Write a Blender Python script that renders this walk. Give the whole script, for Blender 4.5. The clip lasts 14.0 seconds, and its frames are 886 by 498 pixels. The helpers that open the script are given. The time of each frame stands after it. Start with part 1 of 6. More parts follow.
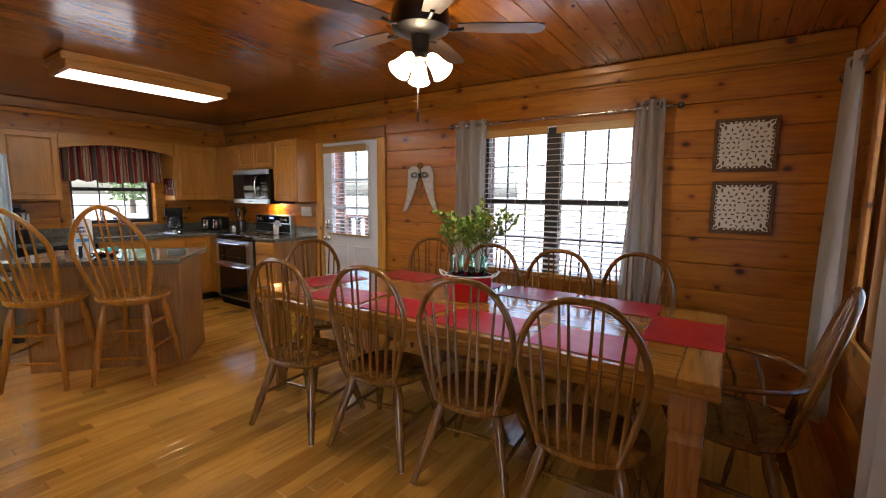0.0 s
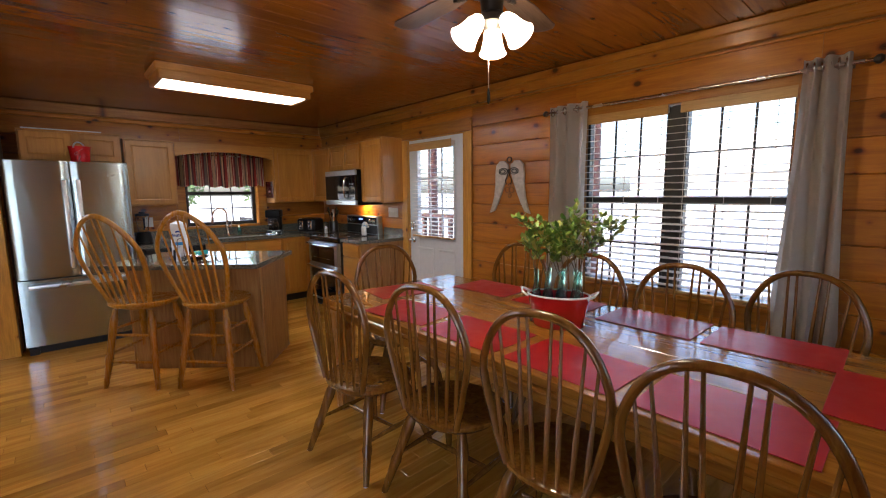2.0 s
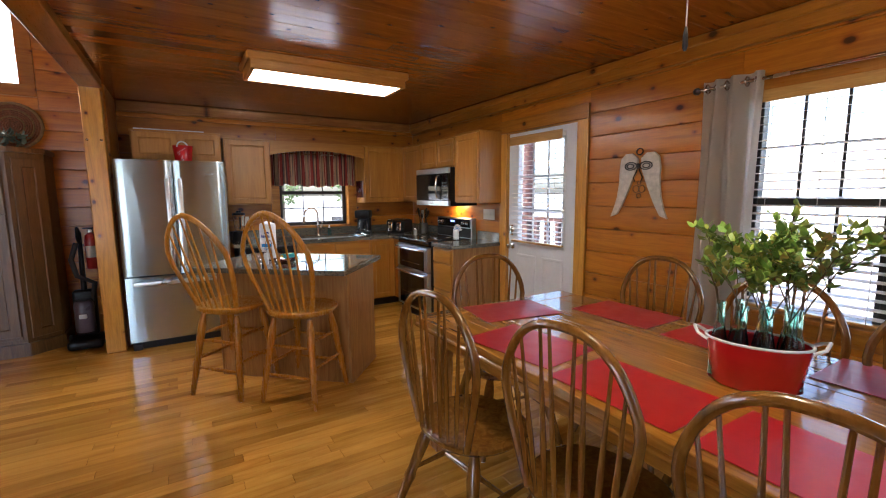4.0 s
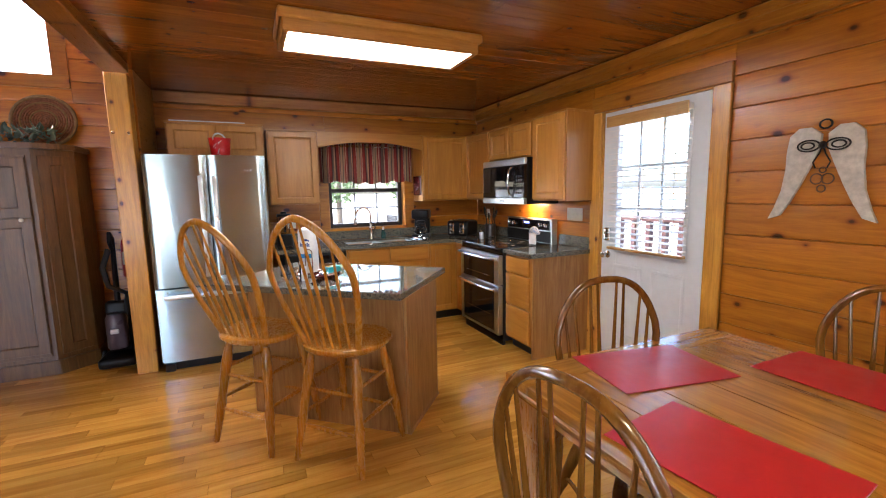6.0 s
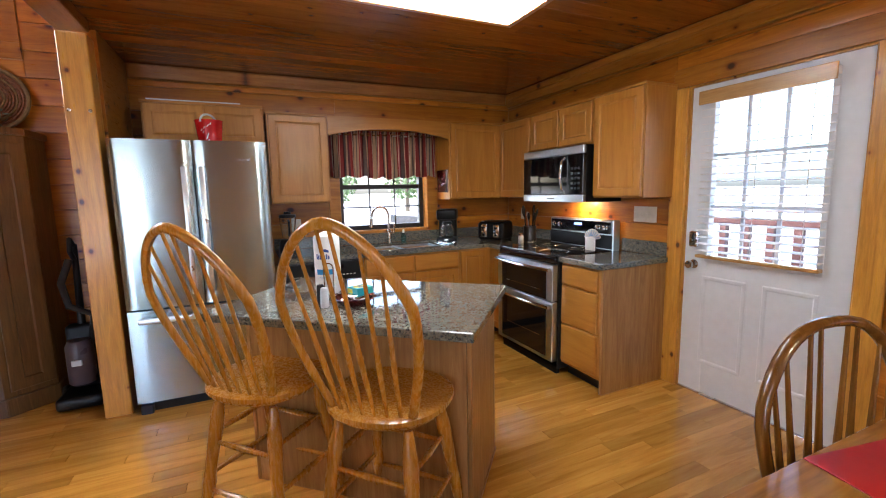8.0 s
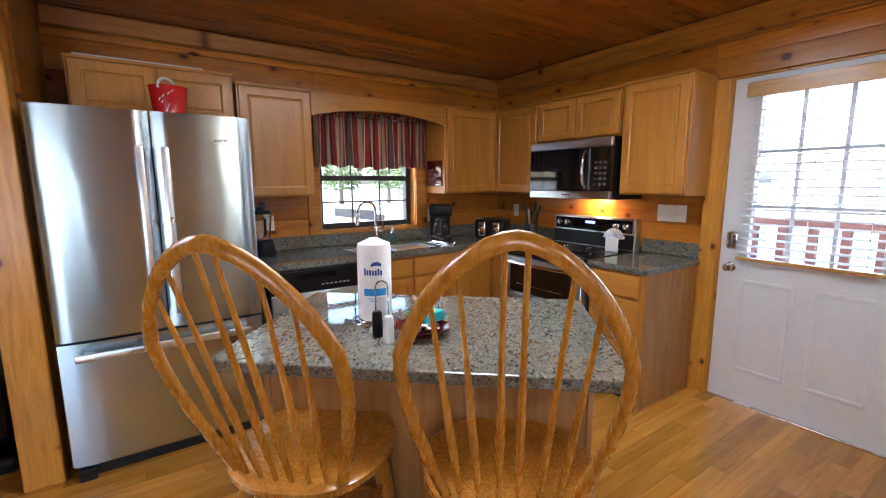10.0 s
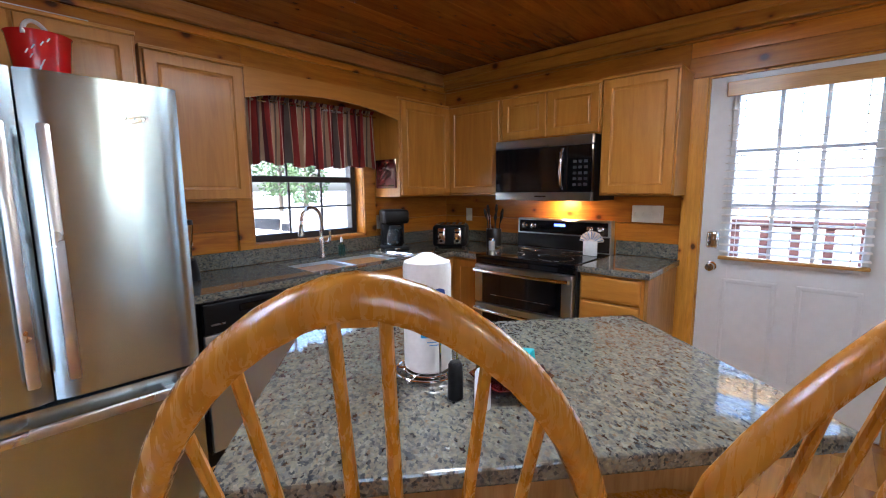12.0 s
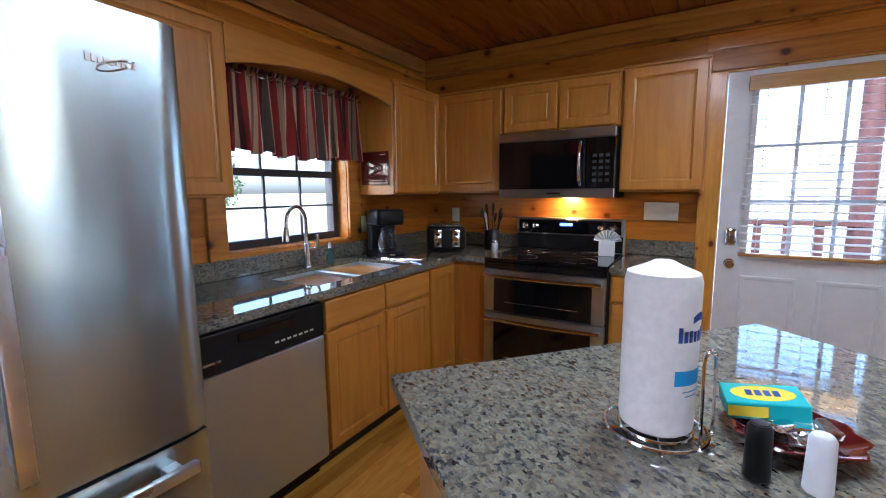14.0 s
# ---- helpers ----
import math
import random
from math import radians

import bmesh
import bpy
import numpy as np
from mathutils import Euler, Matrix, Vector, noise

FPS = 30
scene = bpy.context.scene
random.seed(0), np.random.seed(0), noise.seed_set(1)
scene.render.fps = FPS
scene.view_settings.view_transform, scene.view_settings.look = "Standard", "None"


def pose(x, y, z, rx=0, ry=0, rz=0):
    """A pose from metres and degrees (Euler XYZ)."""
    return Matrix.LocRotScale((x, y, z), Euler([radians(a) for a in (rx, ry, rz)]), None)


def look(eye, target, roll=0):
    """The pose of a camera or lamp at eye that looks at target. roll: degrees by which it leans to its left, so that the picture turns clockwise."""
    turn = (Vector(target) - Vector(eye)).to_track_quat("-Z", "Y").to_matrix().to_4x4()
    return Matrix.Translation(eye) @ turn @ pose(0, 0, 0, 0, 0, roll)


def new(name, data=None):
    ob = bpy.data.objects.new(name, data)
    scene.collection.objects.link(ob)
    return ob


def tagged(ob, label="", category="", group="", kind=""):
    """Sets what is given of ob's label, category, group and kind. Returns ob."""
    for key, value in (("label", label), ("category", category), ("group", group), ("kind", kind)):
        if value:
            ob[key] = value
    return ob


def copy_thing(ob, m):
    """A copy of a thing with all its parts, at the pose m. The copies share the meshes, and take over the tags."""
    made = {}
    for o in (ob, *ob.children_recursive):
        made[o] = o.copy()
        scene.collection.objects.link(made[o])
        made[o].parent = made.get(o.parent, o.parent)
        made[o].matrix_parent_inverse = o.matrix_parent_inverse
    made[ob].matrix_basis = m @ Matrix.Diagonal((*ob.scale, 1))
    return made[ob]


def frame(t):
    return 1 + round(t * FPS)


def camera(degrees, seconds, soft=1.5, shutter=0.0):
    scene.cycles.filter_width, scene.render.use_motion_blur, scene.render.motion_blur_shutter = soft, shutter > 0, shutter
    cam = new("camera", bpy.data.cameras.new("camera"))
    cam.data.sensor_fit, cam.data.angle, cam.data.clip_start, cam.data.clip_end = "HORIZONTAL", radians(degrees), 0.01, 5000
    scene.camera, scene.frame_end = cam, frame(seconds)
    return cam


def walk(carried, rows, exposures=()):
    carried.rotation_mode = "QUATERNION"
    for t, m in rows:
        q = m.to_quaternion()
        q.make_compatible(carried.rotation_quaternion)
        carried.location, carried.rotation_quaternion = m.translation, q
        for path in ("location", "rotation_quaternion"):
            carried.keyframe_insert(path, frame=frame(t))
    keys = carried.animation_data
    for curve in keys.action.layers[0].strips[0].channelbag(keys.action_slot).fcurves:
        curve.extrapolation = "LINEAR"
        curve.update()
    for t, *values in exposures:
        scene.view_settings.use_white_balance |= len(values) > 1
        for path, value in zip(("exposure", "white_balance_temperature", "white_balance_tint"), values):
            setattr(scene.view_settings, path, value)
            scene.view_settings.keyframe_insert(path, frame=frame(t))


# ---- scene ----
cam = camera(91.7, 14.0, soft=1.1)
PATH = [
    (0, (0.143, 1.547, 1.422), (-0.973, 3.188, 1.178), 0.5),
    (0.5, (0.097, 1.65, 1.407), (-1.092, 3.241, 1.165), 0.3),
    (1, (0.073, 1.759, 1.404), (-1.206, 3.278, 1.163), 0.0),
    (1.5, (0.037, 1.881, 1.43), (-1.345, 3.305, 1.176), -0.6),
    (1.7, (0.02, 1.947, 1.427), (-1.406, 3.327, 1.176), -0.7),
    (2, (-0.042, 2.009, 1.445), (-1.514, 3.338, 1.186), -0.6),
    (2.5, (-0.188, 2.064, 1.435), (-1.719, 3.324, 1.179), -0.7),
    (3, (-0.293, 2.102, 1.434), (-1.888, 3.282, 1.181), -0.5),
    (5.5, (-1.15, 2.41, 1.436), (-2.944, 3.255, 1.176), -1.0),
    (6, (-1.352, 2.458, 1.435), (-3.163, 3.264, 1.172), -1.1),
    (6.5, (-1.561, 2.462, 1.42), (-3.375, 3.262, 1.161), -1.1),
    (7, (-1.763, 2.447, 1.418), (-3.573, 3.257, 1.159), -1.1),
    (7.5, (-1.957, 2.461, 1.405), (-3.77, 3.265, 1.147), -1.2),
    (8, (-2.154, 2.444, 1.41), (-3.958, 3.267, 1.145), -1.2),
    (8.2, (-2.271, 2.354, 1.415), (-4.043, 3.236, 1.132), -0.9),
    (10.3, (-2.931, 2.132, 1.425), (-4.541, 3.285, 1.143), -0.4),
    (10.5, (-2.992, 2.137, 1.402), (-4.575, 3.33, 1.136), -0.5),
    (11, (-3.128, 2.104, 1.392), (-4.645, 3.381, 1.132), -0.2),
    (11.5, (-3.331, 2.069, 1.395), (-4.755, 3.445, 1.119), -0.2),
    (12, (-3.523, 2.019, 1.39), (-4.848, 3.492, 1.115), -0.5),
    (12.5, (-3.696, 1.962, 1.382), (-4.927, 3.516, 1.118), -0.3),
    (13, (-3.839, 1.939, 1.354), (-5.024, 3.531, 1.099), -0.3),
    (13.5, (-4.049, 1.945, 1.349), (-5.147, 3.597, 1.089), -0.5),
    (14, (-4.22, 1.965, 1.351), (-5.244, 3.662, 1.087), -0.5),
]
LIGHTNESS = [(0, 2.86, 5950, 10), (3, 2.78, 5800, 10), (5.5, 3.58, 5750, 10), (8, 3.48, 5550, 10), (10.5, 3.42, 5400, 10), (12.5, 3.25, 5120, 10), (14, 3.13, 4970, 10)]
walk(cam, [(t, look(eye, target, roll)) for t, eye, target, roll in PATH], LIGHTNESS)

# ---- world, sun and exposure ----
world = bpy.data.worlds.new("sky")
scene.world = world
world.use_nodes = True
wn = world.node_tree
sky = wn.nodes.new("ShaderNodeTexSky")
sky.sky_type = "NISHITA"
sky.sun_disc = False
sky.sun_elevation = radians(48)
sky.sun_rotation = radians(200)
sky.dust_density = 4.0
wn.nodes["Background"].inputs["Strength"].default_value = 0.15
wn.links.new(sky.outputs["Color"], wn.nodes["Background"].inputs["Color"])
sun = new("sun", bpy.data.lights.new("sun", "SUN"))
sun.data.energy = 1.5
sun.data.angle = radians(10)
sun.data.color = (1.0, 0.95, 0.88)
sun.matrix_basis = look((-2, -30, 34), (-2, 0, 0))

# Fill lamp added in the unseen east window to brighten the living room.
day = new("window_fill_lamp", bpy.data.lights.new("window_fill_lamp", "AREA"))
day.data.shape = "RECTANGLE"
day.data.size, day.data.size_y, day.data.energy, day.data.color = 3.4, 2.1, 3.0, (1.0, 0.97, 0.93)
day.matrix_basis = look((0.69, -0.85, 1.15), (-4.0, -0.85, 1.15))

# ---- materials ----
def nodes_of(name):
    m = bpy.data.materials.new(name)
    m.use_nodes = True
    nt = m.node_tree
    return m, nt, nt.nodes["Principled BSDF"]


def ramp(nt, fac, stops):
    r = nt.nodes.new("ShaderNodeValToRGB")
    els = r.color_ramp.elements
    while len(els) < len(stops):
        els.new(0.5)
    for e, (p, c) in zip(els, stops):
        e.position, e.color = p, (*c, 1)
    nt.links.new(fac, r.inputs["Fac"])
    return r.outputs["Color"]


def mixed(nt, kind, fac, a, b):
    n = nt.nodes.new("ShaderNodeMix")
    n.data_type, n.blend_type = "RGBA", kind
    for sock, v in ((n.inputs["Factor"], fac), (n.inputs["A"], a), (n.inputs["B"], b)):
        if hasattr(v, "links"):
            nt.links.new(v, sock)
        elif isinstance(v, tuple):
            sock.default_value = (*v, 1)
        else:
            sock.default_value = v
    return n.outputs["Result"]


def maths(nt, op, a, b=0.0):
    n = nt.nodes.new("ShaderNodeMath")
    n.operation = op
    for i, v in enumerate((a, b)):
        if hasattr(v, "links"):
            nt.links.new(v, n.inputs[i])
        else:
            n.inputs[i].default_value = v
    return n.outputs[0]


def coords(nt, scale, island=False, shift=37.0):
    """Object coordinates in metres, shifted at random for each object or loose piece."""
    tc = nt.nodes.new("ShaderNodeTexCoord")
    if island:
        rnd = nt.nodes.new("ShaderNodeNewGeometry").outputs["Random Per Island"]
    else:
        rnd = nt.nodes.new("ShaderNodeObjectInfo").outputs["Random"]
    off = nt.nodes.new("ShaderNodeVectorMath")
    off.operation = "MULTIPLY_ADD"
    comb = nt.nodes.new("ShaderNodeCombineXYZ")
    for i in range(3):
        nt.links.new(rnd, comb.inputs[i])
    nt.links.new(comb.outputs[0], off.inputs[0])
    off.inputs[1].default_value = (shift, shift * 0.7, shift * 1.3)
    nt.links.new(tc.outputs["Object"], off.inputs[2])
    mp = nt.nodes.new("ShaderNodeMapping")
    mp.inputs["Scale"].default_value = scale
    nt.links.new(off.outputs[0], mp.inputs["Vector"])
    return mp.outputs[0], rnd


def noise_tex(nt, vec, scale, detail=4.0, rough=0.55, distort=0.0):
    n = nt.nodes.new("ShaderNodeTexNoise")
    n.inputs["Scale"].default_value = scale
    n.inputs["Detail"].default_value = detail
    n.inputs["Roughness"].default_value = rough
    n.inputs["Distortion"].default_value = distort
    nt.links.new(vec, n.inputs["Vector"])
    return n.outputs["Fac"]


def bumped(nt, bsdf, height, strength, distance=0.01):
    b = nt.nodes.new("ShaderNodeBump")
    b.inputs["Strength"].default_value = strength
    b.inputs["Distance"].default_value = distance
    nt.links.new(height, b.inputs["Height"])
    nt.links.new(b.outputs[0], bsdf.inputs["Normal"])


AXIS = {"X": (1.2, 14, 14), "Y": (14, 1.2, 14), "Z": (14, 14, 1.2)}


def wood(name, dark, mid, light, axis="X", rough=0.3, coat=0.3, knots=0.0, vary=0.35, island=False, grain=1.0, bump=0.08, streak=0.45):
    m, nt, bs = nodes_of(name)
    vec, rnd = coords(nt, tuple(v * grain for v in AXIS[axis]), island)
    a = noise_tex(nt, vec, 1.6, 5, 0.6, 1.2)
    col = ramp(nt, a, [(0.28, dark), (0.5, mid), (0.72, light)])
    fine = noise_tex(nt, vec, 9.0, 3, 0.7, 0.3)
    col = mixed(nt, "MULTIPLY", streak, col, ramp(nt, fine, [(0.3, (0.62, 0.55, 0.5)), (0.62, (1, 1, 1))]))
    tone = ramp(nt, rnd, [(0.0, (1 - vary, 1 - vary * 1.08, 1 - vary * 1.15)), (0.5, (0.95, 0.95, 0.95)), (1.0, (1 + vary * 0.5,) * 3)])
    col = mixed(nt, "MULTIPLY", 1.0, col, tone)
    height = fine
    if knots:
        kv, _ = coords(nt, (1, 1, 1), island)
        xyz = nt.nodes.new("ShaderNodeSeparateXYZ")
        nt.links.new(kv, xyz.inputs[0])
        flat = nt.nodes.new("ShaderNodeCombineXYZ")
        along, across = {"X": (0, 2), "Y": (1, 0), "Z": (2, 0)}[axis]
        nt.links.new(maths(nt, "MULTIPLY", xyz.outputs[along], 3.6), flat.inputs[0])
        nt.links.new(maths(nt, "MULTIPLY", maths(nt, "ADD", xyz.outputs[across], xyz.outputs[1] if axis == "Z" else 0.0), 5.0), flat.inputs[1])
        vo = nt.nodes.new("ShaderNodeTexVoronoi")
        vo.voronoi_dimensions = "2D"
        vo.inputs["Scale"].default_value = 1.0
        nt.links.new(flat.outputs[0], vo.inputs["Vector"])
        pick = nt.nodes.new("ShaderNodeSeparateColor")
        nt.links.new(vo.outputs["Color"], pick.inputs[0])
        size = maths(nt, "MULTIPLY", maths(nt, "GREATER_THAN", pick.outputs[0], 0.62), 5.0)
        wob = maths(nt, "ADD", size, maths(nt, "MULTIPLY", pick.outputs[1], knots * 0.75))
        wob = maths(nt, "ADD", wob, vo.outputs["Distance"])
        wob = maths(nt, "ADD", wob, maths(nt, "MULTIPLY", maths(nt, "SUBTRACT", a, 0.5), 0.05))
        ring = ramp(nt, wob, [(0.0, (0.05, 0.018, 0.006)), (knots * 0.66, (0.10, 0.03, 0.008)), (knots * 0.86, (0.52, 0.33, 0.2)), (knots * 1.25, (0.88, 0.8, 0.7)), (knots * 2.2, (1, 1, 1))])
        col = mixed(nt, "MULTIPLY", 0.95, col, ring)
    nt.links.new(col, bs.inputs["Base Color"])
    rr = ramp(nt, fine, [(0.3, (rough * 1.25,) * 3), (0.7, (rough * 0.85,) * 3)])
    nt.links.new(rr, bs.inputs["Roughness"])
    bs.inputs["Coat Weight"].default_value = coat * 0.6
    bs.inputs["Coat Roughness"].default_value = rough * 0.45
    bumped(nt, bs, height, bump, 0.004)
    return m


def plain(name, colour, rough=0.5, metal=0.0, coat=0.0, vary=0.06, scale=18.0, bump=0.02):
    m, nt, bs = nodes_of(name)
    vec, rnd = coords(nt, (1, 1, 1))
    n = noise_tex(nt, vec, scale, 4)
    lo = tuple(c * (1 - vary) for c in colour)
    hi = tuple(min(1, c * (1 + vary)) for c in colour)
    nt.links.new(ramp(nt, n, [(0.3, lo), (0.7, hi)]), bs.inputs["Base Color"])
    nt.links.new(ramp(nt, noise_tex(nt, vec, scale * 0.35, 3), [(0.3, (rough * 0.85,) * 3), (0.7, (min(1, rough * 1.2),) * 3)]), bs.inputs["Roughness"])
    bs.inputs["Metallic"].default_value = metal
    bs.inputs["Coat Weight"].default_value = coat
    if bump:
        bumped(nt, bs, n, bump, 0.003)
    return m


def brushed(name, colour, rough, wave=0.12):
    """Brushed steel: reflections drawn out upright by the grain, slightly wavy sheet."""
    m, nt, bs = nodes_of(name)
    vec, _ = coords(nt, (3, 3, 1.2))
    n = noise_tex(nt, vec, 1.0, 3, 0.6)
    nt.links.new(ramp(nt, n, [(0.3, tuple(c * 0.95 for c in colour)), (0.7, colour)]), bs.inputs["Base Color"])
    nt.links.new(ramp(nt, n, [(0.3, (rough * 0.92,) * 3), (0.7, (rough * 1.08,) * 3)]), bs.inputs["Roughness"])
    bs.inputs["Metallic"].default_value = 1.0
    bs.inputs["Anisotropic"].default_value = 0.75
    bs.inputs["Anisotropic Rotation"].default_value = 0.25
    big, _ = coords(nt, (1.0, 1.0, 0.25))
    bumped(nt, bs, noise_tex(nt, big, 7.0, 1, 0.4, 0.4), wave, 0.02)
    return m


def glass(name, colour=(1, 1, 1), ior=1.45, rough=0.0):
    m, nt, bs = nodes_of(name)
    bs.inputs["Base Color"].default_value = (*colour, 1)
    bs.inputs["Transmission Weight"].default_value = 1.0
    bs.inputs["Roughness"].default_value = rough
    bs.inputs["IOR"].default_value = ior
    return m


def glowing(name, colour, strength):
    m, nt, bs = nodes_of(name)
    bs.inputs["Base Color"].default_value = (0.8, 0.8, 0.78, 1)
    bs.inputs["Emission Color"].default_value = (*colour, 1)
    bs.inputs["Emission Strength"].default_value = strength
    return m


def granite_mat(shift=3.0):
    m, nt, bs = nodes_of("granite")
    vec, _ = coords(nt, (1, 1, 1), shift=shift)
    st, _ = coords(nt, (1.0, 0.55, 1.0), shift=shift)
    warp = nt.nodes.new("ShaderNodeTexNoise")
    warp.inputs["Scale"].default_value = 160.0
    nt.links.new(vec, warp.inputs["Vector"])
    bend = nt.nodes.new("ShaderNodeVectorMath")
    bend.operation = "MULTIPLY_ADD"
    nt.links.new(warp.outputs["Color"], bend.inputs[0])
    bend.inputs[1].default_value = (0.009, 0.009, 0.009)
    nt.links.new(st, bend.inputs[2])
    vo = nt.nodes.new("ShaderNodeTexVoronoi")
    vo.inputs["Scale"].default_value = 165.0
    nt.links.new(bend.outputs[0], vo.inputs["Vector"])
    sep = nt.nodes.new("ShaderNodeSeparateColor")
    nt.links.new(vo.outputs["Color"], sep.inputs[0])
    col = ramp(nt, sep.outputs[0], [(0.0, (0.03, 0.033, 0.036)), (0.12, (0.075, 0.082, 0.088)), (0.32, (0.17, 0.16, 0.125)), (0.55, (0.20, 0.19, 0.145)), (0.75, (0.145, 0.15, 0.14)), (0.9, (0.24, 0.235, 0.20)), (1.0, (0.16, 0.115, 0.07))])
    blot = noise_tex(nt, vec, 55.0, 4, 0.6, 1.0)
    col = mixed(nt, "MULTIPLY", 0.85, col, ramp(nt, blot, [(0.34, (0.42, 0.45, 0.48)), (0.48, (0.9, 0.89, 0.84)), (0.66, (1.25, 1.2, 1.05))]))
    nt.links.new(col, bs.inputs["Base Color"])
    bs.inputs["Roughness"].default_value = 0.045
    bs.inputs["Coat Weight"].default_value = 0.25
    bs.inputs["Coat Roughness"].default_value = 0.03
    return m


def fabric(name, colour, weave=700.0, vary=0.08, sheen=0.2, rough=0.9):
    m, nt, bs = nodes_of(name)
    vec, _ = coords(nt, (1, 1, 1))
    w = noise_tex(nt, vec, weave * 0.35, 2)
    b = noise_tex(nt, vec, 6.0, 4)
    c = mixed(nt, "MULTIPLY", 0.6, ramp(nt, b, [(0.3, tuple(v * (1 - vary) for v in colour)), (0.7, colour)]), ramp(nt, w, [(0.35, (0.8, 0.8, 0.8)), (0.6, (1, 1, 1))]))
    nt.links.new(c, bs.inputs["Base Color"])
    bs.inputs["Roughness"].default_value = rough
    bs.inputs["Sheen Weight"].default_value = sheen
    bumped(nt, bs, w, 0.12, 0.001)
    return m


def stripes_mat():
    """Upright red, wine, tan and grey stripes, laid along the cloth's own u."""
    m, nt, bs = nodes_of("striped_cloth")
    uv = nt.nodes.new("ShaderNodeUVMap")
    sep = nt.nodes.new("ShaderNodeSeparateXYZ")
    nt.links.new(uv.outputs[0], sep.inputs[0])
    fr = maths(nt, "FRACT", maths(nt, "MULTIPLY", sep.outputs[0], 1 / 0.27))
    tan, red, wine, grey, cream = (0.42, 0.29, 0.18), (0.30, 0.038, 0.032), (0.10, 0.018, 0.022), (0.15, 0.11, 0.09), (0.62, 0.50, 0.36)
    r = nt.nodes.new("ShaderNodeValToRGB")
    r.color_ramp.interpolation = "CONSTANT"
    stops = [(0.0, red), (0.14, cream), (0.17, wine), (0.23, tan), (0.36, grey), (0.40, tan), (0.47, red), (0.53, cream), (0.56, red), (0.68, wine), (0.73, grey), (0.84, tan), (0.93, wine)]
    els = r.color_ramp.elements
    while len(els) < len(stops):
        els.new(0.5)
    for e, (p, c) in zip(els, stops):
        e.position, e.color = p, (*c, 1)
    nt.links.new(fr, r.inputs["Fac"])
    vec, _ = coords(nt, (1, 1, 1))
    w = noise_tex(nt, vec, 260.0, 2)
    nt.links.new(mixed(nt, "MULTIPLY", 0.4, r.outputs["Color"], ramp(nt, w, [(0.35, (0.75, 0.75, 0.75)), (0.6, (1, 1, 1))])), bs.inputs["Base Color"])
    bs.inputs["Roughness"].default_value = 0.9
    bs.inputs["Sheen Weight"].default_value = 0.2
    return m


def leaf_mat():
    m, nt, bs = nodes_of("leaf_green")
    rnd = nt.nodes.new("ShaderNodeNewGeometry").outputs["Random Per Island"]
    c = ramp(nt, rnd, [(0.0, (0.10, 0.21, 0.03)), (0.45, (0.20, 0.34, 0.05)), (0.88, (0.38, 0.46, 0.09)), (0.97, (0.50, 0.42, 0.11))])
    nt.links.new(c, bs.inputs["Base Color"])
    bs.inputs["Roughness"].default_value = 0.45
    return m


PINE = wood("pine_board", (0.350, 0.110, 0.006), (0.490, 0.174, 0.009), (0.580, 0.230, 0.014), "X", 0.32, 0.25, knots=0.13, vary=0.20, bump=0.03, streak=0.35)
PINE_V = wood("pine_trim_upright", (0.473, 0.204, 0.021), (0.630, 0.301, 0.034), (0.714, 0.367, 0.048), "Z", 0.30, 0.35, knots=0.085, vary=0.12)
# Level trim: wall pine darkened in its colour for the shade under the ceiling.
PINE_H = wood("pine_trim_level_shaded", (0.290, 0.104, 0.009), (0.400, 0.157, 0.014), (0.480, 0.205, 0.021), "X", 0.30, 0.35, knots=0.13, vary=0.15, streak=0.3)
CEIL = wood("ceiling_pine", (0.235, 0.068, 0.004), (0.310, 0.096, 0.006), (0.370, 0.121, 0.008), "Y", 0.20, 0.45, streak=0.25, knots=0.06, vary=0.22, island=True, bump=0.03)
FLOOR = wood("oak_strip", (0.410, 0.175, 0.021), (0.560, 0.268, 0.037), (0.650, 0.345, 0.058), "Y", 0.15, 0.7, vary=0.32, bump=0.012, streak=0.2, grain=0.6)
FLOOR_I = wood("oak_strip_far", (0.410, 0.175, 0.021), (0.560, 0.268, 0.037), (0.650, 0.345, 0.058), "Y", 0.15, 0.7, vary=0.32, island=True, bump=0.012, streak=0.2, grain=0.6)
MAPLE = wood("maple_upright", (0.405, 0.162, 0.017), (0.475, 0.202, 0.023), (0.525, 0.237, 0.031), "Z", 0.36, 0.3, vary=0.08, bump=0.015, streak=0.15, grain=0.7)
MAPLE_H = wood("maple_level", (0.405, 0.162, 0.017), (0.475, 0.202, 0.023), (0.525, 0.237, 0.031), "X", 0.36, 0.3, vary=0.08, bump=0.015, streak=0.15, grain=0.7)
MAPLE_Y = wood("lamp_box_pine", (0.36, 0.145, 0.018), (0.43, 0.185, 0.025), (0.48, 0.22, 0.033), "Y", 0.36, 0.3, vary=0.08)
OAK_V = wood("oak_panel_upright", (0.290, 0.130, 0.030), (0.410, 0.205, 0.055), (0.500, 0.275, 0.085), "Z", 0.40, 0.2, vary=0.12, grain=1.0, streak=0.35)
STOOL = wood("golden_oak", (0.360, 0.140, 0.012), (0.450, 0.188, 0.017), (0.520, 0.235, 0.025), "Z", 0.26, 0.5, vary=0.08, grain=0.8, streak=0.14, bump=0.02)
CHAIR = wood("brown_oak", (0.110, 0.042, 0.006), (0.180, 0.076, 0.011), (0.260, 0.119, 0.019), "Z", 0.22, 0.55, vary=0.15, grain=1.0, streak=0.2, bump=0.02)
TABLE = wood("table_oak", (0.210, 0.080, 0.009), (0.340, 0.142, 0.016), (0.450, 0.205, 0.026), "X", 0.18, 0.8, vary=0.14, streak=0.25, bump=0.03)
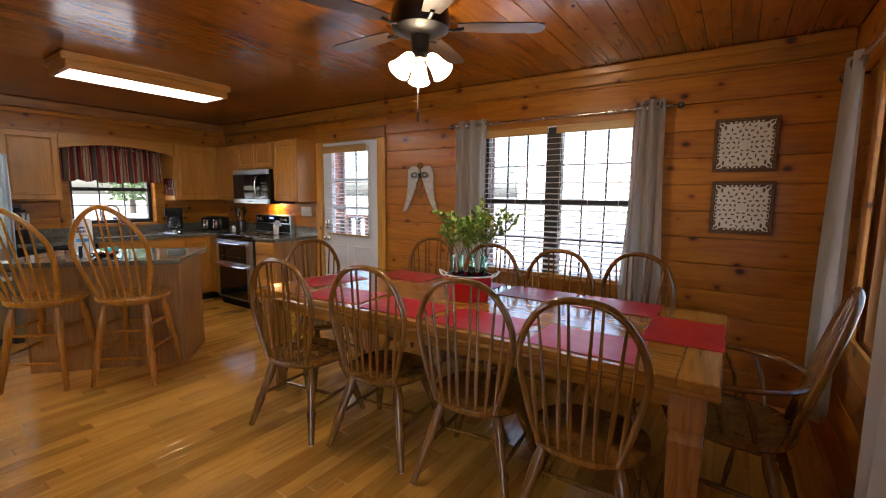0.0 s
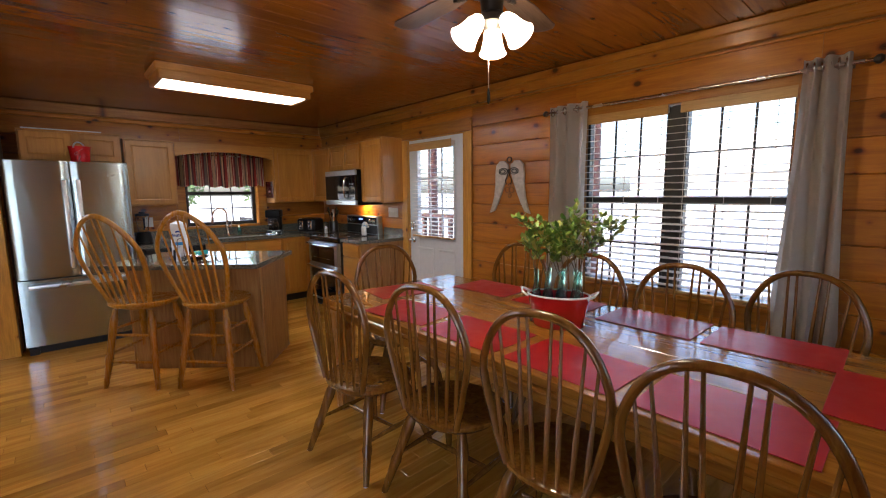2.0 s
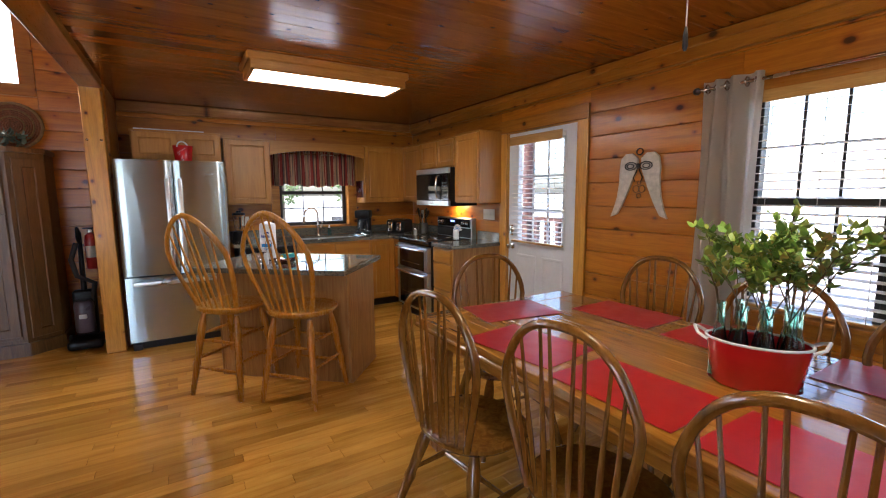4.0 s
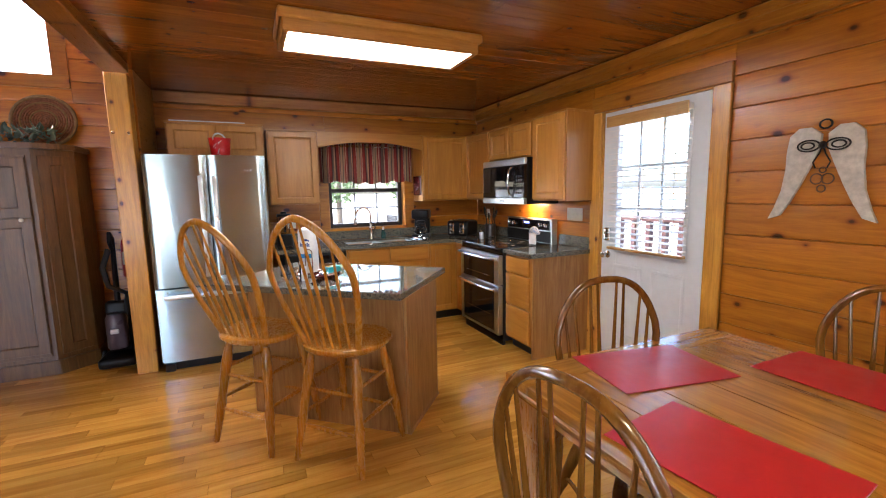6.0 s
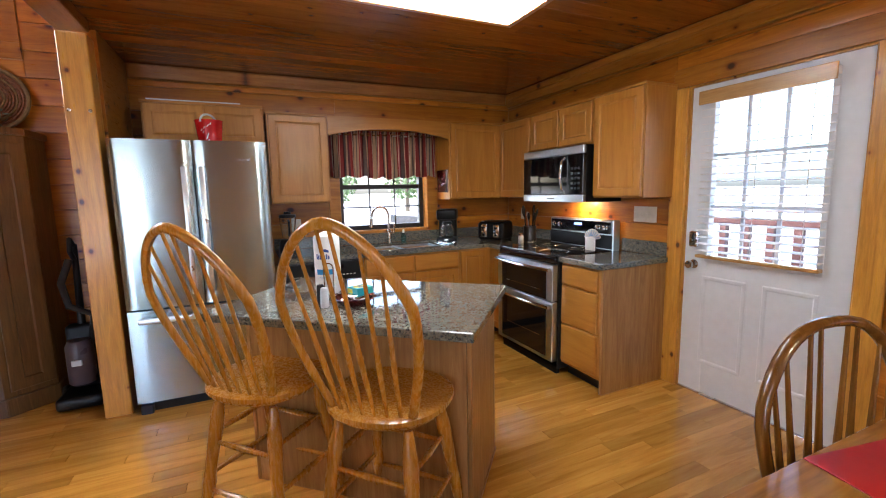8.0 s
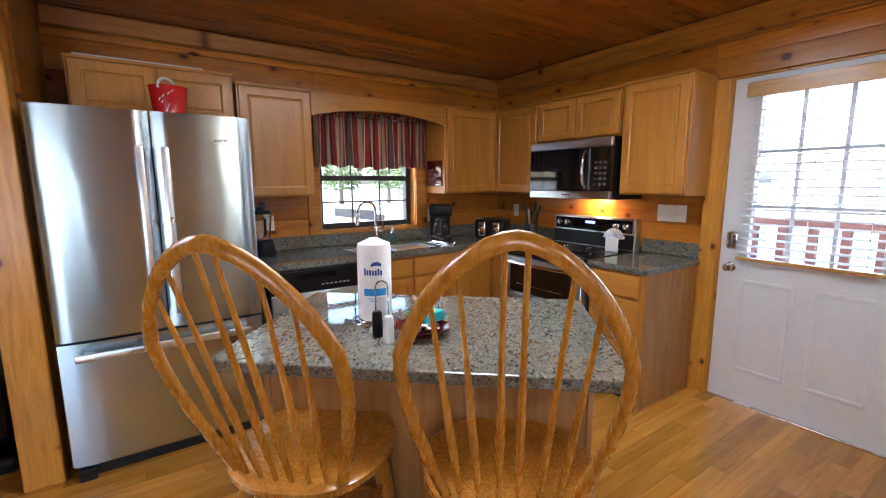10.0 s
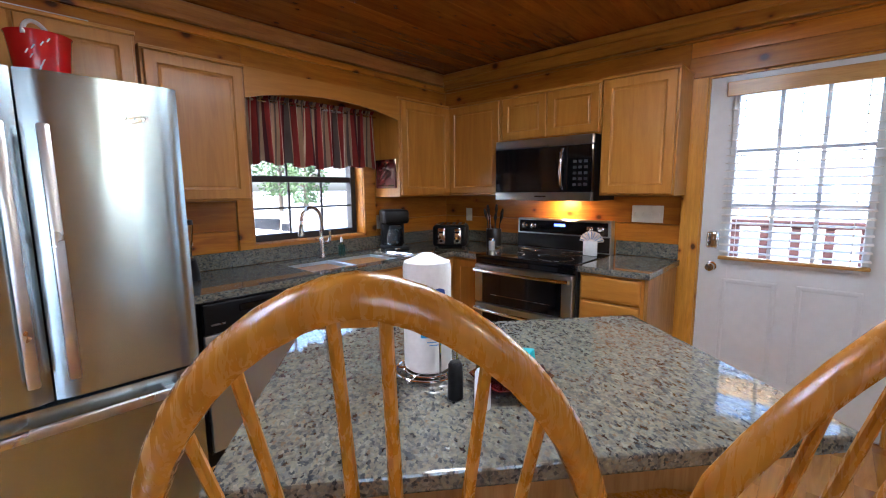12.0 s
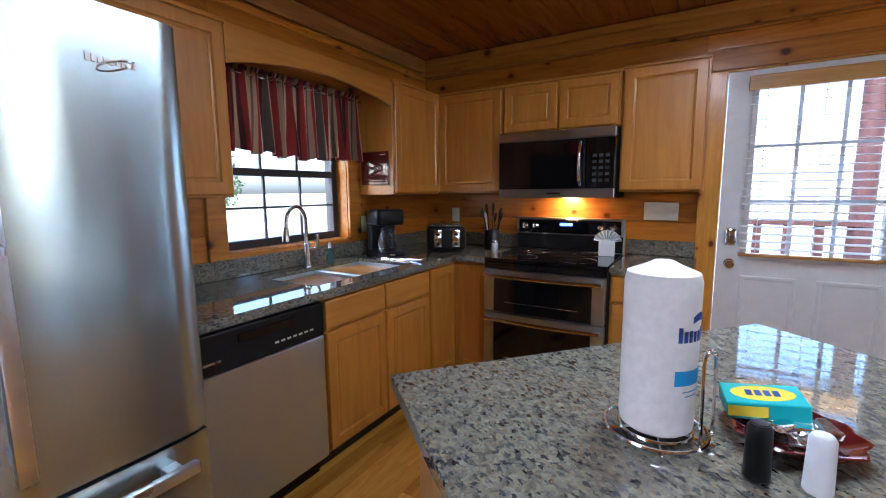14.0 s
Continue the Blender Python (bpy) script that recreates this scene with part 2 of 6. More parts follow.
TABLE_V = wood("table_oak_upright", (0.190, 0.070, 0.013), (0.336, 0.140, 0.027), (0.470, 0.216, 0.045), "Z", 0.28, 0.4, vary=0.1)
TABLE_Y = wood("table_oak_cross", (0.210, 0.080, 0.009), (0.340, 0.142, 0.016), (0.450, 0.205, 0.026), "Y", 0.18, 0.8, vary=0.14, streak=0.25, bump=0.03)
WALNUT = wood("dark_armoire_wood", (0.075, 0.032, 0.008), (0.130, 0.058, 0.015), (0.190, 0.088, 0.024), "Z", 0.38, 0.15, vary=0.12)
BLINDWOOD = wood("blind_pine", (0.46, 0.24, 0.06), (0.56, 0.32, 0.09), (0.64, 0.39, 0.125), "X", 0.32, 0.3, vary=0.08)
GRANITE = granite_mat()
GRANITE_FLAT = granite_mat(0.0)
STEEL = brushed("brushed_steel_upright", (0.46, 0.545, 0.575), 0.24, 0.14)
STEEL_H = brushed("brushed_steel_level", (0.53, 0.585, 0.61), 0.30, 0.015)
HANDLE = plain("bright_steel", (0.70, 0.70, 0.70), 0.30, 1.0, bump=0)
CHROME = plain("chrome", (0.75, 0.75, 0.75), 0.08, 1.0, bump=0)
NICKEL = plain("satin_nickel", (0.55, 0.52, 0.48), 0.25, 1.0, bump=0)
BLACK = plain("black_plastic", (0.006, 0.006, 0.007), 0.4)
BLACK.node_tree.nodes["Principled BSDF"].inputs["Specular IOR Level"].default_value = 0.25
BLACKGLASS = plain("black_glass", (0.005, 0.005, 0.006), 0.06, 0.0, 0.0, bump=0)
FARPANE = plain("far_window_pane", (0.30, 0.36, 0.45), 0.2, bump=0)
KEYGREY = plain("key_legend_grey", (0.045, 0.045, 0.048), 0.4, bump=0)
DARKSTEEL = plain("dark_steel", (0.10, 0.10, 0.105), 0.30, 1.0, bump=0)
CHARCOAL = plain("charcoal_side", (0.014, 0.014, 0.015), 0.5)
WHITE = plain("white_paint", (0.71, 0.74, 0.76), 0.35, vary=0.03)
BLINDWHITE = plain("white_blind", (0.78, 0.76, 0.73), 0.45, vary=0.03)
PLATE = plain("ivory_plate", (0.72, 0.70, 0.60), 0.35)
BRONZE = plain("bronze_frame", (0.028, 0.024, 0.022), 0.42)
RED_MAT = plain("red_placemat", (0.40, 0.010, 0.010), 0.36, 0.0, 0.0, vary=0.03, scale=40, bump=0)
RED = plain("red_enamel", (0.50, 0.010, 0.010), 0.22, 0.0, 0.5)
RUBBER = plain("black_rubber", (0.02, 0.02, 0.02), 0.7)
CLOTH = fabric("greige_curtain", (0.82, 0.79, 0.74))
ct = CLOTH.node_tree
tl = ct.nodes.new("ShaderNodeBsdfTranslucent")
tl.inputs["Color"].default_value = (0.78, 0.76, 0.72, 1)
mx = ct.nodes.new("ShaderNodeMixShader")
mx.inputs["Fac"].default_value = 0.65
ct.links.new(ct.nodes["Principled BSDF"].outputs[0], mx.inputs[1])
ct.links.new(tl.outputs[0], mx.inputs[2])
ct.links.new(mx.outputs[0], ct.nodes["Material Output"].inputs["Surface"])
STRIPED = stripes_mat()
PANE = glass("window_glass", (1, 1, 1), 1.02)
CLEAR = glass("clear_glass", (0.95, 0.98, 0.97))
AQUA = glass("aqua_bottle_glass", (0.62, 0.86, 0.78))
LEAF = leaf_mat()
BARK = plain("twig_brown", (0.13, 0.10, 0.04), 0.7)
SPECKLE = plain("wing_grey_white", (0.55, 0.52, 0.46), 0.7, vary=0.2, scale=30)
LACE = plain("chalk_white_carving", (0.78, 0.74, 0.66), 0.75, vary=0.08, scale=60)
FRAMEWOOD = plain("brown_frame", (0.14, 0.072, 0.035), 0.6, vary=0.2, scale=40)
IRON = plain("black_iron", (0.02, 0.02, 0.02), 0.45, 0.6)
FANBROWN = plain("dark_bronze_fan", (0.022, 0.016, 0.012), 0.35, 0.5)
BLADE = wood("fan_blade", (0.05, 0.03, 0.02), (0.085, 0.05, 0.032), (0.12, 0.075, 0.05), "X", 0.35, 0.2)
PAPER = plain("white_paper", (0.80, 0.80, 0.79), 0.75, scale=60, bump=0.15)
BLUE = plain("blue_print", (0.02, 0.06, 0.30), 0.6)
SKYBLUE = plain("sky_blue_print", (0.03, 0.28, 0.66), 0.6)
TEAL = plain("teal_carton", (0.03, 0.42, 0.46), 0.4)
YELLOW = plain("yellow_print", (0.80, 0.66, 0.02), 0.4)
FOIL = plain("silver_foil", (0.75, 0.75, 0.75), 0.18, 1.0, scale=90, bump=0.5)
WINE_GLASS = plain("ruby_dish", (0.085, 0.008, 0.007), 0.10, 0.0, 0.6)
LEATHER = plain("dark_brown_leather", (0.028, 0.016, 0.011), 0.38, scale=90, bump=0.15)
LAMP_GLASS = glowing("frosted_shade", (1.0, 0.84, 0.58), 1.6)
TUBE_LENS = glowing("light_lens", (1.0, 0.95, 0.86), 2.6)
HOOD_GLOW = glowing("hood_bulb", (1.0, 0.55, 0.18), 6.0)
DISPLAY = glowing("blue_display", (0.12, 0.18, 0.9), 0.6)
PLASTER = plain("closing_wall", (0.42, 0.20, 0.06), 0.5)
GRAVEL = plain("pale_gravel", (0.42, 0.40, 0.37), 0.9, vary=0.3, scale=25, bump=0.3)
DECKRED = plain("red_stained_deck", (0.060, 0.021, 0.017), 0.6, vary=0.2)
TREELEAF = plain("tree_leaf", (0.07, 0.11, 0.03), 0.6, vary=0.5, scale=3)
TRUNK = plain("tree_bark", (0.10, 0.075, 0.05), 0.9, vary=0.3)
CARWHITE = plain("car_white", (0.75, 0.75, 0.75), 0.25, 0.0, 0.5)
SIDING = plain("pale_siding", (0.62, 0.58, 0.50), 0.7)
EXTRED = plain("extinguisher_red", (0.45, 0.02, 0.015), 0.3, 0, 0.4)
PURPLE = plain("grey_violet_plastic", (0.10, 0.075, 0.09), 0.3)
BASKET = plain("woven_plate_brown", (0.17, 0.062, 0.024), 0.6, vary=0.5, scale=60, bump=0.5)
RIMWOOD = plain("rim_cane", (0.19, 0.115, 0.04), 0.6, vary=0.3, scale=50)
WREATH = plain("grey_green_leaf", (0.09, 0.13, 0.09), 0.6, vary=0.4)
SOAP = glass("blue_soap", (0.25, 0.65, 0.72))

# ---- building helpers ----
def mesh_of(bm, name, material, smooth=False, angle=40):
    me = bpy.data.meshes.new(name)
    bmesh.ops.recalc_face_normals(bm, faces=bm.faces[:])
    bm.to_mesh(me)
    bm.free()
    me.materials.append(material)
    if smooth:
        for p in me.polygons:
            p.use_smooth = True
        me.set_sharp_from_angle(angle=radians(angle))
    return me


def part(name, bm, material, parent=None, label="", smooth=False, at=None):
    """One bmesh as one mesh object, under a thing or a part."""
    ob = new(name, mesh_of(bm, name, material, smooth))
    ob.parent = parent
    if at is not None:
        ob.matrix_basis = at
    return tagged(ob, label)


def thing(name, m, label, category, group=""):
    ob = new(name)
    ob.empty_display_size = 0.1
    ob.matrix_basis = m
    return tagged(ob, label, category, group)


def solid(name, bm, material, label, category, group="", kind="", smooth=False, at=None):
    ob = part(name, bm, material, None, "", smooth, at)
    return tagged(ob, label, category, group, kind)


def box(x0, y0, z0, x1, y1, z1, bevel=0.0, bm=None, seg=1):
    out = bm or bmesh.new()
    tmp = bmesh.new() if bm else out
    vs = [tmp.verts.new((x, y, z)) for x in (x0, x1) for y in (y0, y1) for z in (z0, z1)]
    for f in ((0, 1, 3, 2), (4, 6, 7, 5), (0, 4, 5, 1), (2, 3, 7, 6), (0, 2, 6, 4), (1, 5, 7, 3)):
        tmp.faces.new([vs[i] for i in f])
    if bevel:
        bmesh.ops.bevel(tmp, geom=tmp.edges[:], offset=bevel, segments=seg, profile=0.5, affect="EDGES")
    if bm:
        merge(out, tmp)
    return out


def merge(bm, other, m=None):
    me = bpy.data.meshes.new("tmp")
    other.to_mesh(me)
    other.free()
    if m is not None:
        me.transform(m)
    bm.from_mesh(me)
    bpy.data.meshes.remove(me)
    return bm


def lathe(profile, seg=20, bm=None, at=(0, 0, 0), close=True):
    """Turn (radius, z) rows round z."""
    bm = bm or bmesh.new()
    rings = []
    for r, z in profile:
        rings.append([bm.verts.new((at[0] + max(r, 1e-4) * math.cos(2 * math.pi * i / seg), at[1] + max(r, 1e-4) * math.sin(2 * math.pi * i / seg), at[2] + z)) for i in range(seg)])
    for a, b in zip(rings, rings[1:]):
        for i in range(seg):
            bm.faces.new((a[i], a[(i + 1) % seg], b[(i + 1) % seg], b[i]))
    if close:
        bm.faces.new(rings[0][::-1])
        bm.faces.new(rings[-1])
    return bm


def tube(points, radii, seg=8, bm=None, flat=1.0, loop=False, up=(0, 0, 1)):
    """Sweep a round (or flattened) section along points."""
    bm = bm or bmesh.new()
    pts = [Vector(p) for p in points]
    n = len(pts)
    if not isinstance(radii, (list, tuple)):
        radii = [radii] * n
    rings, prev = [], None
    for i, p in enumerate(pts):
        a = pts[(i - 1) % n] if (loop or i > 0) else p
        b = pts[(i + 1) % n] if (loop or i < n - 1) else p
        d = (b - a).normalized()
        if prev is None:
            ref = Vector(up) if abs(d.dot(Vector(up))) < 0.95 else Vector((1, 0, 0))
            side = d.cross(ref).normalized()
        else:
            side = (prev - d * prev.dot(d)).normalized()
        prev = side
        other = d.cross(side)
        rings.append([bm.verts.new(p + side * math.cos(2 * math.pi * k / seg) * radii[i] + other * math.sin(2 * math.pi * k / seg) * radii[i] * flat) for k in range(seg)])
    pairs = list(zip(rings, rings[1:])) + ([(rings[-1], rings[0])] if loop else [])
    for a, b in pairs:
        for k in range(seg):
            bm.faces.new((a[k], a[(k + 1) % seg], b[(k + 1) % seg], b[k]))
    if not loop:
        bm.faces.new(rings[0][::-1])
        bm.faces.new(rings[-1])
    return bm


def rings_panel(w, h, loops, depth, bm=None, x=0.0, z=0.0):
    """A slab in x and z with its front shaped by (inset, y) rectangles; back at y = depth."""
    bm = bm or bmesh.new()
    rows = [(0.0, depth)] + list(loops)
    prev = None
    for k, (i, y) in enumerate(rows):
        r = [bm.verts.new(v) for v in ((x + i, y, z + i), (x + w - i, y, z + i), (x + w - i, y, z + h - i), (x + i, y, z + h - i))]
        if prev:
            for a in range(4):
                bm.faces.new((prev[a], prev[(a + 1) % 4], r[(a + 1) % 4], r[a]))
        else:
            bm.faces.new(r[::-1])
        prev = r
    bm.faces.new(prev)
    return bm


DOOR_LOOPS = [(0.0, 0.004), (0.004, 0.0), (0.052, 0.0), (0.058, 0.007), (0.066, 0.009), (0.072, 0.006)]
DRAWER_LOOPS = [(0.0, 0.006), (0.004, 0.002), (0.012, 0.0)]


def cut(rects, hole):
    out = []
    hx0, hz0, hx1, hz1 = hole
    for x0, z0, x1, z1 in rects:
        if hx1 <= x0 or hx0 >= x1 or hz1 <= z0 or hz0 >= z1:
            out.append((x0, z0, x1, z1))
            continue
        if hx0 > x0:
            out.append((x0, z0, hx0, z1))
        if hx1 < x1:
            out.append((hx1, z0, x1, z1))
        a, b = max(x0, hx0), min(x1, hx1)
        if hz0 > z0:
            out.append((a, z0, b, hz0))
        if hz1 < z1:
            out.append((a, hz1, b, z1))
    return [r for r in out if r[2] - r[0] > 0.004 and r[3] - r[1] > 0.004]


def wall_slab(name, m, x0, x1, z0, z1, holes, thick, label):
    """A wall with openings through it: local x along it, y into it, z up."""
    rects = [(x0, z0, x1, z1)]
    for h in holes:
        rects = cut(rects, h)
    bm = bmesh.new()
    for a, b, c, d in rects:
        box(a, 0.03, b, c, 0.03 + thick, d, bm=bm)
    return solid(name, bm, PLASTER, label, "wall", kind="structure", at=m)


def board_mesh(w, h, t=0.03, c=0.006):
    """A board with chamfered long edges, its face slightly bowed."""
    prof = [(t, 0.0), (0.012, 0.0), (c * 0.35, c * 0.8), (0.0006, h * 0.2), (0.0, h * 0.5), (0.0006, h * 0.8), (c * 0.35, h - c * 0.8), (0.012, h), (t, h)]
    bm = bmesh.new()
    a = [bm.verts.new((0, y, z)) for y, z in prof]
    b = [bm.verts.new((w, y, z)) for y, z in prof]
    for i in range(len(prof)):
        j = (i + 1) % len(prof)
        bm.faces.new((a[i], a[j], b[j], b[i]))
    bm.faces.new(a)
    bm.faces.new(b[::-1])
    return mesh_of(bm, "board", PINE)


def boards(wall, x0, x1, z0, z1, holes, pitch=0.19, longest=3.1, seed=1):
    rng = random.Random(seed)
    z = z0
    while z < z1 - 0.01:
        top = min(z + pitch, z1)
        rects = [(x0, z, x1, top)]
        for h in holes:
            rects = cut(rects, h)
        for a, b, c, d in rects:
            cuts, x = [a], a
            while c - x > longest:
                x += rng.uniform(1.3, longest - 0.4)
                cuts.append(x)
            cuts.append(c)
            for p, q in zip(cuts, cuts[1:]):
                ob = new("board", board_mesh(q - p - 0.0015, d - b))
                ob.parent = wall
                ob.matrix_basis = Matrix.Translation((p, rng.uniform(0, 0.002), b))
        z = top


# ---- the large structure ----
YN, XW, XE, CEILZ = 5.17, -6.31, 0.66, 2.44
# local frames: x along the wall, y into it
MN = pose(0, YN, 0)
MW = pose(XW, 0, 0, 0, 0, 90)
ME = pose(XE, 0, 0, 0, 0, -90)
MS = pose(0, -3.8, 0, 0, 0, 180)
HOLES_N = [(-1.87, 0.72, -0.55, 2.03), (-4.15, -0.01, -3.20, 2.06)]
HOLES_W = [(3.27, 1.03, 4.17, 1.92)]
GABLE = (-2.6, 2.51, 0.98, 4.6)
HOLES_E = [(-4.32, 0.75, -3.52, 2.0), (-0.9, 0.05, 2.6, 2.25)]
wall_n = wall_slab("wall_north", MN, XW - 0.15, XE + 0.15, -0.05, 2.7, HOLES_N, 0.12, "varnished orange pine board wall with window and door")
wall_w = wall_slab("wall_west", MW, -3.8, YN, -0.05, 5.2, HOLES_W + [GABLE], 0.12, "varnished pine board wall behind kitchen and armoire")
wall_e = wall_slab("wall_east", ME, -YN, 3.8, -0.05, 5.2, HOLES_E, 0.12, "varnished pine board wall with curtained window")
bm = box(XW - 0.15, -3.95, -0.05, XE + 0.15, -3.8, 2.7)
wall_s = solid("wall_south", bm, PLASTER, "plain pine wall closing the living room", "wall", kind="structure")
bm = box(XW - 0.2, -4, -0.2, XE + 0.2, YN + 0.2, -0.02)
floor = solid("floor", bm, FLOOR_I, "glossy golden oak strip floor", "floor", kind="structure")

# ceiling of grooved boards over kitchen and dining room
bm = bmesh.new()
rng = random.Random(3)
x = XW
while x < XE:
    w = min(0.135, XE - x)
    cuts = [1.66, rng.uniform(2.3, 4.4), YN]
    for y0, y1 in zip(cuts, cuts[1:]):
        dz = rng.uniform(0, 0.0008)
        prof = [(x, CEILZ + 0.02), (x, CEILZ + 0.004), (x + 0.003, CEILZ + dz), (x + w - 0.003, CEILZ + dz), (x + w, CEILZ + 0.004), (x + w, CEILZ + 0.02)]
        a = [bm.verts.new((px, y0 + 0.0008, pz)) for px, pz in prof]
        b = [bm.verts.new((px, y1 - 0.0008, pz)) for px, pz in prof]
        for i in range(6):
            bm.faces.new((a[i], a[(i + 1) % 6], b[(i + 1) % 6], b[i]))
        bm.faces.new(a)
        bm.faces.new(b[::-1])
    x += w
box(XW - 0.15, 1.6, CEILZ + 0.024, XE + 0.15, YN + 0.15, CEILZ + 0.2, bm=bm)
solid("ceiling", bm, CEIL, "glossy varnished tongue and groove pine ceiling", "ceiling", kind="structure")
# sloping ceiling of the living room
bm = bmesh.new()
y0s, z0s, slope = 1.545, 2.62, 1.12
yr = -1.1
zr = z0s + (y0s - yr) * slope
for k in range(24):
    ya, yb = y0s + (yr - y0s) * k / 24, y0s + (yr - y0s) * (k + 1) / 24 + 0.003
    za, zb = z0s + (y0s - ya) * slope, z0s + (y0s - yb) * slope
    vs = [bm.verts.new(v) for v in ((XW - 0.1, ya, za), (XE + 0.1, ya, za), (XE + 0.1, yb, zb), (XW - 0.1, yb, zb), (XW - 0.1, ya, za + 0.1), (XE + 0.1, ya, za + 0.1), (XE + 0.1, yb, zb + 0.1), (XW - 0.1, yb, zb + 0.1))]
    for f in ((0, 1, 2, 3), (4, 7, 6, 5), (0, 4, 5, 1), (2, 6, 7, 3), (0, 3, 7, 4), (1, 5, 6, 2)):
        bm.faces.new([vs[i] for i in f])
vs = [bm.verts.new(v) for v in ((XW - 0.1, yr, zr), (XE + 0.1, yr, zr), (XE + 0.1, -3.9, 2.5), (XW - 0.1, -3.9, 2.5))]
bm.faces.new(vs)
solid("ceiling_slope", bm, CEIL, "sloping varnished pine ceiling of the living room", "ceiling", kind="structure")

# beam, post and short partition between kitchen and living room
bm = box(-5.44, 1.53, 2.375, XE, 1.69, 2.64, 0.006)
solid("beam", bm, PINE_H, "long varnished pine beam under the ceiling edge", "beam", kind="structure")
post = thing("post", pose(-5.51, 1.60, 0), "knotty varnished pine post on the floor", "post")
tagged(post, kind="structure")
part("shaft", box(-0.07, -0.075, 0, 0.07, 0.075, 2.374, 0.006), PINE_V, post)
for s in (-1, 1):
    part("bolt", lathe([(0.011, 0), (0.011, 0.008), (0.006, 0.012)], 10), NICKEL, post, at=pose(0.07, 0.05 * s, 1.93, 0, 90, 0))
part_w = wall_slab("wall_partition", pose(0, 1.665, 0, 0, 0, 180), 5.58, -XW, 0, CEILZ, [], 0.08, "short pine partition beside the refrigerator")
boards(part_w, 5.582, -XW - 0.001, 0, 2.436, [], seed=9)
bm = box(XW + 0.002, 1.66, 0.0, -5.585, 1.69, CEILZ - 0.002)
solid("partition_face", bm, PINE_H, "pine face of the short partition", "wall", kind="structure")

# trim under the ceiling
bm = box(XW, YN - 0.028, 2.30, XE, YN - 0.002, 2.437, 0.008)
box(XW, YN - 0.05, 2.375, XE, YN - 0.030, 2.437, 0.008, bm=bm)
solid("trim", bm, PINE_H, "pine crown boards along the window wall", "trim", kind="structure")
bm = box(XW + 0.002, 1.70, 2.33, XW + 0.03, YN - 0.052, 2.437, 0.008)
solid("trim", bm, wood("pine_trim_y", (0.36, 0.145, 0.030), (0.50, 0.21, 0.048), (0.60, 0.28, 0.07), "Y", 0.30, 0.35, knots=0.15), "pine crown board above the kitchen cabinets", "trim", kind="structure")


# ---- windows and doors ----
def muntins(bm, x0, x1, z0, z1, cols, rows, y=0.0, w=0.014, t=0.012):
    for i in range(1, cols):
        xx = x0 + (x1 - x0) * i / cols
        box(xx - w / 2, y, z0, xx + w / 2, y + t, z1, bm=bm)
    for j in range(1, rows):
        zz = z0 + (z1 - z0) * j / rows
        box(x0, y + 0.001, zz - w / 2, x1, y + t - 0.001, zz + w / 2, bm=bm)
    return bm


def pane(parent, x0, x1, z0, z1, y):
    ob = part("pane", box(x0, y, z0, x1, y + 0.004, z1), PANE, parent, "clear glass")
    ob.visible_shadow = False
    return ob


def hung_window(name, m, x0, x1, z0, z1, zmid, label, cols=3, f=0.045):
    """Double-hung bronze window in an opening; local y into the wall."""
    w = thing(name, m, label, "window")
    tagged(w, kind="structure")
    bm = bmesh.new()
    for a in ((x0, z0, x0 + f, z1), (x1 - f, z0, x1, z1), (x0 + f, z0, x1 - f, z0 + f), (x0 + f, z1 - f, x1 - f, z1)):
        box(a[0], 0.0, a[1], a[2], 0.07, a[3], 0.003, bm=bm)
    part("window_frame", bm, BRONZE, w)
    part("meeting_rail", box(x0 + f, 0.005, zmid - 0.022, x1 - f, 0.05, zmid + 0.022, 0.003), BRONZE, w)
    for a, b, y in ((z0 + f, zmid - 0.022, 0.02), (zmid + 0.022, z1 - f, 0.04)):
        pane(w, x0 + f, x1 - f, a, b, y)
        part("muntins", muntins(bmesh.new(), x0 + f, x1 - f, a, b, cols, 2, y - 0.008), BRONZE, w)
    return w


def blind(m, w, h, n, headmat, label, rail=0.06, proud=0.03, v0=0.0, v1=0.0):
    """Horizontal blind: x across, y 0 at its back, z down from 0."""
    b = thing("window_blind", m, label, "blind", "window blinds")
    part("valance", box(-0.012 + v0, -proud - 0.035, -rail, w + 0.012 - v1, -proud - 0.022, 0.012, 0.003), headmat, b)
    part("head_rail", box(v0, -proud - 0.02, -0.04, w - v1, -0.002, 0.0, 0.002), BLINDWHITE, b)
    slat = mesh_of(box(0.0, -0.024, -0.0016, w, 0.024, 0.0016), "slat", BLINDWHITE)
    rng = random.Random(int(w * 1000))
    for i in range(n):
        z = -rail - 0.005 - (h - rail - 0.03) * (i + 0.5) / n
        o = new("slat", slat)
        o.parent = b
        o.matrix_basis = pose(0, -0.026, z, 8 + rng.uniform(-1.5, 1.5), rng.uniform(-0.15, 0.15), 0)
    part("bottom_rail", box(0, -0.05, -h, w, -0.004, -h + 0.02, 0.004), headmat, b)
    for f in (0.12, 0.5, 0.88):
        part("ladder_cord", box(w * f - 0.002, -0.0515, -h + 0.02, w * f + 0.002, -0.0505, -0.04), BLINDWHITE, b)
    return b


